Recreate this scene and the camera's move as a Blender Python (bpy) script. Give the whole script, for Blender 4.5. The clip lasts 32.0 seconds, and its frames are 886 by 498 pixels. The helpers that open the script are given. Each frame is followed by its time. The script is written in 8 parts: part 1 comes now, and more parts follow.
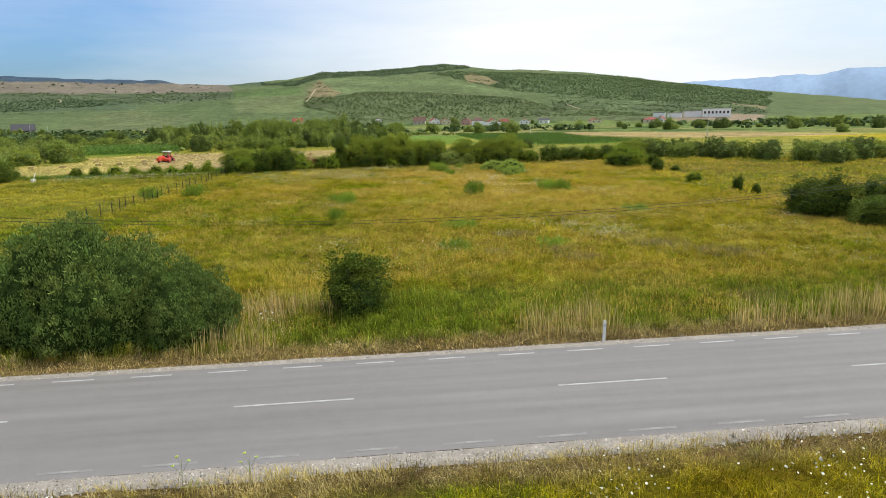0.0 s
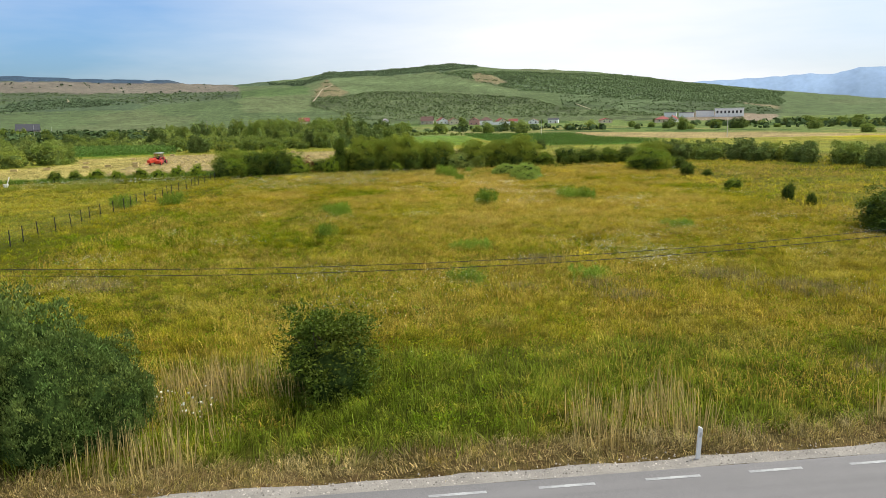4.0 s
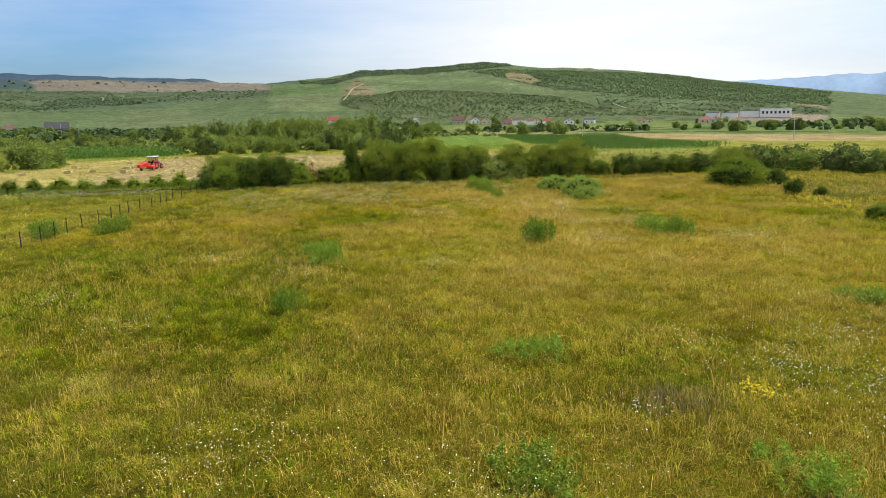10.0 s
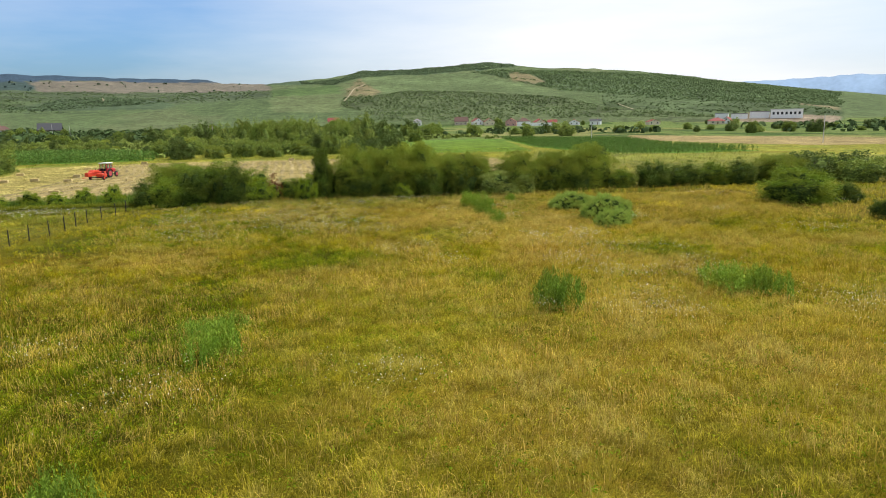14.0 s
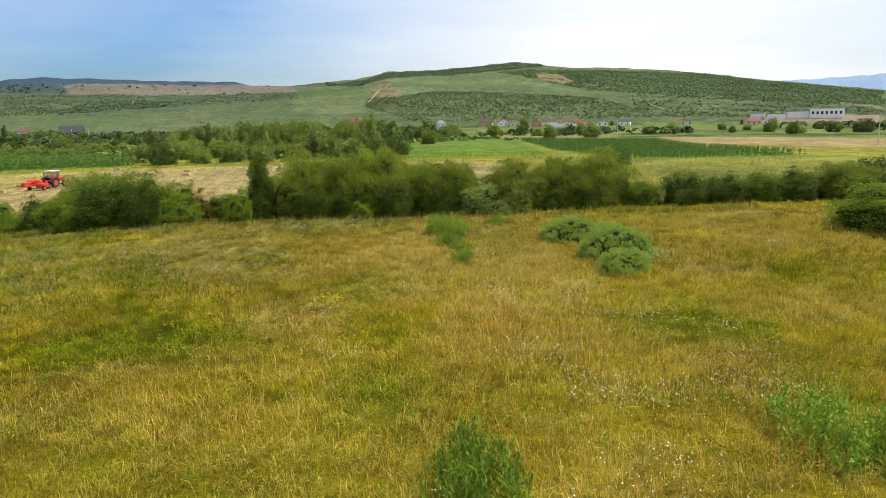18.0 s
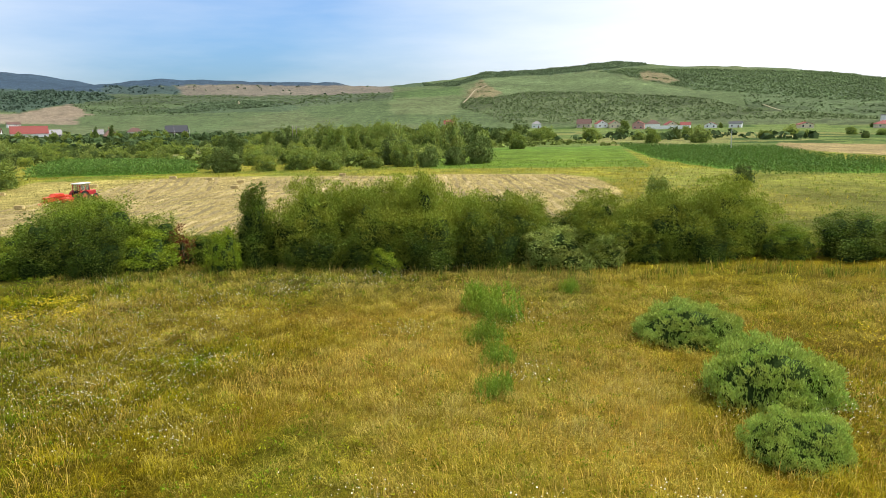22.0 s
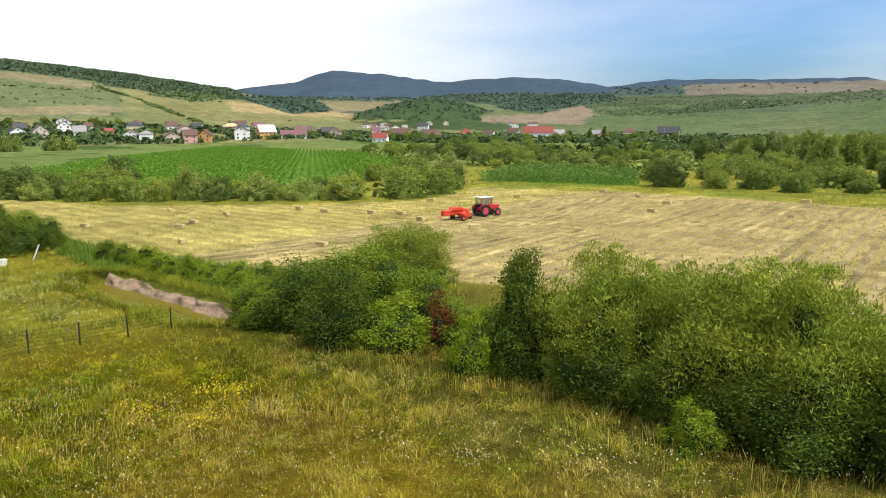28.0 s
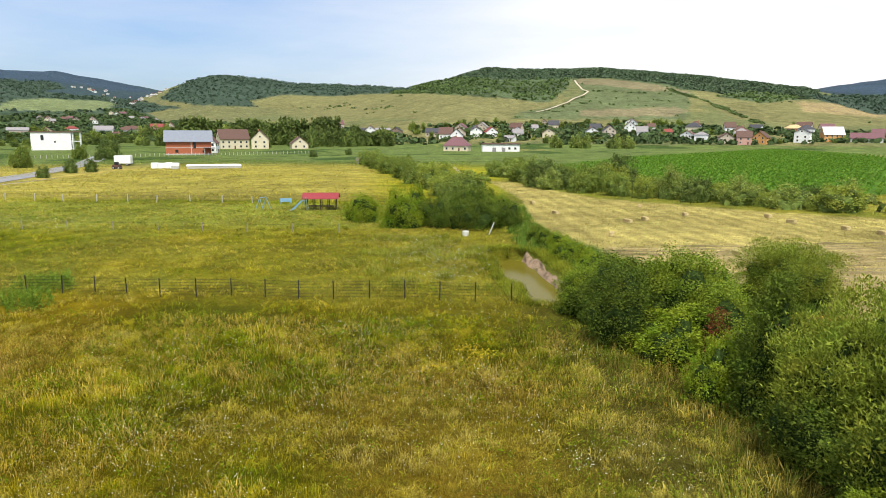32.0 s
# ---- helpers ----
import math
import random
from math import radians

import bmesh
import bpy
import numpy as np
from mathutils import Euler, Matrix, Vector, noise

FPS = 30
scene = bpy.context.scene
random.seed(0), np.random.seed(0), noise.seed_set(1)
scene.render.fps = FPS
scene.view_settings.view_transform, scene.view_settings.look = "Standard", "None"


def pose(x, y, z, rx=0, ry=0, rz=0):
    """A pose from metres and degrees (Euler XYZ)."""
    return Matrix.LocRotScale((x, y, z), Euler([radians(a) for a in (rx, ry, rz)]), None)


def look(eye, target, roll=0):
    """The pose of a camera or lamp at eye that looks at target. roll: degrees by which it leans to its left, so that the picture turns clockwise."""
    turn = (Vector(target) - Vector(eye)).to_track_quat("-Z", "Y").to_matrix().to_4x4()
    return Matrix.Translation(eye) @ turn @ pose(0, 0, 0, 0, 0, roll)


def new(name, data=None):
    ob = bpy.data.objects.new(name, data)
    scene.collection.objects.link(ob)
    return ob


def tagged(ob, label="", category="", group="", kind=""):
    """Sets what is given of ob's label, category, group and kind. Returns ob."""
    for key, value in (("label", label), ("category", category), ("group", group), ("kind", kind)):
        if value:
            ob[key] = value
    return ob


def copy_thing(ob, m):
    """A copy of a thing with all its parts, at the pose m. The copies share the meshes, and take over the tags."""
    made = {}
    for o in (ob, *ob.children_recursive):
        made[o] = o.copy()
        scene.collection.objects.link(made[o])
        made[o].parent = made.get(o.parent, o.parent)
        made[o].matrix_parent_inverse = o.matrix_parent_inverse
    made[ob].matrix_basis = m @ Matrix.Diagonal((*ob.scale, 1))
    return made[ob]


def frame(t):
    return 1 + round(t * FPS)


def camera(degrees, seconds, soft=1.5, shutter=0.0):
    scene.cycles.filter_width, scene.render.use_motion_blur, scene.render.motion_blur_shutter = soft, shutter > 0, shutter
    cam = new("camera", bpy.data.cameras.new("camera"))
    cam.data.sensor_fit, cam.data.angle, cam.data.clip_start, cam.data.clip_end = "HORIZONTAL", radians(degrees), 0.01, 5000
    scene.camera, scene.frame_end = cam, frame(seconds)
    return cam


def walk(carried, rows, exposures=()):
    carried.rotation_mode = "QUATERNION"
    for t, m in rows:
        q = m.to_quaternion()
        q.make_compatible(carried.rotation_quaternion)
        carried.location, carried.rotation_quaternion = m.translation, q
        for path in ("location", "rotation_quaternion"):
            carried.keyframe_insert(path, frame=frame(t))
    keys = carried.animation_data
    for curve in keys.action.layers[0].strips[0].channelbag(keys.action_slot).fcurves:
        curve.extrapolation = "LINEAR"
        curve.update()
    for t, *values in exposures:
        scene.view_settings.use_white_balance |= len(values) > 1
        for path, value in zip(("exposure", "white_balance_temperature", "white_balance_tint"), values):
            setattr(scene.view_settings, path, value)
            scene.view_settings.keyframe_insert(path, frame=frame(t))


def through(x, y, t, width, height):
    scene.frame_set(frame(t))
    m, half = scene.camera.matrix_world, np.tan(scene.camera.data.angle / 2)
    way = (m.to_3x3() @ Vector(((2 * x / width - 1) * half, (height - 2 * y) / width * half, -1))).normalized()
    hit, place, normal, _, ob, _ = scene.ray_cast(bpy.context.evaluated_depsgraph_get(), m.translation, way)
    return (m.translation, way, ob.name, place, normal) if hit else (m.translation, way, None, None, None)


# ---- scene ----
cam = camera(64.5, 32.0, soft=0.3)

PATH = [
    (0, (-0.933, -23.324, 9.074), (-0.837, -21.361, 8.705), -1.3),
    (0.5, (-0.829, -22.39, 9.064), (-0.734, -20.427, 8.695), -1.4),
    (1, (-0.77, -21.423, 9.06), (-0.674, -19.459, 8.69), -1.4),
    (1.5, (-0.756, -20.374, 9.06), (-0.661, -18.41, 8.692), -1.3),
    (2, (-0.759, -19.188, 9.066), (-0.668, -17.224, 8.697), -1.4),
    (2.5, (-0.704, -17.804, 9.06), (-0.616, -15.84, 8.691), -1.3),
    (3, (-0.628, -16.326, 9.054), (-0.539, -14.362, 8.685), -1.3),
    (3.5, (-0.543, -14.852, 9.04), (-0.459, -12.888, 8.671), -1.3),
    (5.5, (-0.058, -8.831, 8.941), (-0.016, -6.866, 8.572), -1.2),
    (6, (0.095, -7.227, 8.935), (0.129, -5.262, 8.567), -1.1),
    (6.5, (0.261, -5.522, 8.951), (0.282, -3.557, 8.582), -1.2),
    (7, (0.405, -3.727, 8.971), (0.406, -1.761, 8.603), -1.2),
    (7.5, (0.514, -1.85, 8.994), (0.506, 0.115, 8.625), -1.1),
    (8, (0.604, 0.104, 9.011), (0.594, 2.069, 8.642), -1.1),
    (8.5, (0.642, 2.121, 9.021), (0.63, 4.087, 8.653), -1.1),
    (9, (0.59, 4.195, 9.029), (0.578, 6.16, 8.661), -1.1),
    (9.5, (0.425, 6.324, 9.046), (0.413, 8.289, 8.677), -1.1),
    (10, (0.227, 8.505, 9.06), (0.215, 10.471, 8.691), -1.1),
    (10.5, (0.066, 10.737, 9.07), (0.054, 12.702, 8.701), -1.1),
    (11, (0.002, 13.011, 9.076), (-0.011, 14.977, 8.707), -1.1),
    (11.5, (0.06, 15.317, 9.077), (0.046, 17.282, 8.709), -1.1),
    (12, (0.248, 17.637, 9.076), (0.233, 19.603, 8.708), -1.0),
    (12.5, (0.548, 19.947, 9.072), (0.531, 21.913, 8.704), -1.0),
    (13, (0.925, 22.213, 9.064), (0.906, 24.179, 8.696), -1.0),
    (13.5, (1.308, 24.397, 9.056), (1.287, 26.363, 8.688), -1.0),
    (14, (1.801, 26.561, 9.046), (1.779, 28.527, 8.68), -1.1),
    (14.5, (2.452, 28.746, 9.038), (2.428, 30.712, 8.672), -1.0),
    (16.5, (5.589, 37.608, 8.976), (5.554, 39.575, 8.614), -1.3),
    (17, (6.214, 39.838, 8.885), (6.166, 41.805, 8.523), -1.3),
    (17.5, (6.731, 42.16, 8.822), (6.656, 44.126, 8.461), -1.3),
    (18, (7.101, 44.642, 8.799), (6.997, 46.606, 8.438), -1.3),
    (18.5, (7.475, 47.154, 8.752), (7.319, 49.115, 8.392), -1.3),
    (19, (7.798, 49.601, 8.669), (7.581, 51.557, 8.31), -1.2),
    (19.5, (8.191, 51.935, 8.59), (7.926, 53.885, 8.233), -1.3),
    (20, (8.494, 54.313, 8.656), (8.216, 56.261, 8.299), -1.2),
    (20.5, (8.669, 56.738, 8.84), (8.377, 58.684, 8.483), -1.2),
    (21, (8.763, 59.125, 9.116), (8.436, 61.066, 8.76), -1.1),
    (21.5, (8.815, 61.386, 9.461), (8.452, 63.32, 9.105), -1.1),
    (22, (8.828, 63.467, 9.854), (8.458, 65.4, 9.498), -1.1),
    (22.5, (8.776, 65.365, 10.186), (8.406, 67.298, 9.829), -1.1),
    (23, (8.695, 67.381, 10.48), (8.324, 69.314, 10.123), -1.0),
    (23.5, (8.527, 69.797, 10.772), (8.154, 71.73, 10.417), -1.2),
    (24, (8.348, 72.23, 11.014), (7.974, 74.163, 10.659), -1.2),
    (24.5, (8.18, 74.381, 11.19), (7.798, 76.312, 10.835), -1.2),
    (26.5, (8.006, 81.143, 11.509), (6.996, 82.834, 11.162), -1.0),
    (27, (7.91, 82.661, 11.486), (6.724, 84.235, 11.145), -0.7),
    (27.5, (8.084, 84.055, 11.414), (6.733, 85.49, 11.077), -0.6),
    (28, (8.689, 85.382, 11.364), (7.185, 86.657, 11.027), -0.6),
    (28.5, (9.357, 86.613, 11.314), (7.722, 87.715, 10.981), -0.6),
    (29, (10.092, 87.902, 11.282), (8.344, 88.815, 10.949), -0.7),
    (29.5, (10.895, 89.199, 11.276), (9.057, 89.913, 10.945), -0.4),
    (30, (11.697, 90.522, 11.287), (9.789, 91.026, 10.959), -0.1),
    (30.5, (12.518, 91.975, 11.304), (10.566, 92.263, 10.975), 0.1),
    (31, (13.197, 93.562, 11.271), (11.226, 93.651, 10.941), 0.2),
    (31.5, (13.809, 95.268, 11.238), (11.837, 95.251, 10.908), 0.2),
    (32, (14.497, 97.034, 11.275), (12.528, 96.918, 10.947), 0.2),
]
EXPOSURES = [(0, 0.0), (18, 0.0), (21, 0.12), (23, 0.17), (26.5, 0.24), (28, 0.1), (29, 0.02), (30, -0.04), (32, 0.0)]
walk(cam, [(t, look(eye, aim, lean)) for t, eye, aim, lean in PATH], exposures=EXPOSURES)

# ---- world, sun ----
world = bpy.data.worlds.new("world")
scene.world = world
world.use_nodes = True
wn, wl = world.node_tree.nodes, world.node_tree.links
wn.clear()
SUN_AZ, SUN_EL = -72.0, 62.0          # degrees left of north, above the horizon


sky = wn.new("ShaderNodeTexSky")
sky.sky_type = "NISHITA"
sky.sun_disc = False
sky.sun_elevation = radians(SUN_EL)
sky.sun_rotation = radians(-SUN_AZ)
sky.air_density, sky.dust_density, sky.ozone_density = 1.0, 2.0, 1.5
coord = wn.new("ShaderNodeTexCoord")
sep = wn.new("ShaderNodeSeparateXYZ")
wl.new(coord.outputs["Generated"], sep.inputs[0])
bearing = wn.new("ShaderNodeMath")
bearing.operation = "ARCTAN2"
flip = wn.new("ShaderNodeMath")
flip.operation = "MULTIPLY"
flip.inputs[1].default_value = -1
wl.new(sep.outputs[0], flip.inputs[0])
wl.new(flip.outputs[0], bearing.inputs[0])
wl.new(sep.outputs[1], bearing.inputs[1])
turnpart = wn.new("ShaderNodeMapRange")
turnpart.inputs["From Min"].default_value, turnpart.inputs["From Max"].default_value = -math.pi, math.pi
wl.new(bearing.outputs[0], turnpart.inputs["Value"])
banks = wn.new("ShaderNodeValToRGB")      # how much cloud stands at each bearing
banks.color_ramp.interpolation = "B_SPLINE"
cr = banks.color_ramp.elements
cr[0].position, cr[0].color = 0.0, (0.7, 0.7, 0.7, 1)
cr[1].position, cr[1].color = 1.0, (0.7, 0.7, 0.7, 1)
for az, v in ((-60, 0.7), (-40, 0.5), (-28, 0.72), (-16, 0.98), (-6, 0.92), (4, 0.62), (14, 0.2), (24, 0.0), (36, 0.1), (46, 0.5), (58, 1.0), (70, 1.1), (84, 1.05), (94, 0.62), (106, 0.35), (124, 0.28), (150, 0.6)):
    e = cr.new((az + 180) / 360)
    e.color = (v, v, v, 1)
wl.new(turnpart.outputs[0], banks.inputs[0])
stretch = wn.new("ShaderNodeMapping")
stretch.inputs["Scale"].default_value = (1.6, 1.6, 9.0)
wl.new(coord.outputs["Generated"], stretch.inputs[0])
wisps = wn.new("ShaderNodeTexNoise")
wisps.inputs["Scale"].default_value, wisps.inputs["Detail"].default_value, wisps.inputs["Roughness"].default_value = 1.7, 6.0, 0.55
wl.new(stretch.outputs[0], wisps.inputs["Vector"])
wsc = wn.new("ShaderNodeMapRange")
wsc.inputs["From Min"].default_value, wsc.inputs["From Max"].default_value = 0.3, 0.7
wsc.inputs["To Min"].default_value, wsc.inputs["To Max"].default_value = -0.13, 0.13
wl.new(wisps.outputs["Fac"], wsc.inputs["Value"])
addc = wn.new("ShaderNodeMath")
addc.use_clamp = True
wl.new(banks.outputs[0], addc.inputs[0])
wl.new(wsc.outputs[0], addc.inputs[1])
skyscale = wn.new("ShaderNodeMix")
skyscale.data_type, skyscale.blend_type = "RGBA", "MULTIPLY"
skyscale.inputs["Factor"].default_value = 1.0
skyscale.inputs["B"].default_value = (0.088, 0.126, 0.173, 1)
wl.new(sky.outputs[0], skyscale.inputs["A"])
mixc = wn.new("ShaderNodeMix")
mixc.data_type = "RGBA"
mixc.inputs["B"].default_value = (1.06, 1.07, 1.08, 1)
thin = wn.new("ShaderNodeMapRange")      # the clouds thin out overhead
thin.inputs["From Min"].default_value, thin.inputs["From Max"].default_value = 0.35, 0.8
thin.inputs["To Min"].default_value, thin.inputs["To Max"].default_value = 1.0, 0.62
wl.new(sep.outputs[2], thin.inputs["Value"])
cloud = wn.new("ShaderNodeMath")
cloud.operation = "MULTIPLY"
wl.new(addc.outputs[0], cloud.inputs[0])
wl.new(thin.outputs[0], cloud.inputs[1])
wl.new(cloud.outputs[0], mixc.inputs["Factor"])
wl.new(skyscale.outputs["Result"], mixc.inputs["A"])
bg = wn.new("ShaderNodeBackground")
bg.inputs["Strength"].default_value = 1.0
wl.new(mixc.outputs["Result"], bg.inputs[0])
wo = wn.new("ShaderNodeOutputWorld")
wl.new(bg.outputs[0], wo.inputs[0])

sun = new("sun", bpy.data.lights.new("sun", "SUN"))
sun.data.energy, sun.data.angle, sun.data.color = 4.95, radians(18), (1.0, 0.95, 0.82)
sx, sy, sz = -math.sin(radians(SUN_AZ)) * math.cos(radians(SUN_EL)), math.cos(radians(SUN_AZ)) * math.cos(radians(SUN_EL)), math.sin(radians(SUN_EL))
sun.matrix_world = look((sx * 100, sy * 100, sz * 100), (0, 0, 0))

# ---- materials ----


def material(name):
    m = bpy.data.materials.new(name)
    m.use_nodes = True
    return m, m.node_tree.nodes, m.node_tree.links, m.node_tree.nodes["Principled BSDF"]


def noise_node(nodes, links, scale, detail=4.0, rough=0.6, source="Object"):
    tc = nodes.new("ShaderNodeTexCoord")
    n = nodes.new("ShaderNodeTexNoise")
    n.inputs["Scale"].default_value, n.inputs["Detail"].default_value, n.inputs["Roughness"].default_value = scale, detail, rough
    links.new(tc.outputs[source], n.inputs["Vector"])
    return n


def ranged(nodes, links, socket, a, b, lo=0.3, hi=0.7):
    r = nodes.new("ShaderNodeMapRange")
    r.inputs["From Min"].default_value, r.inputs["From Max"].default_value = lo, hi
    r.inputs["To Min"].default_value, r.inputs["To Max"].default_value = a, b
    links.new(socket, r.inputs["Value"])
    return r.outputs[0]


def times(nodes, links, colour, factor):
    v = nodes.new("ShaderNodeVectorMath")
    v.operation = "SCALE"
    links.new(colour, v.inputs[0])
    links.new(factor, v.inputs["Scale"])
    return v.outputs[0]


def plain(name, rgb, rough=0.7, metal=0.0, scale=3.0, vary=0.18, bump=0.0, fine=40.0, spec=0.3):
    """A worn plain surface: the colour wavers at two scales."""
    m, nodes, links, p = material(name)
    rgbn = nodes.new("ShaderNodeRGB")
    rgbn.outputs[0].default_value = (*rgb, 1)
    a = noise_node(nodes, links, scale)
    b = noise_node(nodes, links, fine, 3.0)
    c1 = times(nodes, links, rgbn.outputs[0], ranged(nodes, links, a.outputs["Fac"], 1 - vary, 1 + vary))
    c2 = times(nodes, links, c1, ranged(nodes, links, b.outputs["Fac"], 1 - vary * 0.7, 1 + vary * 0.7))
    links.new(c2, p.inputs["Base Color"])
    p.inputs["Roughness"].default_value, p.inputs["Metallic"].default_value = rough, metal
    p.inputs["Specular IOR Level"].default_value = spec
    if bump:
        bn = nodes.new("ShaderNodeBump")
        bn.inputs["Strength"].default_value, bn.inputs["Distance"].default_value = bump, 0.02
        links.new(b.outputs["Fac"], bn.inputs["Height"])
        links.new(bn.outputs[0], p.inputs["Normal"])
    return m


def leaf_material(name, rgb, vary=0.32, through=0.26, rough=0.55):
    """Foliage: each leaf has its own tone, and light comes through it."""
    m, nodes, links, p = material(name)
    rgbn = nodes.new("ShaderNodeRGB")
    rgbn.outputs[0].default_value = (*rgb, 1)
    geo = nodes.new("ShaderNodeNewGeometry")
    obi = nodes.new("ShaderNodeObjectInfo")
    c1 = times(nodes, links, rgbn.outputs[0], ranged(nodes, links, geo.outputs["Random Per Island"], 1 - vary, 1 + vary, 0, 1))
    c2 = times(nodes, links, c1, ranged(nodes, links, obi.outputs["Random"], 0.82, 1.18, 0, 1))
    n = noise_node(nodes, links, 0.9, 2.0)
    hue = nodes.new("ShaderNodeHueSaturation")
    links.new(ranged(nodes, links, n.outputs["Fac"], 0.475, 0.52), hue.inputs["Hue"])
    links.new(c2, hue.inputs["Color"])
    links.new(hue.outputs[0], p.inputs["Base Color"])
    p.inputs["Roughness"].default_value = rough
    p.inputs["Specular IOR Level"].default_value = 0.05
    tr = nodes.new("ShaderNodeBsdfTranslucent")
    links.new(hue.outputs[0], tr.inputs[0])
    mix = nodes.new("ShaderNodeMixShader")
    mix.inputs[0].default_value = through
    links.new(p.outputs[0], mix.inputs[1])
    links.new(tr.outputs[0], mix.inputs[2])
    links.new(mix.outputs[0], nodes["Material Output"].inputs[0])
    return m


def tint_material(name, through=0.0, rough=0.8, island=0.25, scales=((0.35, 0.22), (6.0, 0.22)), bump=0.0, hue=0.0):
    """Land cover: the colour of each vertex is that of the plants or soil there, with painted shade and haze in places;
    noise at two scales on top.
    """
    m, nodes, links, p = material(name)
    at = nodes.new("ShaderNodeAttribute")
    at.attribute_name = "tint"
    c = at.outputs["Color"]
    last = None
    for s, v in scales:
        last = noise_node(nodes, links, s, 5.0, 0.65)
        c = times(nodes, links, c, ranged(nodes, links, last.outputs["Fac"], 1 - v, 1 + v))
    if hue:
        hn = noise_node(nodes, links, 1.7, 6.0, 0.7)
        hs = nodes.new("ShaderNodeHueSaturation")
        links.new(ranged(nodes, links, hn.outputs["Fac"], 0.5 - hue, 0.5 + hue), hs.inputs["Hue"])
        links.new(c, hs.inputs["Color"])
        c = hs.outputs[0]
    if island:
        geo = nodes.new("ShaderNodeNewGeometry")
        c = times(nodes, links, c, ranged(nodes, links, geo.outputs["Random Per Island"], 1 - island, 1 + island, 0, 1))
    links.new(c, p.inputs["Base Color"])
    p.inputs["Roughness"].default_value = rough
    p.inputs["Specular IOR Level"].default_value = 0.03
    if bump:
        bn = nodes.new("ShaderNodeBump")
        bn.inputs["Strength"].default_value, bn.inputs["Distance"].default_value = bump, 0.15
        links.new(last.outputs["Fac"], bn.inputs["Height"])
        links.new(bn.outputs[0], p.inputs["Normal"])
    if through:
        tr = nodes.new("ShaderNodeBsdfTranslucent")
        links.new(c, tr.inputs[0])
        mix = nodes.new("ShaderNodeMixShader")
        mix.inputs[0].default_value = through
        links.new(p.outputs[0], mix.inputs[1])
        links.new(tr.outputs[0], mix.inputs[2])
        links.new(mix.outputs[0], nodes["Material Output"].inputs[0])
    return m


M_GROUND = tint_material("meadow_ground", island=0, scales=((0.02, 0.12), (0.07, 0.3), (0.22, 0.34), (0.6, 0.22), (3.5, 0.3), (11.0, 0.45), (28.0, 0.5)), bump=0.8, hue=0.022)
M_GRASS = tint_material("grass_blades", through=0.3, island=0.35, scales=((0.25, 0.14),))
M_SCRUB = tint_material("far_scrub", through=0.15, island=0.3, scales=((0.05, 0.2),))
M_STRAW = tint_material("cut_hay", through=0.2, island=0.3, scales=((0.2, 0.15), (3.0, 0.2)))
M_CORN = leaf_material("corn_leaves", (0.130, 0.245, 0.028), 0.3, 0.35, 0.5)
M_CORN_TALL = leaf_material("tall_corn_leaves", (0.12, 0.205, 0.04), 0.3, 0.3, 0.45)
M_LEAF_DARK = leaf_material("hawthorn_leaves", (0.098, 0.140, 0.018))
M_LEAF_DEEP = leaf_material("dark_willow_leaves", (0.155, 0.222, 0.052), 0.5)
M_LEAF_MID = leaf_material("shrub_leaves", (0.160, 0.218, 0.020))
M_LEAF_LIGHT = leaf_material("young_leaves", (0.205, 0.275, 0.020))
M_LEAF_WILLOW = leaf_material("willow_leaves", (0.232, 0.282, 0.034))
M_LEAF_SILVER = leaf_material("silver_willow_leaves", (0.25, 0.305, 0.070), 0.35)
M_LEAF_TUFT = leaf_material("tall_herb_leaves", (0.195, 0.295, 0.032))
M_LEAF_CLUMP = leaf_material("pale_willow_leaves", (0.345, 0.445, 0.085))
M_LEAF_FAR = leaf_material("field_shrub_leaves", (0.190, 0.245, 0.046), 0.2)
M_LEAF_PALE = leaf_material("pale_shrub_leaves", (0.255, 0.300, 0.050), 0.2)
M_LEAF_FARDARK = leaf_material("garden_tree_leaves", (0.108, 0.148, 0.038), 0.2)
M_LEAF_RED = leaf_material("dying_leaves", (0.189, 0.070, 0.025))
# colours of the crown cores: the shade among the inner leaves, painted dark
M_INNER_SHADE = plain("shaded_inner_leaves", (0.030, 0.050, 0.012), 0.95, scale=5, vary=0.6, bump=1.0, fine=14, spec=0.02)
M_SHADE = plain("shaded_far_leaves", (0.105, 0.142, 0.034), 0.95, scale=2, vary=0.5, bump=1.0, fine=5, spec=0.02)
M_BARK = plain("bark", (0.13, 0.105, 0.08), 0.9, scale=6, vary=0.3, bump=0.5)
M_WOOD = plain("weathered_wood", (0.27, 0.24, 0.2), 0.85, scale=5, vary=0.25, bump=0.3)
M_STEELPOST = plain("dark_iron", (0.035, 0.033, 0.035), 0.6, 0.4, vary=0.3)
M_CONCRETE = plain("concrete", (0.46, 0.45, 0.43), 0.85, vary=0.15, bump=0.2)
M_WHITEPAINT = plain("white_paint", (0.72, 0.72, 0.7), 0.6, vary=0.08)
M_ROADPAINT = plain("worn_road_paint", (0.33, 0.33, 0.32), 0.75, scale=2.0, vary=0.35, fine=25)
M_FADEDPAINT = plain("faded_road_paint", (0.205, 0.20, 0.195), 0.75, scale=2.0, vary=0.3, fine=25)
M_WIRE = plain("cable_black", (0.03, 0.03, 0.03), 0.6)

# ---- building helpers ----


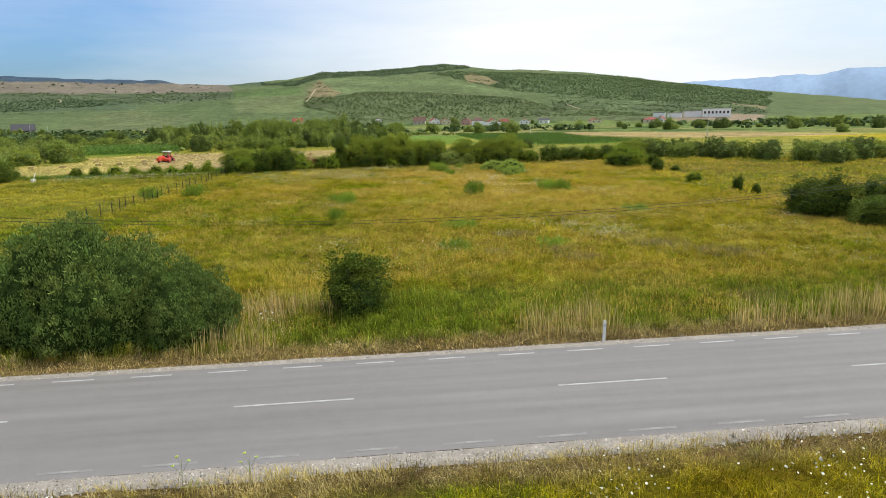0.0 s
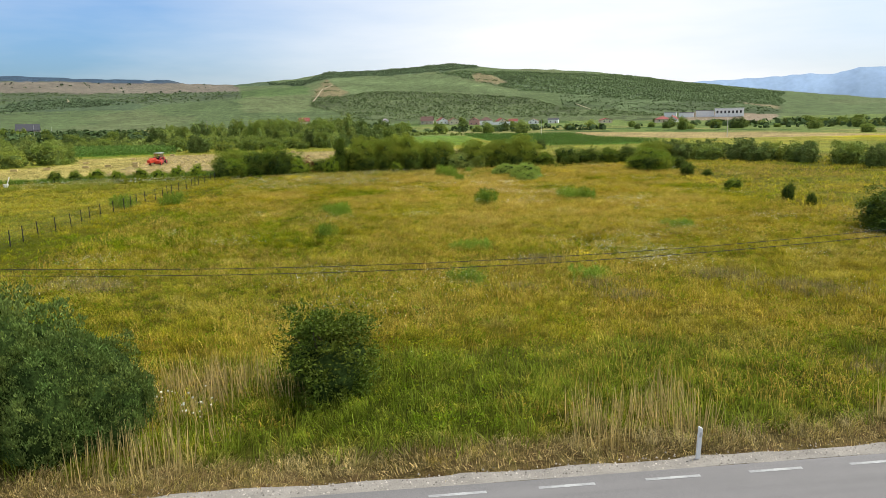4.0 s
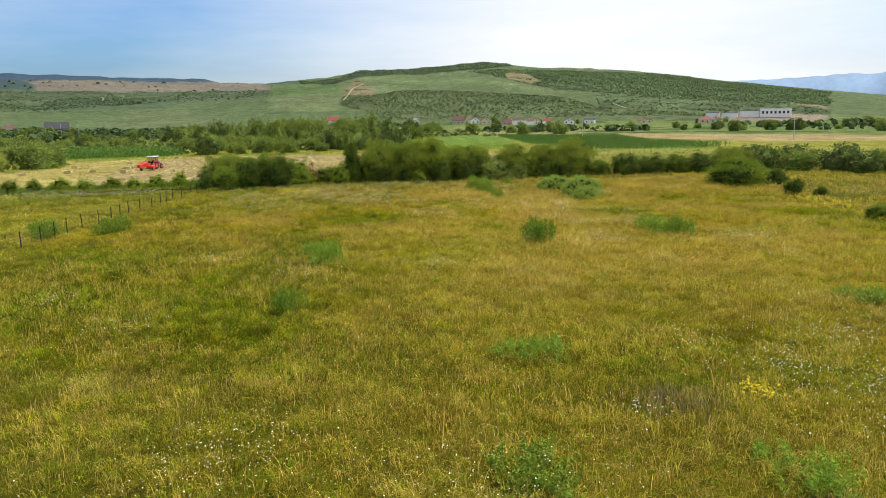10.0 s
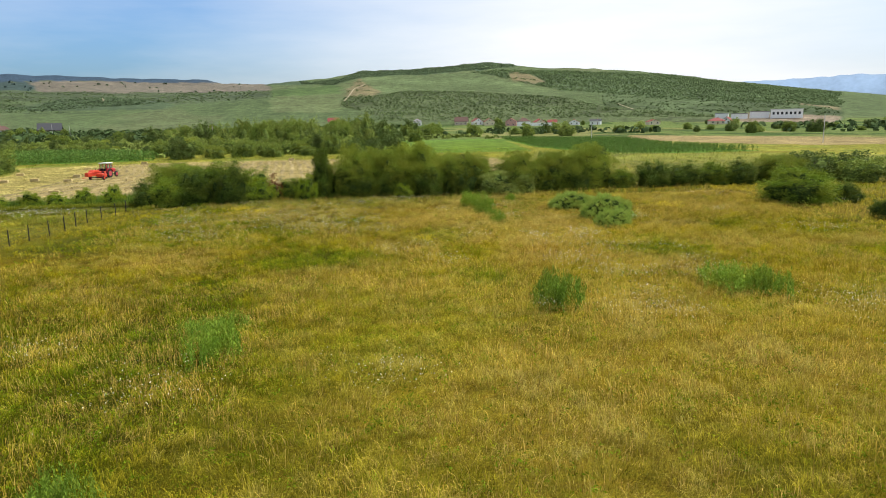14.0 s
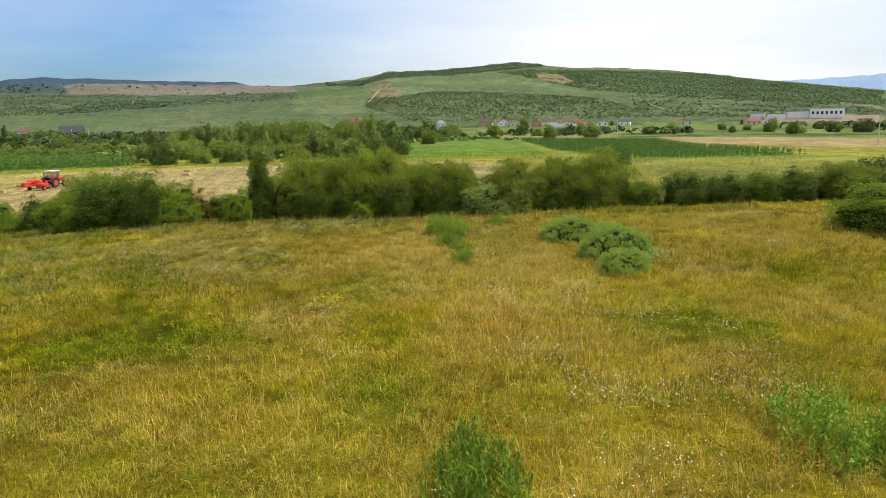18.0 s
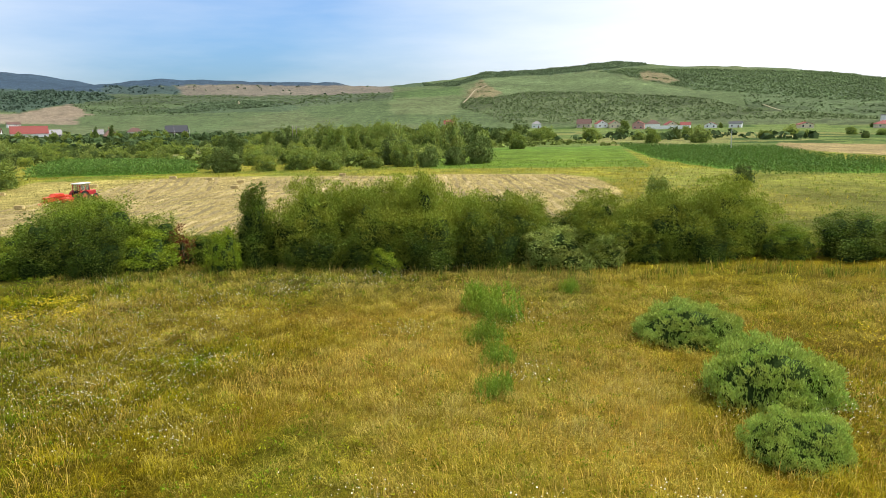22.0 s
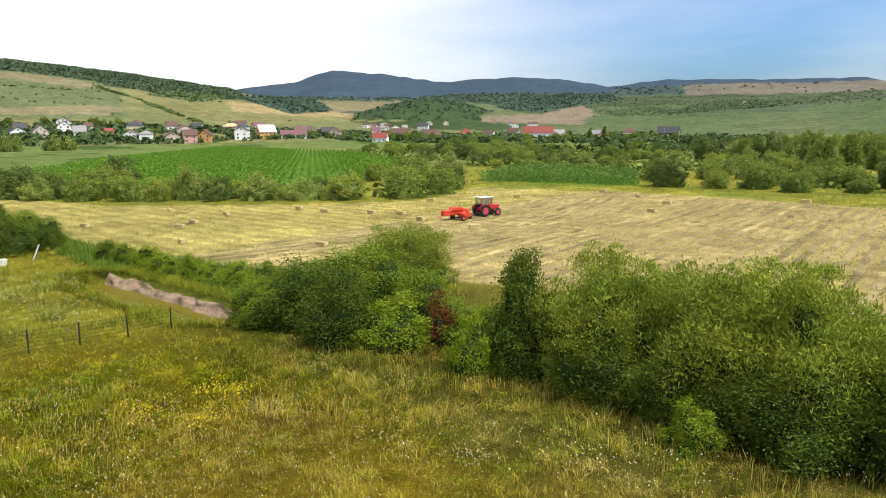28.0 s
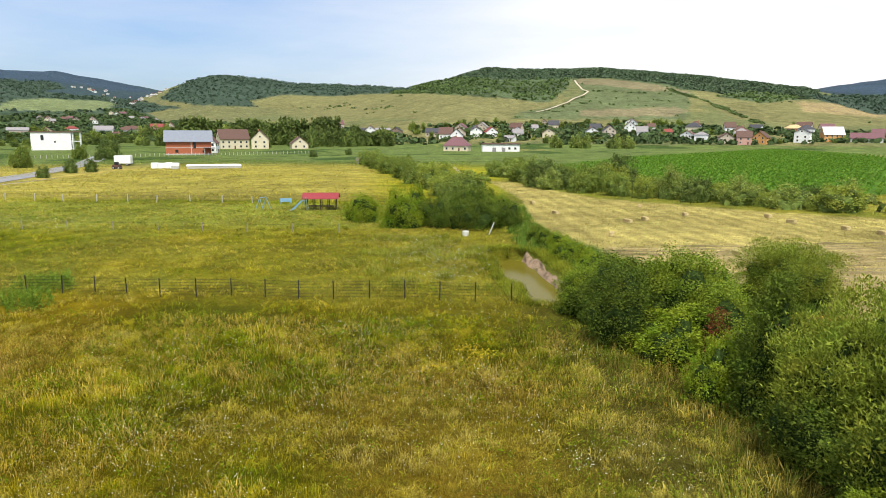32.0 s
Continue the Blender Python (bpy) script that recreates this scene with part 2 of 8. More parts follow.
def mesh_from(name, verts, faces, mat=None, tint=None, smooth=False):
    """A mesh from arrays: verts (n,3); faces (m,k), all of one size; tint (n,3) as a colour for every vertex."""
    verts = np.asarray(verts, dtype=np.float32)
    faces = np.asarray(faces, dtype=np.int32)
    me = bpy.data.meshes.new(name)
    n, (m, k) = len(verts), faces.shape
    me.vertices.add(n)
    me.vertices.foreach_set("co", verts.ravel())
    me.loops.add(m * k)
    me.loops.foreach_set("vertex_index", faces.ravel())
    me.polygons.add(m)
    me.polygons.foreach_set("loop_start", np.arange(0, m * k, k, dtype=np.int32))
    if smooth:
        me.polygons.foreach_set("use_smooth", np.ones(m, dtype=bool))
    if tint is not None:
        at = me.attributes.new("tint", "FLOAT_COLOR", "POINT")
        at.data.foreach_set("color", np.column_stack([tint, np.ones(n)]).astype(np.float32).ravel())
    me.update(calc_edges=True)
    if mat:
        me.materials.append(mat)
    return me


def part(name, data, parent, label="", mat=None):
    """One mesh object under a thing or part. data: a mesh or a bmesh."""
    if isinstance(data, bmesh.types.BMesh):
        me = bpy.data.meshes.new(name)
        data.to_mesh(me)
        data.free()
        data = me
    if mat:
        data.materials.append(mat)
    ob = new(name, data)
    ob.parent = parent
    if label:
        tagged(ob, label)
    return ob


def thing(name, m, label, category, group="", kind=""):
    ob = new(name)
    ob.empty_display_size = 0.2
    ob.matrix_world = m
    return tagged(ob, label, category, group, kind)


def box(bm, lo, hi, bevel=0.0):
    made = bmesh.ops.create_cube(bm, size=1.0)["verts"]
    for v in made:
        v.co = Vector([lo[i] + (v.co[i] + 0.5) * (hi[i] - lo[i]) for i in range(3)])
    if bevel:
        edges = list({e for v in made for e in v.link_edges})
        bmesh.ops.bevel(bm, geom=edges, offset=bevel, segments=1, affect="EDGES")
    return bm


def one_box(lo, hi, bevel=0.0):
    return box(bmesh.new(), lo, hi, bevel)


def tube(bm, a, b, r0, r1=None, sides=6):
    """A tapered rod from a to b."""
    r1 = r0 if r1 is None else r1
    a, b = Vector(a), Vector(b)
    q = (b - a).to_track_quat("Z", "Y").to_matrix()
    rings = []
    for p, r in ((a, r0), (b, r1)):
        rings.append([bm.verts.new(p + q @ Vector((r * math.cos(6.2832 * i / sides), r * math.sin(6.2832 * i / sides), 0))) for i in range(sides)])
    for i in range(sides):
        bm.faces.new((rings[0][i], rings[0][(i + 1) % sides], rings[1][(i + 1) % sides], rings[1][i]))
    bm.faces.new(rings[0][::-1])
    bm.faces.new(rings[1])
    return bm


def path_tube(pts, r, sides=4):
    """One rod that runs through all the points."""
    bm = bmesh.new()
    rings = []
    for i, p in enumerate(pts):
        a, b = Vector(pts[max(0, i - 1)]), Vector(pts[min(len(pts) - 1, i + 1)])
        q = (b - a).to_track_quat("Z", "Y").to_matrix()
        rings.append([bm.verts.new(Vector(p) + q @ Vector((r * math.cos(6.2832 * k / sides), r * math.sin(6.2832 * k / sides), 0))) for k in range(sides)])
    for a, b in zip(rings, rings[1:]):
        for k in range(sides):
            bm.faces.new((a[k], a[(k + 1) % sides], b[(k + 1) % sides], b[k]))
    bm.faces.new(rings[0][::-1])
    bm.faces.new(rings[-1])
    return bm


# ---- the lie of the land ----


def noise2(x, y, scale, seed=0):
    """Smooth value noise on arrays, about -1 to 1."""
    def lattice(i, j):
        h = np.sin(i * 127.1 + j * 311.7 + seed * 74.7) * 43758.5453
        return (h - np.floor(h)) * 2 - 1
    x, y = np.asarray(x, float) / scale, np.asarray(y, float) / scale
    i, j = np.floor(x), np.floor(y)
    u, v = x - i, y - j
    u, v = u * u * (3 - 2 * u), v * v * (3 - 2 * v)
    a = lattice(i, j) * (1 - u) + lattice(i + 1, j) * u
    b = lattice(i, j + 1) * (1 - u) + lattice(i + 1, j + 1) * u
    return a * (1 - v) + b * v


def fractal(x, y, scale, seed=0, octaves=4):
    s, a, t = 0, 1.0, 0
    for k in range(octaves):
        s = s + a * noise2(x, y, scale / 2.07 ** k, seed + k * 5)
        t += a
        a *= 0.55
    return s / t


def smooth(a, b, x):
    t = np.clip((x - a) / (b - a), 0, 1)
    return t * t * (3 - 2 * t)


# hills: centre, foot and crest distance, then (bearing, height of the crest in degrees)
NORTH_CREST = ((-52, 0.0), (-45, 0.15), (-35, .38), (-29, 1.08), (-25, 1.57), (-20.8, 2.06), (-17, 2.7), (-14.4, 3.08), (-11, 3.37), (-7.4, 3.56), (-4, 3.9), (-3.2, 3.98), (-2, 3.9), (.6, 3.75), (3.3, 3.54), (6.4, 3.54), (8.6, 3.14), (11, 2.95), (13.2, 2.75), (16, 2.3), (20, 1.85), (26, 1.4), (32, 1.0), (38, 0.6), (44, 0))
RIDGE_CREST = ((8, 1.5), (12, 2.6), (14, 2.8), (17.5, 2.9), (18.6, 3.17), (24, 3.25), (28.4, 3.4), (32, 3.48), (35, 3.17), (37, 3.0), (40, 2.5), (46, 1.6), (52, 0.8))
PEAK_CREST = ((30, 2.0), (36, 3.0), (39.8, 3.7), (44, 3.96), (47.4, 3.83), (49.7, 3.66), (54.2, 4.3), (57, 4.5), (58.4, 4.62), (59.5, 4.3), (61.3, 3.7), (65.5, 3.19), (70, 2.8), (80, 2))
HILLOCK_CREST = ((43, 0.6), (46.6, 1.6), (51.1, 2.45), (56.1, 1.6), (59, 0.6))
WEST_CREST = ((44, 0.2), (54, 0.7), (60, 1.6), (63, 2.4), (66.5, 3.14), (69.5, 3.57), (73, 4.1), (77.4, 4.56), (81.2, 4.88), (86, 4.85), (89.8, 5.0), (92.7, 4.18), (96.3, 3.4), (99, 2.6), (103, 1.9), (108, 1.3), (116, .5))
WOODED_CREST = ((92, 3.0), (97.2, 3.5), (101.6, 3.68), (105, 3.71), (108, 4.08), (111, 4.26), (113, 3.67), (115, 2.9), (118, 1.6), (122, .6))
FAR_WEST_CREST = ((109, 2.4), (115, 3.0), (118.7, 3.7), (121.6, 4.1), (125, 4.1), (135, 4.3), (150, 3), (175, 1.5), (200, 0))
NEAR_WEST_CREST = ((113, 0.2), (117, 1.8), (121, 2.5), (125, 3.1), (132, 3.3), (150, 2.4), (180, 1.0), (215, 0))
HILLS = {
    "north": ((-1, -23), 820, 1500, NORTH_CREST),
    "ridge": ((5, 40), 1250, 2600, RIDGE_CREST),
    "peak": ((10, 88), 1500, 3600, PEAK_CREST),
    "hillock": ((10, 88), 950, 1300, HILLOCK_CREST),
    "west": ((12, 92), 560, 1650, WEST_CREST),
    "wooded": ((14, 97), 1100, 2300, WOODED_CREST),
    "far_west": ((14, 97), 1700, 3700, FAR_WEST_CREST),
    "near_west": ((14, 97), 800, 1700, NEAR_WEST_CREST),
}
ROAD_TURN = radians(3.65)
ROAD_C, ROAD_S = math.cos(ROAD_TURN), math.sin(ROAD_TURN)


def road_uv(x, y):
    """Along and across the main road."""
    dy = y + 1.25
    return x * ROAD_C + dy * ROAD_S, -x * ROAD_S + dy * ROAD_C


def road_xy(u, v):
    return u * ROAD_C - v * ROAD_S, -1.25 + u * ROAD_S + v * ROAD_C


def hill_heights(x, y):
    out = {}
    for name, (c, r0, r1, crest) in HILLS.items():
        dx, dy = x - c[0], y - c[1]
        r = np.hypot(dx, dy)
        az = np.degrees(np.arctan2(-dx, dy))
        az = np.where(az < -90, az + 360, az)
        e = np.interp(az, [a for a, _ in crest], [b for _, b in crest], left=0, right=0)
        e = e + (e > 0.3) * noise2(az * 10, r * 0.002, 7, 3) * 0.05
        top = np.tan(np.radians(np.maximum(e, 0))) * r1 + 11 * (e > 0.02)
        f = np.clip((r - r0) / (r1 - r0), 0, 1)
        rise = 0.62 * f + 0.38 * f * f * (3 - 2 * f)
        fall = np.clip((r - r1) / (r1 * 0.5), 0, 1)
        rough = fractal(x, y, 260, 11) * 0.05 * np.sin(np.pi * f)
        out[name] = (top * np.clip(rise + rough, 0, None) * (1 - fall), f)
    return out


POND_A, POND_B = (-51.0, 99.6), (-33.5, 102.4)


def pond_distance(x, y):
    ax, ay = POND_A
    bx, by = POND_B
    t = np.clip(((x - ax) * (bx - ax) + (y - ay) * (by - ay)) / ((bx - ax) ** 2 + (by - ay) ** 2), 0, 1)
    px, py = ax + t * (bx - ax), ay + t * (by - ay)
    return np.hypot(x - px, y - py), t


def land(x, y):
    x, y = np.asarray(x, float), np.asarray(y, float)
    z = fractal(x, y, 14, 2, 3) * 0.10
    u, v = road_uv(x, y)
    z = z * smooth(4.5, 8, np.abs(v)) - 0.10 * (1 - smooth(4.4, 5.2, np.abs(v)))
    z = z + np.maximum.reduce([h for h, _ in hill_heights(x, y).values()])
    d, t = pond_distance(x, y)
    return z - 1.5 * (1 - smooth(1.5, 2.7, d + noise2(x, y, 2.3, 4) * 0.6))


def land_at(x, y):
    return float(land(np.array([x]), np.array([y]))[0])


def inside(x, y, poly):
    """Which points lie in a polygon."""
    x, y = np.asarray(x, float), np.asarray(y, float)
    res = np.zeros(x.shape, bool)
    for (x0, y0), (x1, y1) in zip(poly, poly[1:] + poly[:1]):
        cross = (y0 > y) != (y1 > y)
        with np.errstate(divide="ignore", invalid="ignore"):
            res ^= cross & (x < (x1 - x0) * (y - y0) / (y1 - y0 if y1 != y0 else 1e-9) + x0)
    return res


HAY = [(-150, 98), (-104, 103.5), (-85, 103), (-67, 103.5), (-55, 107), (-45, 110.5), (-29, 120.5), (-5, 130.5), (13, 138), (15, 164), (12, 186), (6, 195), (-8, 196), (-34, 193), (-64, 191), (-92, 180), (-80, 157), (-83, 150), (-92, 135), (-110, 116), (-150, 102)]
CORN_NEAR = [(-104, 191), (-71, 203), (-88, 226), (-128, 232)]
CORN_EAST = [(24, 330), (28, 240), (40, 190), (76, 196), (66, 240), (68, 292), (42, 312)]
CORN_WEST = [(-200, 113), (-135, 133), (-112, 160), (-165, 225), (-300, 285), (-470, 290), (-307, 165)]
WHEAT = [(71, 300), (76, 268), (92, 232), (107, 219), (165, 215), (140, 280), (82, 345)]
BROWN = [(32, 172), (38, 146), (30, 134), (18, 142), (20, 168)]
GREEN_NORTH = [(-22, 212), (24, 215), (24, 330), (-60, 330), (-30, 250)]

# patches of the meadow: centre x, y, radii, turn
STRAW_PATCHES = ((3.2, 48.7, 5, 6, 0), (10.6, 58, 3, 7, 10), (-19, 73, 6, 5, 0), (-1.2, 28, 3, 3, 0), (-1.4, 47.4, 3.4, 1.6, 0), (6, 43.8, 3, 5, 10), (-5, 39.4, 3, 3, 0), (-1.3, 75.4, 3.2, 5, 0),
                 (6.5, 71.3, 2, 6, 5), (10.6, 86.8, 2.4, 6, 5), (-5.8, 68, 4, 2, 20), (0.2, 90.4, 3.5, 2.5, 0), (9.6, 92, 3, 1.6, 0), (22, 77.5, 6, 3, 0), (30, 76, 14, 3, 5), (24, 95, 9, 4, 0), (-8, 95, 8, 4, 20))
RUST_PATCHES = ((-11, 103.5, 5, 1.8, 12), (-4, 97, 4, 2, 0), (7.9, 75.6, 1.8, 4, 0), (1.8, 99.5, 4, 2, 0), (-3.5, 103.5, 6, 1.6, 6), (6.2, 105, 5, 1.3, 6), (-14.6, 99, 3, 2, 0), (-5, 102, 3, 1.4, 0), (-13.4, 98, 3, 2, 0), (-18.8, 103, 3, 1.6, 20), (13.4, 52.5, 2, 6, 10), (-9.7, 98.9, 2.5, 1.5, 0), (16, 70, 2, 5, 0))
GREEN_PATCHES = ((-19, 43, 9, 8, 0), (-20, 53, 8, 6, 0), (-9.3, 55, 5, 5, 0), (-12, 24, 9, 6, 0), (-4, 20, 7, 5, 0), (-3, 34, 5, 4, 0), (1.3, 80, 3.4, 3.4, 0), (3.6, 66, 2.6, 4, 0), (16, 75, 4, 5, 0), (17.6, 66, 4, 4, 0), (-6.4, 72, 5, 4, 0), (0.8, 84, 2, 4, 0),
                 (7.8, 90.5, 1.5, 2, 0), (-5.4, 100.4, 2, 1.4, 0), (-28, 79, 6, 6, 0), (-24, 91, 5, 4, 0), (-11.5, 83, 4, 3, 0), (2, 10, 14, 5, 4), (24, 9, 10, 4, 4), (28, 52, 8, 6, 0))
PALE_PATCHES = ((20.3, 84.8, 3.2, 1.1, -15), (-12.2, 32.2, 3.4, 1.6, 0))
PATCH_TINT = ((0.49, 0.33, 0.03), (0.46, 0.24, 0.028), (0.125, 0.180, 0.008), (0.50, 0.385, 0.12))


# peak and far_west are tinted blue for the haze in front of them
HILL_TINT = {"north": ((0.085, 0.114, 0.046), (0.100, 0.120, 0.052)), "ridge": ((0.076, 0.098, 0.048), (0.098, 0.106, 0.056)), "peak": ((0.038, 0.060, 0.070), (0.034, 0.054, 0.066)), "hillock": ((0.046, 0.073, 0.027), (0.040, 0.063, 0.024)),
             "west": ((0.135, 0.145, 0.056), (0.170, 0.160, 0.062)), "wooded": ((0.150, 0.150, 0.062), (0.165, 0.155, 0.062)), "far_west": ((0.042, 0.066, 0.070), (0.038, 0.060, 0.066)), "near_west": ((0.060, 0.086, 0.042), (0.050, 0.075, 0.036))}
# what grows on each field of the hills; distant woods have haze in their tints
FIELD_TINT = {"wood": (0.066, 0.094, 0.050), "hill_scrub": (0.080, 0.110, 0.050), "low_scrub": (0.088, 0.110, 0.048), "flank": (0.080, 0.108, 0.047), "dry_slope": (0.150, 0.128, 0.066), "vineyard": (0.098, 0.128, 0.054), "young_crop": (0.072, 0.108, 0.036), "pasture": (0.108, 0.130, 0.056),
              "green_field": (0.078, 0.106, 0.043), "bare": (0.200, 0.158, 0.108), "stubble": (0.185, 0.158, 0.085), "hazy_wood": (0.042, 0.066, 0.092), "far_wood": (0.052, 0.076, 0.066), "plough": (0.150, 0.130, 0.098), "orchard": (0.072, 0.092, 0.047), "copse": (0.066, 0.092, 0.046),
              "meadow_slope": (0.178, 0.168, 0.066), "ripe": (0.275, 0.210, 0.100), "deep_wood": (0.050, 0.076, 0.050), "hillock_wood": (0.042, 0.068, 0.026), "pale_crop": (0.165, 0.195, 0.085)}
FIELDS = []
VIEW_NORTH, VIEW_WEST, VIEW_END = (7.1, 44.6, 8.8), (10.1, 87.9, 11.3), (14.5, 97.0, 11.3)


def field(seen_from, kind, *corners):
    """A field on the hills: its corners by bearing and height in degrees from one place in the meadow."""
    FIELDS.append((seen_from, kind, list(corners)))


field(VIEW_NORTH, "wood", (15.3, 2.99), (10.9, 3.06), (8.7, 3.24), (6.7, 3.99), (3.8, 3.93), (0.6, 4.03), (-2.5, 4.38), (-4.5, 4.32), (-5.1, 3.95), (-2.5, 3.78), (0.7, 3.60), (2.0, 3.46), (4.7, 3.47), (6.9, 3.30), (9.2, 2.73), (11.0, 2.84), (15.3, 2.77))
field(VIEW_NORTH, "hill_scrub", (-1.6, 3.63), (-4.2, 3.77), (-8.9, 3.49), (-15.9, 3.05), (-21.2, 2.42), (-28.9, 1.21), (-28.9, 0.38), (-24.9, 0.62), (-20.5, 0.92), (-15.4, 1.32), (-12.0, 1.72), (-8.9, 2.03), (-5.1, 2.92))
field(VIEW_NORTH, "dry_slope", (-4.5, 3.46), (-5.3, 3.56), (-6.9, 3.17), (-7.7, 2.67), (-6.9, 2.61), (-5.1, 2.92))
field(VIEW_NORTH, "vineyard", (6.7, 3.38), (4.7, 3.43), (2.0, 3.37), (0.7, 3.51), (-1.6, 3.58), (-4.5, 2.94), (-8.9, 1.95), (-11.6, 1.74), (-8.9, 1.52), (-5.1, 1.88), (-2.5, 2.08), (0.7, 2.25), (3.8, 2.27), (5.9, 1.97), (7.0, 2.21))
field(VIEW_NORTH, "dry_slope", (6.9, 3.25), (6.7, 2.86), (5.6, 2.14), (6.5, 1.85), (8.8, 1.89), (8.2, 2.45))
field(VIEW_NORTH, "young_crop", (14.4, 1.90), (15.3, 2.35), (11.0, 2.67), (8.8, 2.81), (8.7, 2.46), (9.0, 2.11), (11.0, 2.06))
field(VIEW_NORTH, "pasture", (16.2, 1.72), (9.2, 1.68), (9.0, 0.93), (10.2, 0.69), (16.3, 0.81))
field(VIEW_NORTH, "green_field", (16.3, 0.81), (6.6, 0.61), (5.7, -0.16), (16.3, 0.08))
field(VIEW_NORTH, "low_scrub", (8.8, 1.85), (5.9, 1.92), (3.8, 2.23), (0.7, 2.20), (-2.5, 2.04), (-5.1, 1.84), (-8.9, 1.47), (-12.1, 0.65), (-15.4, 0.36), (-20.6, -0.19), (-20.6, -0.64), (5.7, -0.16), (7.0, 0.53), (9.0, 1.15))
field(VIEW_NORTH, "flank", (-11.6, 1.74), (-15.4, 1.32), (-20.5, 0.92), (-24.9, 0.62), (-28.9, 0.34), (-29.0, -0.72), (-20.6, -0.19), (-15.4, 0.40), (-12.1, 0.74))
field(VIEW_NORTH, "bare", (-22.3, -0.22), (-23.2, -0.00), (-28.7, -0.37), (-29.0, -0.79), (-22.3, -0.67))
field(VIEW_NORTH, "stubble", (-24.9, 0.82), (-28.9, 0.27), (-29.0, 0.08), (-26.7, 0.49))
field(VIEW_NORTH, "hazy_wood", (43.0, 4.01), (34.3, 3.78), (30.9, 4.05), (23.5, 3.70), (16.1, 3.25), (16.2, 2.91), (18.3, 2.98), (25.5, 3.10), (30.3, 3.09), (32.3, 3.01), (43.1, 2.94))
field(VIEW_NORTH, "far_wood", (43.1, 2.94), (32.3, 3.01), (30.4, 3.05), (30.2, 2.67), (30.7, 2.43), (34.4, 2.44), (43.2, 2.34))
field(VIEW_NORTH, "plough", (30.4, 3.05), (25.5, 3.10), (14.3, 2.93), (14.3, 2.42), (18.7, 2.30), (23.6, 2.31), (30.3, 2.35))
field(VIEW_NORTH, "orchard", (43.2, 2.34), (23.6, 2.31), (18.7, 2.30), (14.3, 2.42), (14.4, 1.90), (21.1, 1.37), (22.1, 1.55), (25.6, 1.88), (29.0, 1.75), (43.3, 1.77))
field(VIEW_NORTH, "copse", (29.3, 1.72), (28.9, 1.83), (25.6, 1.92), (22.1, 1.59), (21.1, 1.28), (22.1, 1.05), (30.5, 1.06), (32.6, 1.13))
field(VIEW_NORTH, "flank", (43.3, 1.84), (29.3, 1.76), (32.5, 1.17), (30.5, 1.02), (25.7, 0.82), (43.4, 1.00))
field(VIEW_NORTH, "green_field", (21.3, 1.33), (14.4, 1.86), (14.4, 0.78), (20.9, 0.90))
field(VIEW_WEST, "wood", (95.7, 4.11), (93.8, 4.54), (91.8, 4.76), (89.6, 5.44), (88.2, 5.41), (84.9, 5.19), (81.0, 5.27), (77.7, 5.07), (73.8, 4.51), (70.5, 4.13), (66.0, 3.37), (65.2, 2.40), (68.8, 2.34), (72.3, 3.01), (74.8, 3.32), (77.4, 3.78), (79.8, 4.14), (83.0, 4.18), (88.7, 4.07), (91.8, 4.30), (93.8, 4.06))
field(VIEW_WEST, "hill_scrub", (97.0, 3.96), (93.8, 4.10), (91.8, 4.30), (88.7, 4.11), (83.0, 4.18), (83.1, 3.61), (83.7, 2.99), (84.3, 2.45), (85.5, 2.41), (88.8, 2.78), (93.9, 2.86), (97.1, 2.70))
field(VIEW_WEST, "meadow_slope", (100.0, 2.64), (93.9, 2.86), (88.8, 2.78), (85.5, 2.41), (84.3, 2.45), (83.5, 2.99), (83.1, 2.79), (83.6, 2.17), (87.1, 1.55), (87.1, 1.07), (100.2, 1.10))
field(VIEW_WEST, "pasture", (82.8, 4.18), (79.0, 4.06), (75.7, 3.66), (73.9, 3.10), (74.0, 0.98), (87.1, 1.07), (86.3, 1.63), (83.2, 2.17), (81.9, 3.08))
field(VIEW_WEST, "stubble", (82.6, 4.18), (79.8, 4.09), (77.4, 3.78), (74.8, 3.32), (73.9, 3.02), (77.4, 3.23), (79.9, 3.64), (82.3, 3.82))
field(VIEW_WEST, "stubble", (82.0, 1.79), (74.9, 1.94), (73.9, 1.68), (75.0, 1.25), (82.0, 1.29))
field(VIEW_WEST, "meadow_slope", (73.9, 3.10), (70.5, 2.70), (66.1, 2.32), (62.0, 1.83), (58.9, 1.39), (52.6, 0.95), (52.2, 0.63), (66.1, 0.63), (70.6, 1.04), (72.3, 1.93), (73.9, 2.37))
field(VIEW_WEST, "ripe", (66.5, 2.28), (62.0, 1.83), (54.4, 1.02), (52.6, 0.82), (61.6, 1.12), (66.1, 1.61))
field(VIEW_WEST, "hill_scrub", (70.5, 3.01), (66.1, 2.49), (68.8, 2.16), (72.3, 2.71))
field(VIEW_WEST, "hazy_wood", (66.0, 2.98), (63.8, 3.48), (60.2, 4.00), (58.4, 4.93), (50.5, 4.10), (46.3, 4.10), (44.2, 4.12), (38.3, 3.49), (36.5, 3.02), (36.4, 2.62), (46.2, 2.84), (52.6, 2.48), (61.6, 2.62))
field(VIEW_WEST, "deep_wood", (66.5, 2.67), (61.6, 2.62), (52.6, 2.48), (46.2, 2.84), (36.4, 2.54), (35.3, 2.03), (38.2, 1.80), (42.1, 1.15), (44.9, 1.55), (48.3, 2.13), (52.2, 2.29), (55.3, 2.26), (59.7, 2.33), (58.4, 1.43), (61.6, 1.29), (64.3, 2.08))
field(VIEW_WEST, "stubble", (59.8, 2.29), (55.3, 2.26), (52.2, 2.25), (55.7, 1.48), (58.2, 1.43))
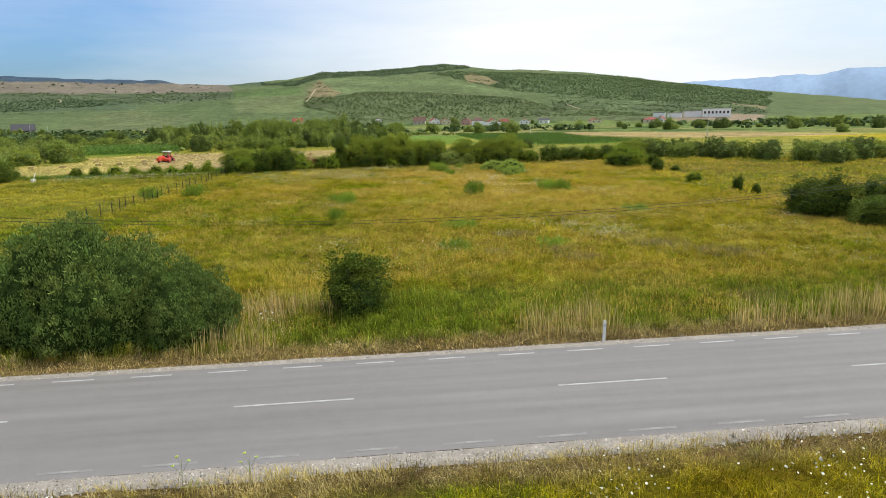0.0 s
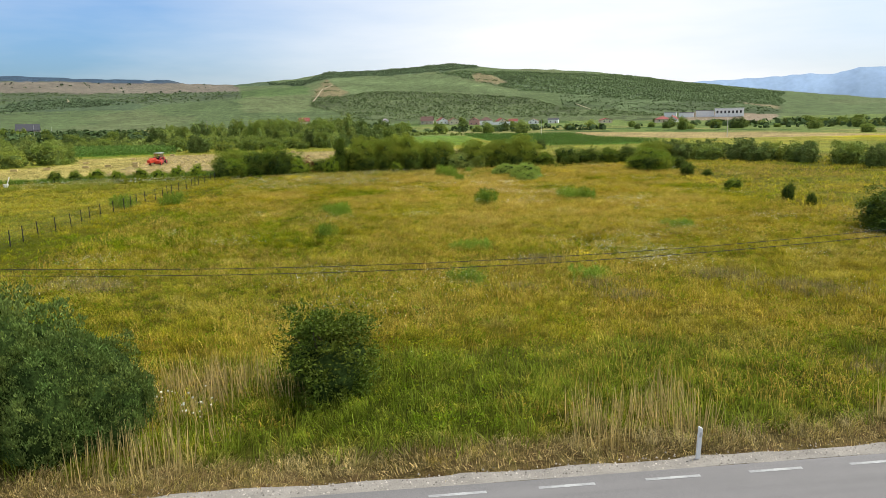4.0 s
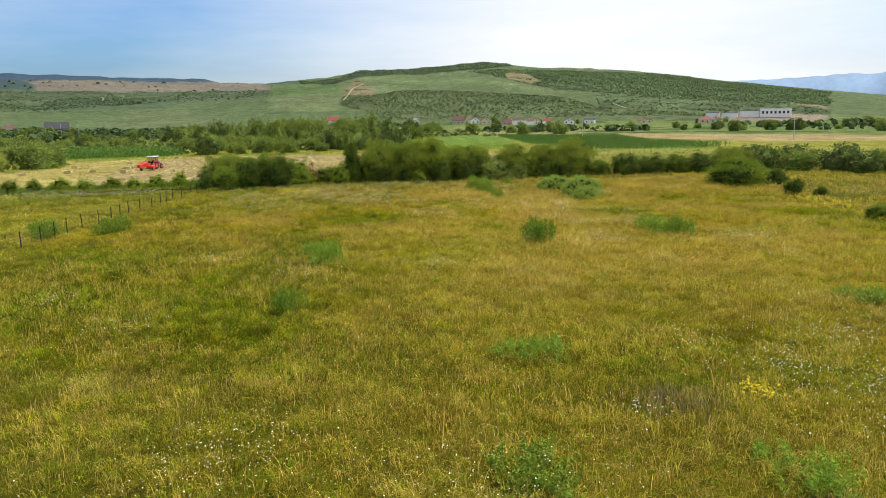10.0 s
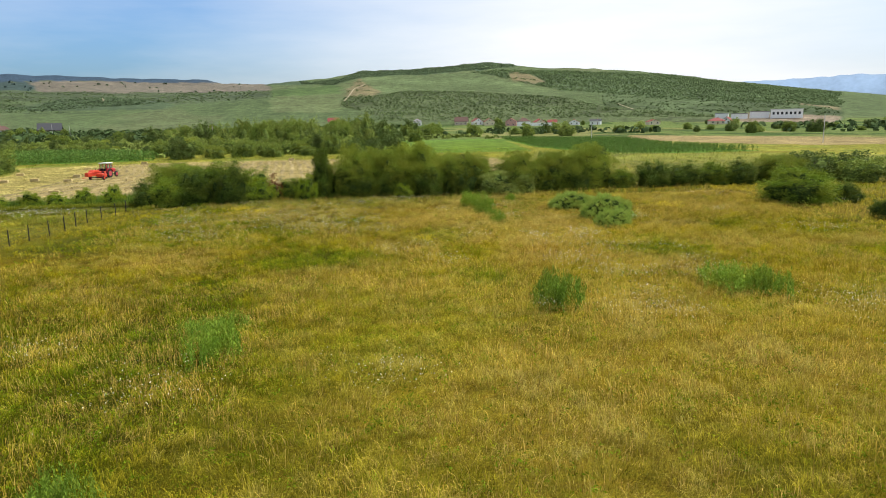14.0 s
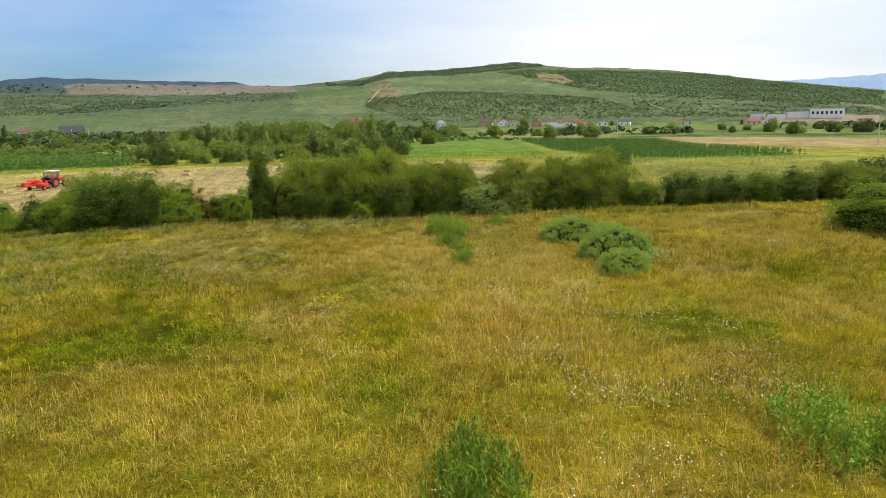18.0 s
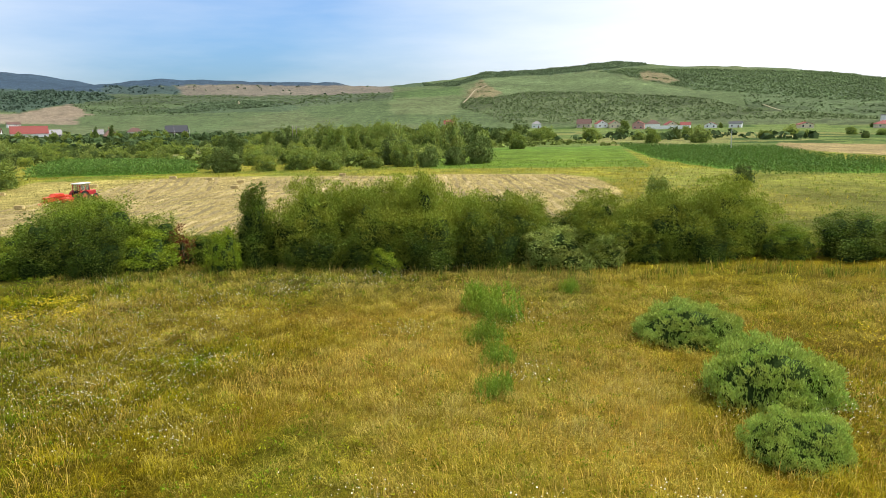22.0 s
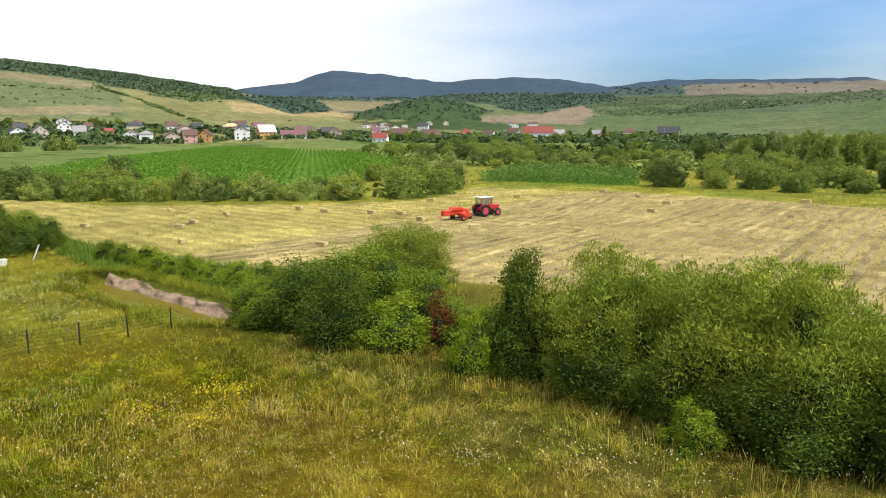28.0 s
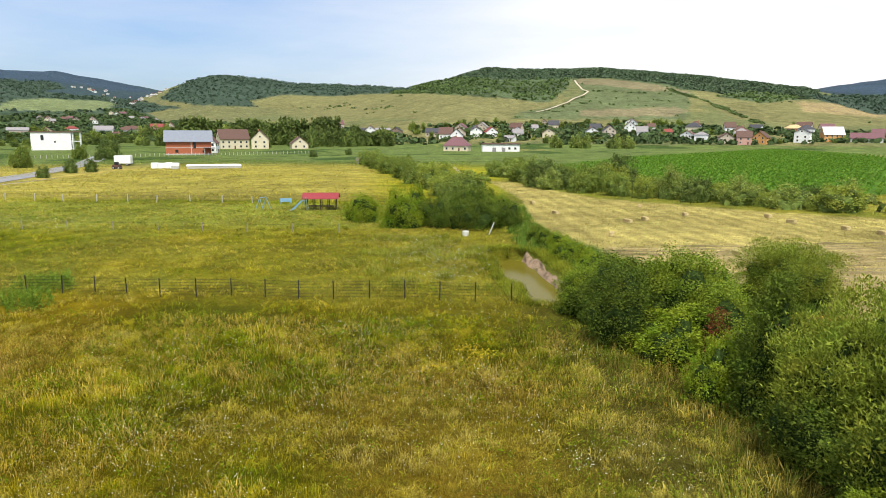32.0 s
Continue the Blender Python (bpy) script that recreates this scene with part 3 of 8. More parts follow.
field(VIEW_WEST, "hillock_wood", (57.0, 1.10), (54.4, 1.90), (50.9, 2.44), (48.3, 2.13), (45.7, 1.35), (46.6, 0.64), (57.0, 0.79))
field(VIEW_WEST, "pasture", (48.7, 2.22), (45.4, 1.77), (44.9, 1.46), (42.1, 1.07), (47.0, 0.95), (45.7, 1.31))
field(VIEW_WEST, "bare", (46.6, 0.98), (42.1, 1.07), (39.0, 1.66), (38.6, 1.69), (37.4, 0.97), (38.4, 0.79), (38.5, 0.26), (46.6, 0.47))
field(VIEW_END, "hazy_wood", (136.2, 3.95), (124.9, 4.35), (121.6, 4.36), (119.1, 3.95), (116.6, 3.24), (114.7, 2.80), (118.1, 2.92), (119.5, 3.19), (121.6, 3.39), (125.0, 3.46), (136.3, 3.25))
field(VIEW_END, "deep_wood", (136.3, 3.25), (125.0, 3.46), (121.6, 3.39), (121.0, 2.91), (123.1, 2.58), (118.1, 2.44), (113.5, 1.79), (115.9, 1.34), (136.5, 0.99))
field(VIEW_END, "pale_crop", (124.5, 2.05), (122.8, 2.24), (118.1, 2.12), (118.0, 1.64), (120.0, 1.36), (125.2, 1.39))
field(VIEW_END, "deep_wood", (114.9, 2.39), (113.8, 3.31), (111.4, 4.49), (108.5, 4.48), (105.0, 4.05), (101.6, 3.76), (97.2, 3.54), (95.4, 3.38), (98.1, 3.01), (101.7, 2.80), (106.0, 2.84), (108.6, 2.28), (107.8, 1.87), (113.1, 2.00))
field(VIEW_END, "meadow_slope", (108.6, 2.28), (106.0, 2.84), (101.7, 2.80), (94.5, 3.08), (89.1, 2.65), (88.2, 1.33), (103.5, 1.26), (103.4, 1.70), (107.3, 1.79))


def field_at(x, y, z):
    """The number of the field kind at each place, or -1."""
    res = np.full(len(x), -1)
    kinds = list(FIELD_TINT)
    w1, w2 = fractal(x, y, 90, 141, 3) * 0.5, fractal(x, y, 60, 143, 3) * 0.07
    for seen_from, kind, corners in FIELDS:
        dx, dy = x - seen_from[0], y - seen_from[1]
        dist = np.hypot(dx, dy)
        az = np.degrees(np.arctan2(-dx, dy))
        az = np.where(az < -90, az + 360, az)
        el = np.degrees(np.arctan2(z - seen_from[2], dist))
        res = np.where((dist > 450) & inside(az + w1, el + w2, corners), kinds.index(kind), res)
    return res


def cover(x, y, z=None):
    """The colour of the plants or soil at each place, with haze in that of the far hills."""
    x, y = np.asarray(x, float), np.asarray(y, float)
    n1, n2, n3 = fractal(x, y, 17, 21), fractal(x, y, 5.5, 31), fractal(x, y, 60, 41)
    green, gold, rust = np.array((0.165, 0.200, 0.003)), np.array((0.425, 0.305, 0.010)), np.array((0.40, 0.225, 0.014))
    k = np.clip(0.52 + 1.0 * n1 + 0.7 * n2 + 0.2 * n3, 0, 1)[:, None]
    col = green * (1 - k) + gold * k
    k = smooth(0.18, 0.5, fractal(x, y, 9, 51))[:, None] * 0.35
    col = col * (1 - k) + rust * k
    spots = [(*p, which) for which, group in enumerate((STRAW_PATCHES, RUST_PATCHES, GREEN_PATCHES, PALE_PATCHES)) for p in group]
    for cx, cy, rx, ry, turn, which in spots:
        c, s = math.cos(radians(turn)), math.sin(radians(turn))
        dx, dy = (x - cx) * c + (y - cy) * s, -(x - cx) * s + (y - cy) * c
        d = np.hypot(dx / rx, dy / ry) + 0.35 * n2 + 0.2 * n1
        k = (1 - smooth(0.3, 1.2, d))[:, None] * 0.7
        col = col * (1 - k) + np.array(PATCH_TINT[which]) * k

    def lay(mask, rgb, amount=1.0):
        m = (mask * amount)[:, None] if np.ndim(mask) else mask
        return col * (1 - m) + np.array(rgb) * m

    col = lay(smooth(3, -9, x + 5 * n1) * smooth(68, 56, y) * smooth(14, 20, y), (0.095, 0.138, 0.004), 0.6)
    col = col * (1 + 0.06 * smooth(0, 8, x) * smooth(68, 82, y) * smooth(118, 106, y))[:, None]
    col = lay(smooth(78, 36, y), (0.195, 0.215, 0.008), 0.3)
    col = col * (1 + 0.45 * smooth(-8, -1, x) * smooth(42, 52, y) * smooth(86, 76, y))[:, None]
    gold_zone = smooth(-10, -2, x) * smooth(28, 42, y) * smooth(70, 60, y) * smooth(34, 24, x)
    col = lay(gold_zone, (0.46, 0.35, 0.03), 0.4) * (1 + 0.32 * gold_zone)[:, None]
    near_zone = smooth(7, 13, y) * smooth(37, 29, y)
    col = lay(near_zone, (0.38, 0.32, 0.035), 0.35) * (1 + 0.18 * near_zone)[:, None]
    dry_strip = smooth(-4, 2, x) * smooth(17, 11, x) * smooth(74, 84, y) * smooth(110, 104, y)
    col = lay(dry_strip, (0.52, 0.37, 0.05), 0.5) * (1 + 0.45 * dry_strip)[:, None]
    pale_west = smooth(-27, -36, x) * smooth(76, 84, y) * smooth(108, 100, y) * smooth(-100, -80, x)
    col = lay(pale_west, (0.37, 0.315, 0.065), 0.6) * (1 + 0.25 * pale_west)[:, None]
    foot = smooth(94, 101, y) * smooth(116, 109, y) * smooth(-16, -10, x) * smooth(34, 26, x)
    col = lay(foot, (0.47, 0.34, 0.04), 0.45) * (1 + 0.3 * foot)[:, None]
    u, v = road_uv(x, y)
    av = np.abs(v)
    col = lay((av < 6.6).astype(float) * (1 - smooth(5.6, 6.6, av + n2 * 0.5)), (0.40, 0.29, 0.11))
    col = lay((v > 5.8) & (v < 14), (0.175, 0.215, 0.03), 0.55)
    r = np.hypot(x, y - 60)
    west = smooth(-28, -36, x) * smooth(130, 90, y)
    col = lay(west * smooth(-0.3, 0.5, n1 + 0.2), (0.27, 0.275, 0.032), 0.7)
    col = lay(smooth(-1, -11, x) * smooth(68, 82, y) * smooth(108, 100, y), (0.205, 0.195, 0.008), 0.6)
    col = lay(smooth(80, 94, y) * smooth(114, 108, y) * smooth(-26, -16, x) * smooth(-0.35, 0.25, n2), (0.38, 0.25, 0.03), 0.4)
    col = lay(smooth(-64, -70, x) * smooth(-97, -92, x) * smooth(100, 80, y), (0.30, 0.325, 0.045), 0.8)
    col = lay(smooth(-97, -103, x) * smooth(-275, -255, x) * smooth(85, 70, y - (x + 100) * 0.12), (0.31, 0.255, 0.058), 0.8)
    col = lay(smooth(28, 46, x) * smooth(126, 112, y) * smooth(190, 150, r), (0.23, 0.215, 0.03), 0.7)
    # beyond the fields: green pasture and scrub in patches
    far = smooth(200, 260, r)
    k1, k2 = fractal(x, y, 130, 61), fractal(x, y, 45, 71)
    base = np.where((k1 > 0.3)[:, None], np.array((0.175, 0.175, 0.055)), np.array((0.112, 0.148, 0.038)))
    base = np.where((k2 > 0.25)[:, None], np.array((0.05, 0.085, 0.018)), base)
    col = col * (1 - far[:, None]) + base * far[:, None]
    col = lay(smooth(96, 104, y) * smooth(260, 240, r) * smooth(150, 120, x) * smooth(112, 124, y + 20 * (x < 10)), (0.15, 0.17, 0.036), 0.7)
    col = lay(inside(x, y, GREEN_NORTH), (0.09, 0.165, 0.02), 0.8)
    for poly in (CORN_NEAR, CORN_EAST, CORN_WEST):
        col = lay(inside(x, y, poly), (0.08, 0.16, 0.018))
    col = lay(inside(x, y, [(15, 138), (24, 215), (46, 200), (90, 178), (110, 150), (40, 128)]), (0.20, 0.205, 0.04), 0.8)
    col = lay(inside(x, y, WHEAT), (0.27, 0.205, 0.09))
    col = lay(inside(x, y, BROWN), (0.30, 0.27, 0.05), 0.7)
    col = lay(inside(x, y, HAY), (0.39, 0.305, 0.118), 0.93)
    col = lay(inside(x, y, HAY) & (x < -62 - 0.2 * (y - 150) + 4 * n2), (0.38, 0.315, 0.095), 0.9)
    mown = np.sin(2 * math.pi * (y - 0.12 * x + 0.9 * fractal(x, y, 9, 47)) / 2.6)      # lines left by the mower
    col = np.where((inside(x, y, HAY) & (x < -40))[:, None], col * (1 + 0.16 * mown)[:, None], col)
    if z is None:
        return col
    # hills
    hh = hill_heights(x, y)
    names = list(hh)
    stack = np.array([hh[n][0] for n in names])
    best, top = stack.argmax(0), stack.max(0)
    strip = fractal(np.degrees(np.arctan2(-(x - 5), y - 50)) * 30, r * 0.9, 170, 81, 3)
    hedge_n = fractal(x, y, 70, 91)
    kk = smooth(-0.15, 0.2, strip)[:, None]
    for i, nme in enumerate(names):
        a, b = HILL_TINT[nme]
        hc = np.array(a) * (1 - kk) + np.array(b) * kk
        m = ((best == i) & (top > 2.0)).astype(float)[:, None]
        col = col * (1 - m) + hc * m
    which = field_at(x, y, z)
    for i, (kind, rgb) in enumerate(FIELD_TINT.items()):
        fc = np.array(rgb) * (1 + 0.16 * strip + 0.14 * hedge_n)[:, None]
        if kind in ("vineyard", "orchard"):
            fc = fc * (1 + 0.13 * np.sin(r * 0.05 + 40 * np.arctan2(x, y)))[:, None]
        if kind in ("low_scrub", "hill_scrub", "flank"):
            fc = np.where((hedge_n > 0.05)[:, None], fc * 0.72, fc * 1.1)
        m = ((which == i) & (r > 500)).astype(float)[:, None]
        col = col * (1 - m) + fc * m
    return col

# ---- ground ----
rings = np.concatenate([[0.002], np.arange(0.5, 118, 1.0), 118 * (4850 / 118) ** (np.arange(0, 250) / 249)])
ang = np.radians(np.concatenate([np.arange(50, 222, 0.3), np.arange(222, 410, 1.5)]))     # finest where the hills are seen
spokes = len(ang)
gx = (rings[:, None] * np.cos(ang)[None, :]).ravel()
gy = 60 + (rings[:, None] * np.sin(ang)[None, :]).ravel()
gz = land(gx, gy)
idx = np.arange(len(rings) * spokes).reshape(len(rings), spokes)
nxt = np.roll(idx, -1, axis=1)
gfaces = np.stack([idx[:-1], idx[1:], nxt[1:], nxt[:-1]], -1).reshape(-1, 4)
gcol = cover(gx, gy, gz)
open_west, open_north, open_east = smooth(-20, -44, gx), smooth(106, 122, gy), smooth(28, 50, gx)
thatch_shade = 0.34 + 0.28 * np.maximum(np.maximum(open_west, open_north), 0.35 * open_east)      # soil and dead stems between the blades, and painted shade of the tufts
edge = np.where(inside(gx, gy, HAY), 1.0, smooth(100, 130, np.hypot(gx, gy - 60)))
thatch_shade = (thatch_shade * (1 - edge) + 0.95 * edge)[:, None]
gcol = gcol * thatch_shade
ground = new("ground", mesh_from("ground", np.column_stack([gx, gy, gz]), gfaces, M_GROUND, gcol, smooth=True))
tagged(ground, "rolling meadow land with hills all round", "ground", kind="structure")

# mountains on the horizon, the blue of the haze painted into their colour
mt = ((-12, 1.2), (-18, 1.95), (-20.7, 2.14), (-23.5, 2.29), (-26.2, 2.3), (-29.2, 2.48), (-31, 2.4), (-32.3, 2.82), (-34.6, 2.72), (-40, 2.6), (-47, 1.8), (-56, 1.0))
maz = np.arange(-56, -11.9, 0.25)
mel = np.interp(maz, [a for a, _ in mt[::-1]], [b for _, b in mt[::-1]]) + noise2(maz * 10, maz * 0, 6, 5) * 0.05
mv, mf = [], []
for i, (a, e) in enumerate(zip(maz, mel)):
    for dist, h in ((4650, -5), (4750, 4700 * math.tan(radians(max(e - 1.1, 0.1)))), (4880, 4800 * math.tan(radians(e)))):
        mv.append((-dist * math.sin(radians(a)), -23 + dist * math.cos(radians(a)), h + 9 * (h > 0)))
    if i:
        k = i * 3
        mf += [(k - 3, k, k + 1, k - 2), (k - 2, k + 1, k + 2, k - 1)]
M_MOUNTAIN = plain("hazy_mountain", (0.30, 0.41, 0.56), 1.0, scale=0.004, vary=0.1, fine=0.03)
tagged(new("backdrop_mountains", mesh_from("backdrop_mountains", mv, mf, M_MOUNTAIN, smooth=True)), "haze-blue mountain range on the far horizon", "mountains", kind="structure")

# ---- main road ----


def asphalt():
    m, nodes, links, p = material("asphalt")
    rgb = nodes.new("ShaderNodeRGB")
    rgb.outputs[0].default_value = (0.154, 0.146, 0.140, 1)
    tc = nodes.new("ShaderNodeTexCoord")
    mp = nodes.new("ShaderNodeMapping")
    mp.inputs["Scale"].default_value = (0.05, 1.1, 1)
    links.new(tc.outputs["Object"], mp.inputs[0])
    lanes = nodes.new("ShaderNodeTexNoise")
    lanes.inputs["Scale"].default_value, lanes.inputs["Detail"].default_value = 1.3, 4
    links.new(mp.outputs[0], lanes.inputs["Vector"])
    mid = noise_node(nodes, links, 1.4, 5)
    grit = noise_node(nodes, links, 60, 2)
    c = times(nodes, links, rgb.outputs[0], ranged(nodes, links, lanes.outputs["Fac"], 0.84, 1.14))
    c = times(nodes, links, c, ranged(nodes, links, mid.outputs["Fac"], 0.96, 1.04))
    c = times(nodes, links, c, ranged(nodes, links, grit.outputs["Fac"], 0.74, 1.22))
    links.new(c, p.inputs["Base Color"])
    p.inputs["Roughness"].default_value = 0.8
    bn = nodes.new("ShaderNodeBump")
    bn.inputs["Strength"].default_value, bn.inputs["Distance"].default_value = 0.3, 0.01
    links.new(grit.outputs["Fac"], bn.inputs["Height"])
    links.new(bn.outputs[0], p.inputs["Normal"])
    return m


def ribbon(name, u0, u1, v0, v1, z, mat, step=4.0, rag0=0.0, rag1=0.0, crown=0.0, cross=4):
    """A strip along the road, with ragged edges."""
    n = max(1, int((u1 - u0) / step))
    vs, fs = [], []
    for i in range(n + 1):
        u = u0 + (u1 - u0) * i / n
        for j in range(cross + 1):
            q = j / cross
            v = v0 + (v1 - v0) * q
            if j == 0:
                v += rag0 * float(noise2(u, 3.0, 0.9, 8))
            if j == cross:
                v += rag1 * float(noise2(u, 9.0, 0.9, 9))
            outer = (j == 0 and v0 < -4.2) or (j == cross and v1 > 4.2)
            vs.append((u, v, z + crown * (1 - (v / 4.0) ** 2) - (0.07 if outer else 0)))
    w = cross + 1
    for i in range(n):
        for j in range(cross):
            fs.append((i * w + j, (i + 1) * w + j, (i + 1) * w + j + 1, i * w + j + 1))
    ob = new(name, mesh_from(name, vs, fs, mat, smooth=True))
    ob.matrix_world = pose(0, -1.25, 0, 0, 0, 3.65)
    return ob


M_ASPHALT = asphalt()
M_GRAVEL = plain("roadside_gravel", (0.235, 0.215, 0.185), 0.95, scale=1.5, vary=0.2, bump=0.8, fine=22)
road = tagged(ribbon("road", -90, 420, -3.98, 3.92, 0.0, M_ASPHALT, 4, 0.03, 0.03, 0.05, 8), "grey worn asphalt two-lane road", "road", kind="structure")
for v0, v1, r0, r1 in ((3.92, 4.58, 0.02, 0.16), (-4.85, -3.98, 0.14, 0.02)):
    tagged(ribbon("road_shoulder", -150, 150, v0, v1, -0.004, M_GRAVEL, 0.35, r0, r1), "pale gravel road shoulder", "shoulder", kind="structure")


def dash(length, width, mat):
    return mesh_from("lane_marking", [(0, 0, 0), (length, 0, 0), (length, width, 0), (0, width, 0)], [(0, 1, 2, 3)], mat)


edge_dash, mid_dash, worn_dash = dash(1.42, 0.11, M_ROADPAINT), dash(3.85, 0.11, M_ROADPAINT), dash(1.42, 0.12, M_FADEDPAINT)
for v, start, me, period, count in ((3.42, -11.0 + 2.72 * -12, edge_dash, 2.72, 34), (-3.68, -11.25 + 2.72 * -12, worn_dash, 2.72, 34), (-0.06, -6.75 - 10.72 * 4, mid_dash, 10.72, 10)):
    for i in range(count):
        ob = new("lane_marking", me)
        ob.parent = road
        ob.location = (start + period * i, v, 0.006 + 0.05 * (1 - (v / 4.0) ** 2))

# ---- foliage ----


def unit(v):
    return v / np.maximum(np.linalg.norm(v, axis=1, keepdims=True), 1e-6)


def leaf_quads(pos, along, length, width, rng):
    """Rhombic leaves, one quad each."""
    n = len(pos)
    side = unit(np.cross(along, rng.normal(size=(n, 3)))) * (width * rng.uniform(0.7, 1.25, (n, 1)))
    tip = along * (length * rng.uniform(0.7, 1.25, (n, 1)))
    droop = np.zeros((n, 3))
    droop[:, 2] = -0.12 * length
    v = np.stack([pos, pos + tip * 0.5 + side * 0.5, pos + tip + droop, pos + tip * 0.5 - side * 0.5], 1)
    return v.reshape(-1, 3)


def quads(n):
    return np.arange(n * 4, dtype=np.int32).reshape(n, 4)


def tuft_mesh(lobes, shoots, per, leaf, shoot_len, mat, seed, bunch=4, spread=0.05, splay=0.5, up=0.97):
    """Many upright leafy shoots over a set of lobes (centre, radii), in bunches with gaps between them."""
    rng = np.random.default_rng(seed)
    c = np.array([l[0] for l in lobes], float)
    rad = np.array([l[1] for l in lobes], float)
    w = (rad.prod(1)) ** (2 / 3)
    pick = rng.choice(len(lobes), shoots, p=w / w.sum())
    d = unit(rng.normal(size=(shoots, 3)))
    d[:, 2] = np.where(d[:, 2] < -0.1, -d[:, 2], d[:, 2])
    depth = np.where(rng.random(shoots) < 0.3, rng.uniform(0.35, 0.8, shoots), rng.uniform(0.82, 1.12, shoots))[:, None]
    tip = c[pick] + d * rad[pick] * depth
    heads = rng.choice(shoots, max(8, shoots // bunch), replace=False)
    own_head = heads[rng.integers(0, len(heads), shoots)]
    outer = rng.random(shoots) > 0.22
    tip = np.where(outer[:, None], tip[own_head] + rng.normal(0, spread, (shoots, 3)), tip)
    d = np.where(outer[:, None], d[own_head], d)
    tip[:, 2] = np.maximum(tip[:, 2], 0.12)
    s = unit(d * (1 - up) + np.array((0, 0, up)) + rng.normal(size=(shoots, 3)) * 0.2)
    k = np.tile(np.linspace(0.0, 1.0, per), shoots)
    own = np.repeat(np.arange(shoots), per)
    ln = (shoot_len * rng.uniform(0.6, 1.3, shoots))[own]
    pos = tip[own] - s[own] * (ln * (1 - k))[:, None]
    pos[:, 2] = np.maximum(pos[:, 2], 0.03)
    along = unit(s[own] * (0.45 + 0.6 * k)[:, None] + unit(rng.normal(size=(len(own), 3))) * splay)
    return mesh_from("crown", leaf_quads(pos, along, leaf[0], leaf[1], rng), quads(len(own)), mat)


def faced_leaves(pos, along, normal, length, width, rng):
    """Leaves that face a given way, one quad each, folded a little along the middle."""
    n = len(pos)
    side = unit(np.cross(along, normal)) * (width * rng.uniform(0.65, 1.25, (n, 1)))
    tip = unit(along) * (length * rng.uniform(0.65, 1.25, (n, 1)))
    return np.stack([pos, pos + tip * 0.5 + side * 0.5 + normal * width * 0.12, pos + tip, pos + tip * 0.5 - side * 0.5 + normal * width * 0.12], 1).reshape(-1, 3)


def bush_mesh(w, d, h, clumps, per, leaf, mat, seed, rise=0.4, size=0.075, rough=0.48, core=0.82, core_mat=None, top=None, stray=0.1):
    """A lumpy crown down to the ground, built of leafy clumps that are lit on top and dark below, over a core coloured
    dark for the shade inside.
    """
    rng = np.random.default_rng(seed)
    nb = 26
    bumps = unit(np.column_stack([rng.normal(size=(nb, 2)), rng.uniform(0.0, 1.5, nb)]))
    lift, wid = rng.uniform(0.45, 1.0, nb), rng.uniform(0.04, 0.13, nb)

    def spread_out(v, grow):
        near = np.exp(-np.arccos(np.clip(v @ bumps.T, -1, 1)) ** 2 / wid) * lift
        k = (1 - rough + rough * near.max(1)) * grow
        p = np.column_stack([v[:, 0] * k * w / 2, v[:, 1] * k * d / 2, np.maximum(v[:, 2], 0) ** 0.86 * k * h])
        if top is not None:
            p[:, :2] *= (1 - top * np.clip(p[:, 2] / h, 0, 1) ** 1.5)[:, None]
        return p
    u = unit(rng.normal(size=(clumps, 3)))
    u[:, 2] = np.abs(u[:, 2])
    rad = size * (w + h) / 2 * rng.uniform(0.5, 1.5, clumps)
    c = spread_out(u, np.where(rng.random(clumps) < 0.15, rng.uniform(0.78, 0.92, clumps), rng.uniform(0.95, 1.03, clumps)))
    c = c - u * (rad * 0.6)[:, None]
    c[:, 2] = np.maximum(c[:, 2], rad * 0.4)
    own = np.repeat(np.arange(clumps), per)
    n = len(own)
    face = unit(rng.normal(size=(n, 3)) + u[own] * 0.8 + np.array((0, 0, 0.3)))
    far = rng.uniform(0.3, 1.1, n) ** 0.6 * np.where(rng.random(n) < stray, rng.uniform(1.2, 2.0, n), 1.0)
    pos = c[own] + face * (rad[own] * far)[:, None]
    pos[:, 2] = np.maximum(pos[:, 2], 0.05)
    along = unit(rng.normal(size=(n, 3)) * 0.75 + face * 0.5 + np.array((0, 0, 1.0)) * rise)
    normal = unit(face + rng.normal(size=(n, 3)) * 0.5 + np.array((0, 0, 0.25)))
    v = faced_leaves(pos, along, normal, leaf[0], leaf[1], rng)
    f = quads(n)
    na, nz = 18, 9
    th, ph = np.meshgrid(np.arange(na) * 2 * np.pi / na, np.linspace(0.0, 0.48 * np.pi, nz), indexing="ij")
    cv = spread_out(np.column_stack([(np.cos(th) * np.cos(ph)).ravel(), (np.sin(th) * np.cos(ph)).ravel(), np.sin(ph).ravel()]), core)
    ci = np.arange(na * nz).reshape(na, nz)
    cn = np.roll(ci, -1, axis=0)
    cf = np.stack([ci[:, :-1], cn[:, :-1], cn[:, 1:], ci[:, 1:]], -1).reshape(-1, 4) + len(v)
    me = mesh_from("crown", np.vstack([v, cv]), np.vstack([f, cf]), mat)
    me.materials.append(core_mat or M_INNER_SHADE)
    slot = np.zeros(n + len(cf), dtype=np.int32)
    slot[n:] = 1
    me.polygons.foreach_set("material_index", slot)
    return me


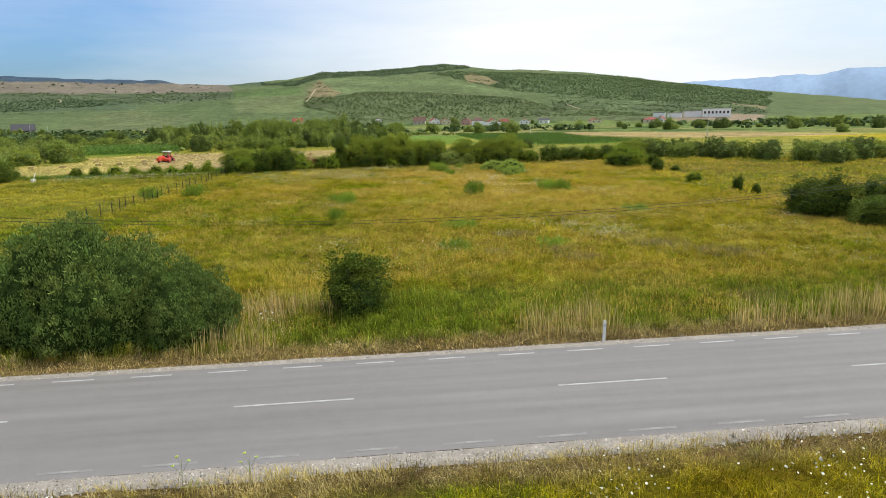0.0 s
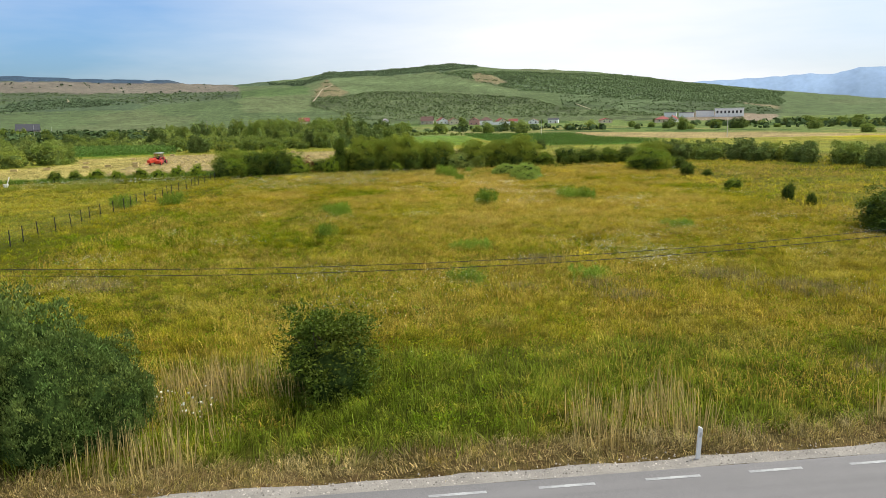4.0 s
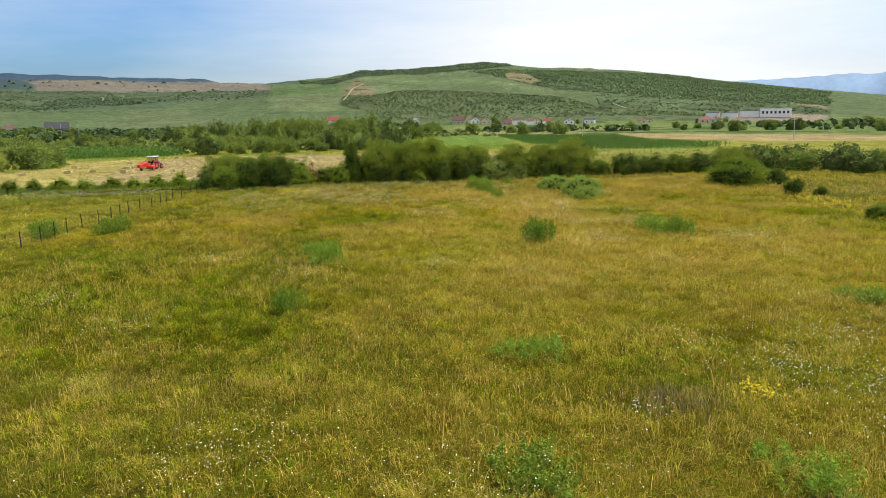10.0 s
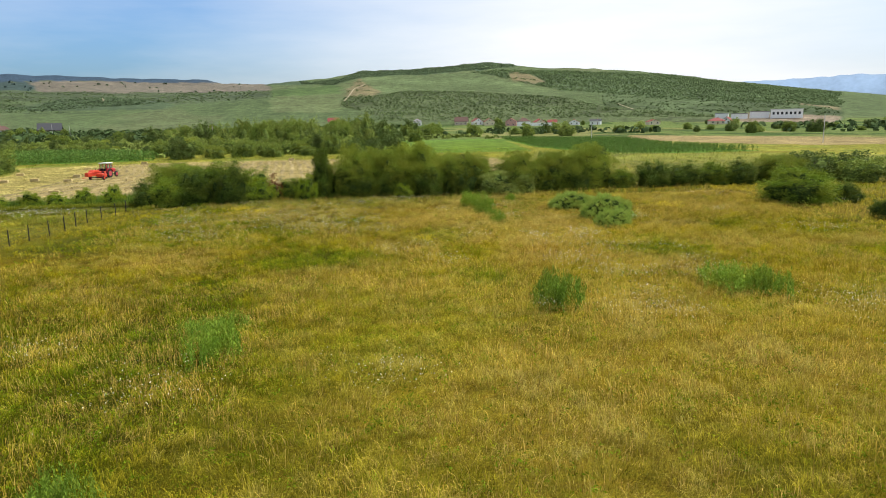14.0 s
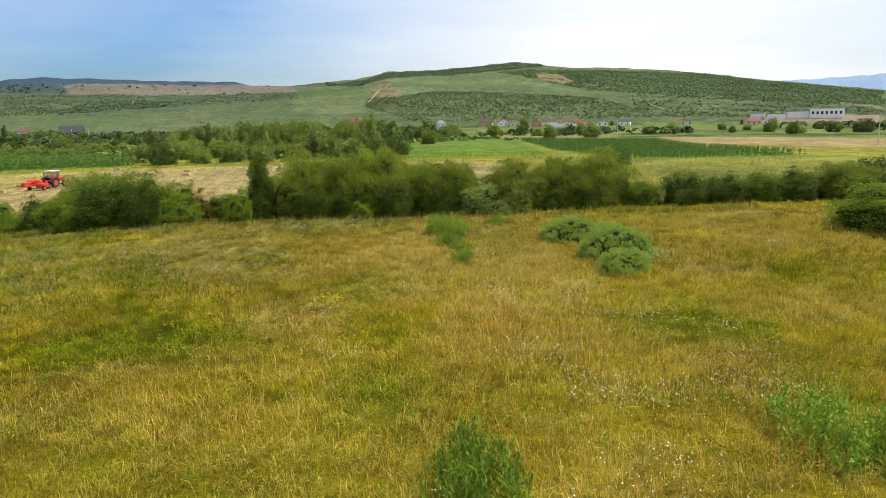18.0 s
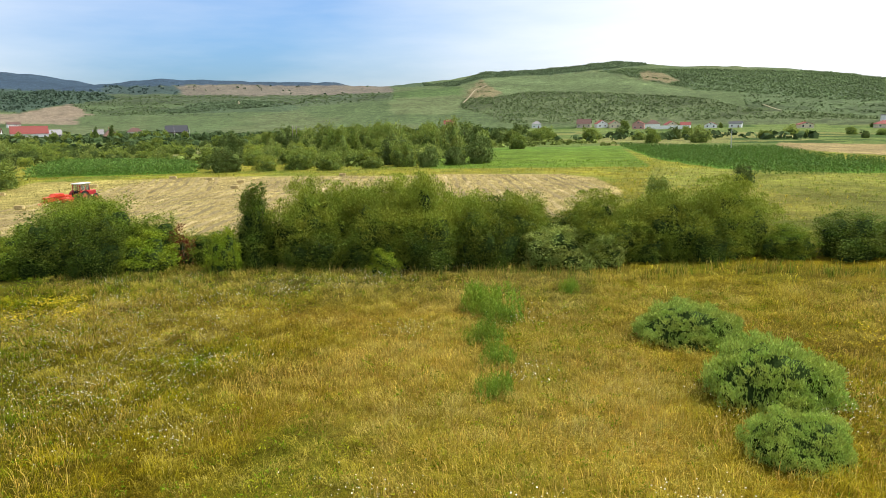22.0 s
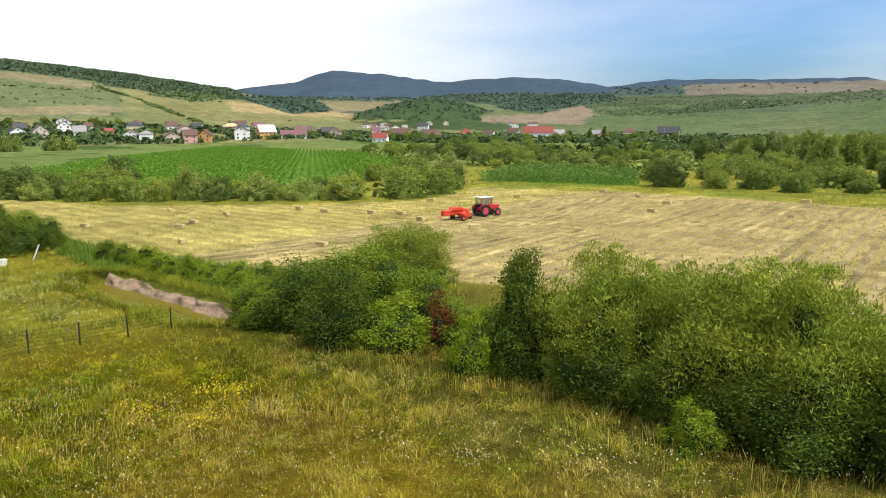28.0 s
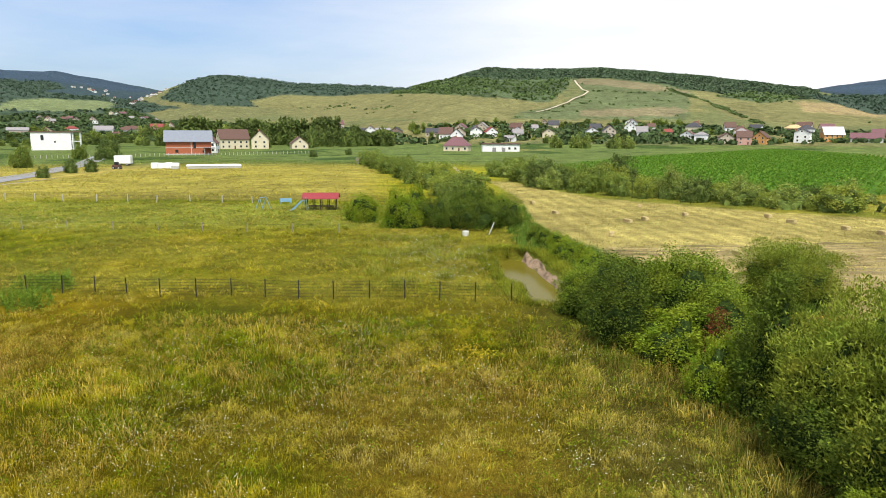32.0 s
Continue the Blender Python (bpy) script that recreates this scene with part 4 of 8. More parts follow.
def random_lobes(rng, w, d, h, n, base=0.15, flat=1.0):
    out = []
    for i in range(n):
        a, q = rng.uniform(0, 6.28), math.sqrt(rng.uniform(0, 1)) * 0.62
        x, y = math.cos(a) * q * w / 2, math.sin(a) * q * d / 2
        edge = 1 - q * q
        top = h * (0.55 + 0.45 * edge) * rng.uniform(0.82, 1.04)
        rz = top * rng.uniform(0.28, 0.46)
        zc = max(base * h + rz * 0.6, top - rz)
        out.append(((x, y, zc), (w * rng.uniform(0.2, 0.32), d * rng.uniform(0.2, 0.32), rz * flat)))
    for i in range(max(3, n // 3)):
        a = 6.28 * i / max(3, n // 3) + rng.uniform(0, 0.5)
        out.append(((math.cos(a) * w * 0.3, math.sin(a) * d * 0.3, h * 0.24), (w * 0.21, d * 0.21, h * 0.25)))
    return out


def stems_mesh(name, lobes, girth, rng, trunk=0.0):
    """Trunk, or stems, with limbs into the lobes."""
    bm = bmesh.new()
    top = Vector((0, 0, trunk))
    if trunk:
        tube(bm, (0, 0, -0.2), top, girth, girth * 0.75, 7)
    for (cx, cy, cz), _ in lobes[:9]:
        start = top if trunk else Vector((cx * 0.15 + rng.uniform(-.1, .1), cy * 0.15 + rng.uniform(-.1, .1), -0.15))
        end = Vector((cx, cy, cz))
        mid = start.lerp(end, 0.5) + Vector((rng.uniform(-.15, .15), rng.uniform(-.15, .15), 0.1 * cz))
        tube(bm, start, mid, girth * 0.55, girth * 0.38, 5)
        tube(bm, mid, end, girth * 0.38, girth * 0.12, 5)
    me = bpy.data.meshes.new(name)
    bm.to_mesh(me)
    bm.free()
    me.materials.append(M_BARK)
    return me


KINDS, SIZES = {}, {}


def bush_kind(key, name, label, category, w, d, h, clumps, per, leaf, mat, seed, girth=0.07, trunk=0.0, **shape):
    """A plant kind with a clumped crown; plant() scales it from w, d and h."""
    rng = np.random.default_rng(seed)
    lb = random_lobes(rng, w * 0.9, d * 0.9, h * 0.9, 9)
    KINDS[key] = (name, label, category, stems_mesh("trunk", lb, girth, rng, trunk), bush_mesh(w, d, h, clumps, per, leaf, mat, seed + 1, **shape))
    SIZES[key] = (w, d, h)


def shrub(key, x, y, w, h, d=None, label="", group="", turn=None, rng=random):
    """A bush of a given width and height in metres."""
    w0, d0, h0 = SIZES[key]
    return plant(key, x, y, w / w0, (d or w * rng.uniform(0.9, 1.1)) / d0, h / h0, turn, label, group, rng=rng)


def plant(key, x, y, sx=1.0, sy=None, sz=None, turn=None, label="", group="", z=None, rng=random):
    name, lab, cat, stems, crown = KINDS[key]
    sy = sx if sy is None else sy
    sz = sx if sz is None else sz
    turn = rng.uniform(0, 360) if turn is None else turn
    m = pose(x, y, (land_at(x, y) if z is None else z) - 0.03, 0, 0, turn) @ Matrix.Diagonal((sx, sy, sz, 1))
    ob = thing(name, m, label or lab, cat, group)
    part("trunk", stems, ob)
    part("crown", crown, ob)
    return ob


# hedgerow shrubs, near ones with fine leaves
bush_kind("dark1", "hawthorn_shrub", "dense dark green hedgerow shrub", "shrub", 4.6, 4.4, 5.0, 250, 84, (0.10, 0.062), M_LEAF_DARK, 101, size=0.098, rough=0.55, core=0.86)
bush_kind("dark2", "hawthorn_shrub", "dense dark green hedgerow shrub", "shrub", 4.8, 4.2, 4.8, 250, 84, (0.10, 0.06), M_LEAF_DARK, 111, size=0.098, rough=0.55, core=0.86)
bush_kind("mid1", "hedgerow_shrub", "leafy green hedgerow shrub", "shrub", 4.8, 4.6, 4.8, 250, 84, (0.105, 0.058), M_LEAF_MID, 121, rise=0.5, size=0.098, rough=0.55, core=0.86)
bush_kind("will1", "willow_shrub", "bushy willow with narrow pale green leaves", "shrub", 5.2, 5.0, 5.4, 340, 112, (0.135, 0.034), M_LEAF_WILLOW, 131, rise=1.0, size=0.09, rough=0.44, core=0.78, stray=0.09)
bush_kind("will2", "willow_shrub", "bushy willow with narrow pale green leaves", "shrub", 5.0, 5.0, 5.4, 340, 112, (0.135, 0.034), M_LEAF_WILLOW, 141, rise=1.1, size=0.09, rough=0.44, core=0.78, stray=0.09)
bush_kind("light1", "young_shrub", "light green young shrub", "shrub", 3.8, 3.8, 3.6, 200, 52, (0.12, 0.066), M_LEAF_LIGHT, 151, rise=0.5, size=0.09)
bush_kind("silver1", "silver_willow", "grey-green silver willow shrub with pale shoots", "shrub", 4.6, 4.4, 3.6, 260, 40, (0.17, 0.062), M_LEAF_SILVER, 161, rise=0.9, stray=0.16)
bush_kind("red1", "dying_shrub", "half-dead shrub with reddish brown leaves", "shrub", 2.0, 2.0, 3.0, 60, 34, (0.12, 0.06), M_LEAF_RED, 171, rise=0.5, core=0.6, size=0.12)
bush_kind("column", "columnar_tree", "tall narrow tree standing out of the hedgerow", "tree", 3.6, 3.6, 6.6, 340, 56, (0.115, 0.066), M_LEAF_DARK, 181, 0.12, 0.6, rough=0.5, rise=0.6, top=0.5, stray=0.16)
bush_kind("road", "willow_shrub", "large roadside willow with upright leafy shoots", "shrub", 8.0, 6.0, 4.8, 1150, 34, (0.13, 0.046), M_LEAF_DEEP, 191, rise=1.6, size=0.032, rough=0.34, core=0.9, stray=0.12)
bush_kind("sapling", "young_tree", "small round tree in the tall verge grass", "tree", 3.0, 3.0, 3.3, 150, 70, (0.09, 0.05), M_LEAF_DARK, 193, 0.06, 0.5, rise=0.4, size=0.085, rough=0.5, core=0.7, stray=0.16)
# coarse plants for the middle distance
for key, name, label, cat, w, h, nc, per, leaf, mat, seed, rise in (
        ("far_dark", "hawthorn_shrub", "rounded dark green shrub", "shrub", 5.0, 4.8, 120, 30, (0.24, 0.14), M_LEAF_FARDARK, 201, 0.4),
        ("far_mid", "field_shrub", "rounded green shrub in rough pasture", "shrub", 5.0, 4.8, 120, 30, (0.24, 0.13), M_LEAF_FAR, 211, 0.5),
        ("far_light", "field_shrub", "light green shrub in rough pasture", "shrub", 5.0, 4.8, 120, 30, (0.24, 0.12), M_LEAF_PALE, 221, 0.6),
        ("far_silver", "silver_willow", "grey-green silver willow in rough pasture", "shrub", 5.0, 4.8, 120, 30, (0.26, 0.11), M_LEAF_SILVER, 231, 0.7),
        ("far_tree", "field_tree", "broad dark leafy tree with a round crown", "tree", 7.8, 7.2, 140, 28, (0.36, 0.22), M_LEAF_FARDARK, 241, 0.4),
        ("far_tree2", "field_tree", "broad green leafy tree with a round crown", "tree", 7.4, 6.8, 140, 28, (0.36, 0.21), M_LEAF_FAR, 251, 0.5)):
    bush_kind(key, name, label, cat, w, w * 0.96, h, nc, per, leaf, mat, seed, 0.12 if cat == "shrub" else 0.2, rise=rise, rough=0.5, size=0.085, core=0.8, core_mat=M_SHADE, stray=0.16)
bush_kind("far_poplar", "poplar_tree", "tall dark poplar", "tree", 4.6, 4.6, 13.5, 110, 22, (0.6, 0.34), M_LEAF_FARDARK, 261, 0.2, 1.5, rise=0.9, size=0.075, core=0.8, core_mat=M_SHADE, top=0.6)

prng = random.Random(5)
# the hedgerow between meadow and hay field: (kind, x, y, width scale, height scale)
G_HEDGE = "shrubs of the hedgerow"
HEDGE = (
    ("mid1", -29.3, 103.2, 3.8, 3.4), ("dark2", -32.2, 105.4, 4.2, 3.2), ("dark1", -26.6, 105.4, 5.4, 5.1), ("dark2", -22.9, 104.9, 5.2, 5.2), ("mid1", -24.8, 107.8, 5.8, 5.5), ("will1", -33.6, 117.6, 6.6, 4.7), ("mid1", -28.4, 110.4, 5.4, 4.6), ("mid1", -21.6, 109.2, 5.0, 4.2),
    ("light1", -20.2, 106.7, 4.4, 2.9), ("red1", -18.6, 108.4, 2.0, 3.0), ("mid1", -16.6, 109.6, 4.2, 2.8), ("light1", -14.5, 106.9, 2.5, 3.2), ("column", -12.9, 108.7, 3.2, 6.8), ("mid1", -31.5, 108.6, 4.6, 3.4),
)
HEDGE_EAST = (
    ("will1", -7.4, 111.8, 6.2, 5.9), ("will2", -3.3, 112.6, 6.2, 6.1), ("will1", 1.6, 112.4, 5.6, 5.6), ("will2", -9.5, 110.4, 6.0, 6.1), ("will1", -5.3, 111.0, 6.4, 6.5), ("will2", -1.7, 111.6, 5.8, 6.3), ("dark1", -8.6, 108.8, 4.2, 3.7), ("dark2", -4.9, 109.2, 4.2, 3.5), ("dark1", -0.9, 109.7, 4.7, 3.9), ("light1", -3.7, 107.5, 2.3, 1.8),
    ("dark2", 3.0, 111.2, 4.8, 5.1), ("will1", 4.9, 114.0, 5.2, 5.5), ("mid1", 1.0, 113.4, 5.0, 5.2), ("silver1", 7.2, 112.0, 5.4, 2.9), ("dark1", 7.8, 114.6, 4.6, 4.0),
)
HEDGE_END = (
    ("will2", 10.4, 114.4, 6.2, 4.9), ("silver1", 10.8, 112.4, 3.2, 2.4), ("dark1", 13.2, 114.6, 4.6, 4.3), ("will1", 15.4, 116.2, 6.8, 5.5), ("will2", 19.6, 117.4, 6.6, 5.6), ("dark2", 17.4, 115.2, 4.4, 3.7), ("mid1", 23.6, 116.2, 4.6, 2.6),
    ("dark1", 27.8, 116.6, 5.4, 3.9), ("dark2", 31.8, 117.9, 6.0, 3.4), ("mid1", 36.0, 118.5, 5.2, 3.2), ("dark2", 40.0, 119.0, 5.6, 3.6), ("will1", 45.0, 119.5, 6.2, 4.2),
)
for key, x, y, w, h in HEDGE + HEDGE_EAST + HEDGE_END:
    shrub(key, x, y, w * 1.32, h * (1.14 if key.startswith("will") else 1.08), group=G_HEDGE, rng=prng)
# further shrubs to the east of the hedgerow
for key, x, y, w, h in (("far_dark", 50, 121, 1.5, 1.05), ("far_mid", 53, 124, 1.6, 1.0), ("far_dark", 57, 122, 1.5, 1.0), ("far_mid", 55, 118, 1.5, 0.9), ("far_dark", 60, 116, 1.6, 1.1), ("far_dark", 61, 111, 1.4, 0.9), ("far_mid", 67, 108, 1.5, 1.0), ("far_mid", 73, 103, 1.5, 1.0), ("far_dark", 84, 106, 1.6, 1.0), ("far_mid", 95, 108, 1.6, 1.0), ("far_dark", 106, 108, 1.7, 1.1), ("far_dark", 104, 101, 1.6, 1.0), ("far_mid", 112, 104, 1.7, 1.1), ("far_light", 64, 112, 1.3, 0.9), ("far_dark", 66, 104, 1.2, 0.95), ("far_mid", 70, 98, 1.3, 1.0),
                        ("far_dark", 70, 91, 1.2, 0.9), ("far_mid", 75, 96, 1.3, 0.95), ("far_dark", 80, 99, 1.3, 1.0), ("far_light", 86, 101, 1.3, 0.9), ("far_dark", 92, 103, 1.4, 1.0), ("far_mid", 99, 104, 1.4, 1.0)):
    plant(key, x, y, w, w, h, rng=prng)
# lone bushes in and by the meadow
shrub("mid1", 37.0, 97.2, 11.0, 4.5, 8.0, "rounded willow bush standing alone in the meadow")
shrub("dark1", 41.8, 97.6, 4.2, 2.7, 4.0, "small dark bush beside the round willow")
shrub("dark2", 38.6, 86.0, 2.8, 2.4, 2.6, "small dark shrub in the meadow grass")
shrub("dark1", 41.0, 84.8, 1.9, 1.3, 1.9, "low dark shrub in the meadow grass")
shrub("mid1", 36.8, 67.4, 3.0, 1.6, 2.9, "low round shrub in the meadow grass")
shrub("dark2", 37.3, 56.0, 1.7, 2.4, 1.7, "slim dark sapling in the meadow grass")
shrub("dark1", 37.6, 52.3, 1.4, 1.6, 1.4, "low dark sapling in the meadow grass")
shrub("dark2", 34.6, 35.2, 10.0, 4.9, 8.0, "large dark willow bush in the meadow")
shrub("dark1", 40.0, 34.0, 8.6, 4.5, 7.4, "large dark bush in the meadow")
shrub("dark2", 36.6, 29.0, 7.6, 3.6, 6.4, "dark bush in front of the larger ones")
# roadside thicket and the small tree
shrub("road", -14.6, 6.4, 10.4, 5.7, 7.0, "large roadside willow with upright leafy shoots", turn=8)
shrub("road", -10.6, 6.3, 6.0, 3.7, 5.6, "lower side of the roadside willow with upright shoots", turn=70)
shrub("dark1", -18.6, 7.0, 6.2, 5.0, 5.4, "large dark roadside bush with broad leaves")
shrub("will2", -21.4, 8.4, 5.8, 4.6, 5.2, "large green roadside willow bush")
shrub("sapling", -3.4, 8.9, 4.9, 4.2, 4.4, "small round tree in the tall verge grass", turn=33)
bush_kind("clump", "willow_shrub", "low grey-green willow clump in the meadow", "shrub", 5.0, 5.0, 2.4, 520, 40, (0.15, 0.040), M_LEAF_CLUMP, 195, rise=1.8, size=0.045, rough=0.32, stray=0.12, core=0.86)
# willow pair in the meadow
shrub("clump", 14.0, 95.4, 5.8, 2.0, 5.2, "low grey-green willow clump in the meadow", turn=12)
shrub("clump", 15.8, 88.6, 5.4, 2.5, 6.0, "long low grey-green willow clump in the meadow", turn=10)
shrub("clump", 15.4, 84.2, 3.4, 1.7, 3.8, "small grey-green willow clump beside the larger ones", turn=60)

# tall herb tufts
for i, (seed, nm) in enumerate(((301, "t1"), (311, "t2"))):
    rng = np.random.default_rng(seed)
    lb = [((rng.uniform(-.5, .5), rng.uniform(-.5, .5), 0.45), (0.5, 0.5, 0.5)) for _ in range(5)]
    KINDS[nm] = ("tall_herb_tuft", "tuft of tall bright green herbs in the grass", "tuft", stems_mesh("trunk", lb[:1], 0.015, rng), tuft_mesh(lb, 330, 11, (0.12, 0.034), 0.62, M_LEAF_TUFT, seed + 1))
for key, x, y, s, h in (("t1", 6.7, 59.6, 1.15, 1.2), ("t2", -7.4, 52.6, 0.95, 1.0), ("t1", -8.6, 55.6, 1.0, 0.7), ("t2", -7.6, 41.4, 0.75, 0.8), ("t1", 16.7, 63.0, 1.3, 0.9), ("t2", 18.0, 61.6, 1.0, 1.0), ("t1", -27.8, 67.4, 1.25, 1.0),
                        ("t2", 20.5, 41.2, 1.0, 0.5), ("t1", 3.5, 34.0, 1.0, 0.55), ("t2", 4.3, 99.4, 1.1, 1.15), ("t1", 5.2, 97.0, 0.8, 0.8), ("t2", 5.0, 94.0, 0.8, 0.7), ("t1", 5.6, 91.0, 0.7, 0.6), ("t2", 6.1, 87.6, 0.6, 0.6),
                        ("t1", 2.6, 25.0, 1.1, 0.5), ("t2", 9.0, 24.5, 1.0, 0.5), ("t1", -32.8, 66.0, 1.3, 1.0), ("t2", 8.6, 103.8, 0.5, 0.6)):
    plant(key, x, y, s * 1.45, s * 1.45, h * 1.4, group="tall herb tufts", rng=prng)

# ---- meadow grass ----


def blades(name, x, y, per, height, width, tint_low, tint_tip, seed, lean=0.35, spread=0.12, mat=None, label="", z=None):
    """Tufts of single-triangle blades, one object."""
    rng = np.random.default_rng(seed)
    n = len(x) * per
    zz = land(x, y) if z is None else z
    cx, cy, cz = np.repeat(x, per) + rng.normal(0, spread, n), np.repeat(y, per) + rng.normal(0, spread, n), np.repeat(zz, per) - 0.02
    h = np.repeat(height, per) * rng.uniform(0.55, 1.2, n)
    a = rng.uniform(0, 6.2832, n)
    b = 5.0 * noise2(cx, cy, 2.6, 61) + 2.5 * noise2(cx, cy, 0.8, 62) + rng.normal(0, 0.7, n)      # tufts bend over together
    w = np.repeat(width, per) * rng.uniform(0.6, 1.3, n) * 0.5
    le = np.abs(rng.normal(0, lean, n))
    base = np.column_stack([cx, cy, cz])
    side = np.column_stack([np.cos(a) * w, np.sin(a) * w, np.zeros(n)])
    tip = base + np.column_stack([np.cos(b) * le * h, np.sin(b) * le * h, h * np.sqrt(np.maximum(0.15, 1 - le * le * 0.5))])
    v = np.stack([base - side, base + side, tip], 1).reshape(-1, 3)
    jit = rng.uniform(0.55, 1.4, (n, 1))
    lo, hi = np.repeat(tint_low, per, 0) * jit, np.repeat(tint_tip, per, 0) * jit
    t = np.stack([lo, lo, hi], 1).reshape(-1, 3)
    ob = new(name, mesh_from(name, v, np.arange(n * 3, dtype=np.int32).reshape(n, 3), mat or M_GRASS, t))
    return tagged(ob, label, "grass", kind="stuff")


def tussocks(name, x, y, per, height, width, low, tip, seed, label, lean=0.9, spread=0.095, mat=None):
    """Tufts of grass whose blades arch outwards and droop, one object."""
    rng = np.random.default_rng(seed)
    n = len(x) * per
    own = np.repeat(np.arange(len(x)), per)
    sway = 4.0 * noise2(x, y, 3.2, 61) + 2.0 * noise2(x, y, 1.1, 62)
    a = np.where(rng.random(n) < 0.45, sway[own] + rng.normal(0, 0.8, n), rng.uniform(0, 6.2832, n))
    way = np.column_stack([np.cos(a), np.sin(a), np.zeros(n)])
    h = height[own] * rng.uniform(0.5, 1.2, n)
    out = lean * h * rng.uniform(0.15, 1.2, n)
    base = np.column_stack([x, y, land(x, y) - 0.02])[own] + np.column_stack([rng.normal(0, spread, (n, 2)), np.zeros(n)])
    up = np.array((0, 0, 1.0))
    mid = base + way * (out * 0.4)[:, None] + up * (h * 0.66)[:, None]
    end = base + way * out[:, None] + up * (h * rng.uniform(0.6, 1.0, n))[:, None]
    side = np.column_stack([-np.sin(a), np.cos(a), np.zeros(n)]) * (width * 0.5 * rng.uniform(0.6, 1.4, n))[:, None]
    v = np.stack([base, mid + side, end, mid - side], 1).reshape(-1, 3)
    jit = rng.uniform(0.75, 1.25, (n, 1))
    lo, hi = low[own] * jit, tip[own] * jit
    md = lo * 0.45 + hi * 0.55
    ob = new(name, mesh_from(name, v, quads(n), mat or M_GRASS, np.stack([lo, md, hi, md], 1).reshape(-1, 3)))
    return tagged(ob, label, "grass", kind="stuff")


grng = np.random.default_rng(77)


def scatter(n, x0, x1, y0, y1, keep=None):
    x, y = grng.uniform(x0, x1, n), grng.uniform(y0, y1, n)
    ok = np.ones(n, bool) if keep is None else keep(x, y)
    return x[ok], y[ok]


def meadow_ok(x, y):
    u, v = road_uv(x, y)
    d, _ = pond_distance(x, y)
    if np.max(y) > 112:
        for poly in (CORN_NEAR, CORN_WEST, CORN_EAST):
            d = np.where(inside(x, y, poly), 0, d)
    return ((v > 4.75) | (v < -4.7)) & ~inside(x, y, HAY) & (d > 1.9)


def grass_tints(x, y):
    """Low and tip colour of each tuft: green, straw or rust by what grows there, each tuft with its own tone."""
    c = cover(x, y)
    dry = np.clip((c[:, 0] / np.maximum(c[:, 1], 1e-3) - 0.75) * 1.7, 0, 1)
    pick = 0.4 * noise2(x, y, 3.2, 73) + 0.5 * noise2(x, y, 0.9, 71) + 0.35 * noise2(x, y, 0.4, 72) + grng.normal(0, 0.28, len(x))
    straw, leaf = np.array((0.50, 0.37, 0.045)), np.array((0.105, 0.165, 0.006))
    c = np.where((pick > 0.85 - 0.95 * dry)[:, None], c * 0.35 + straw * 0.65, c)
    c = np.where((pick < -0.85 + 0.9 * (1 - dry))[:, None], c * 0.3 + leaf * 0.7, c)
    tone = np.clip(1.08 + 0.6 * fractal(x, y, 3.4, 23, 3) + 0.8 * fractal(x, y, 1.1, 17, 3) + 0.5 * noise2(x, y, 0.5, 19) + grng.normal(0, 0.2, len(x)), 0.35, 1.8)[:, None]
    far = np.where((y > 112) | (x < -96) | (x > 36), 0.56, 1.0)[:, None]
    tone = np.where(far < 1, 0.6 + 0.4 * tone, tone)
    # shade low in the tufts is painted into the dark base colour
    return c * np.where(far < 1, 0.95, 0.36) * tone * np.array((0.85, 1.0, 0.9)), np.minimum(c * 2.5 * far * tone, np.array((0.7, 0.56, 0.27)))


for name, lab, n, area, per, hgt, wid, seed in (
        ("meadow_grass", "tall half-dry meadow grass, green and straw-coloured", 68000, (-24, 34, 3, 108), 14, 0.42, 0.0095, 1),
        ("meadow_grass", "tall half-dry meadow grass west of the wire fence", 34000, (-96, -24, 20, 106), 9, 0.4, 0.016, 2),
        ("meadow_grass", "tall half-dry meadow grass on the east side", 17000, (34, 85, 8, 116), 5, 0.42, 0.045, 3),
        ("meadow_grass", "rough golden grass round the mown field", 24000, (-180, 70, 99, 240), 4, 0.5, 0.05, 14),
        ("meadow_grass", "dry golden grass on the far pasture", 26000, (-262, -96, -62, 92), 5, 0.4, 0.05, 15),
        ("verge_grass", "mixed green and dry roadside verge grass", 9000, (-18, 24, -15, -4.5), 10, 0.34, 0.011, 4)):
    x, y = scatter(int(n * 1.3), *area, keep=meadow_ok)
    gap = fractal(x, y, 0.85, 18, 2) > -0.1      # grass stands in tufts with gaps between
    x, y = x[gap], y[gap]
    hn = (1 + 0.4 * fractal(x, y, 6, 15)) * (1 + 0.45 * fractal(x, y, 1.3, 16, 2))
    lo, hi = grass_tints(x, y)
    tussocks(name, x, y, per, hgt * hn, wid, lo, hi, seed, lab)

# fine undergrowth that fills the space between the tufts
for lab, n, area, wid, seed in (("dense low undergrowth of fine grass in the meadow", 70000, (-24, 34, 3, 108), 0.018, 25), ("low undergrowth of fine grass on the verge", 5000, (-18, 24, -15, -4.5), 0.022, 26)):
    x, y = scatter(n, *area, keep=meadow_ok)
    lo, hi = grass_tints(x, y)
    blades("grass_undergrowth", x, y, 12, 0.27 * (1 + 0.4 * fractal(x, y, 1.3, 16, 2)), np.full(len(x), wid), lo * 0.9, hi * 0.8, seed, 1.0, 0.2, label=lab)

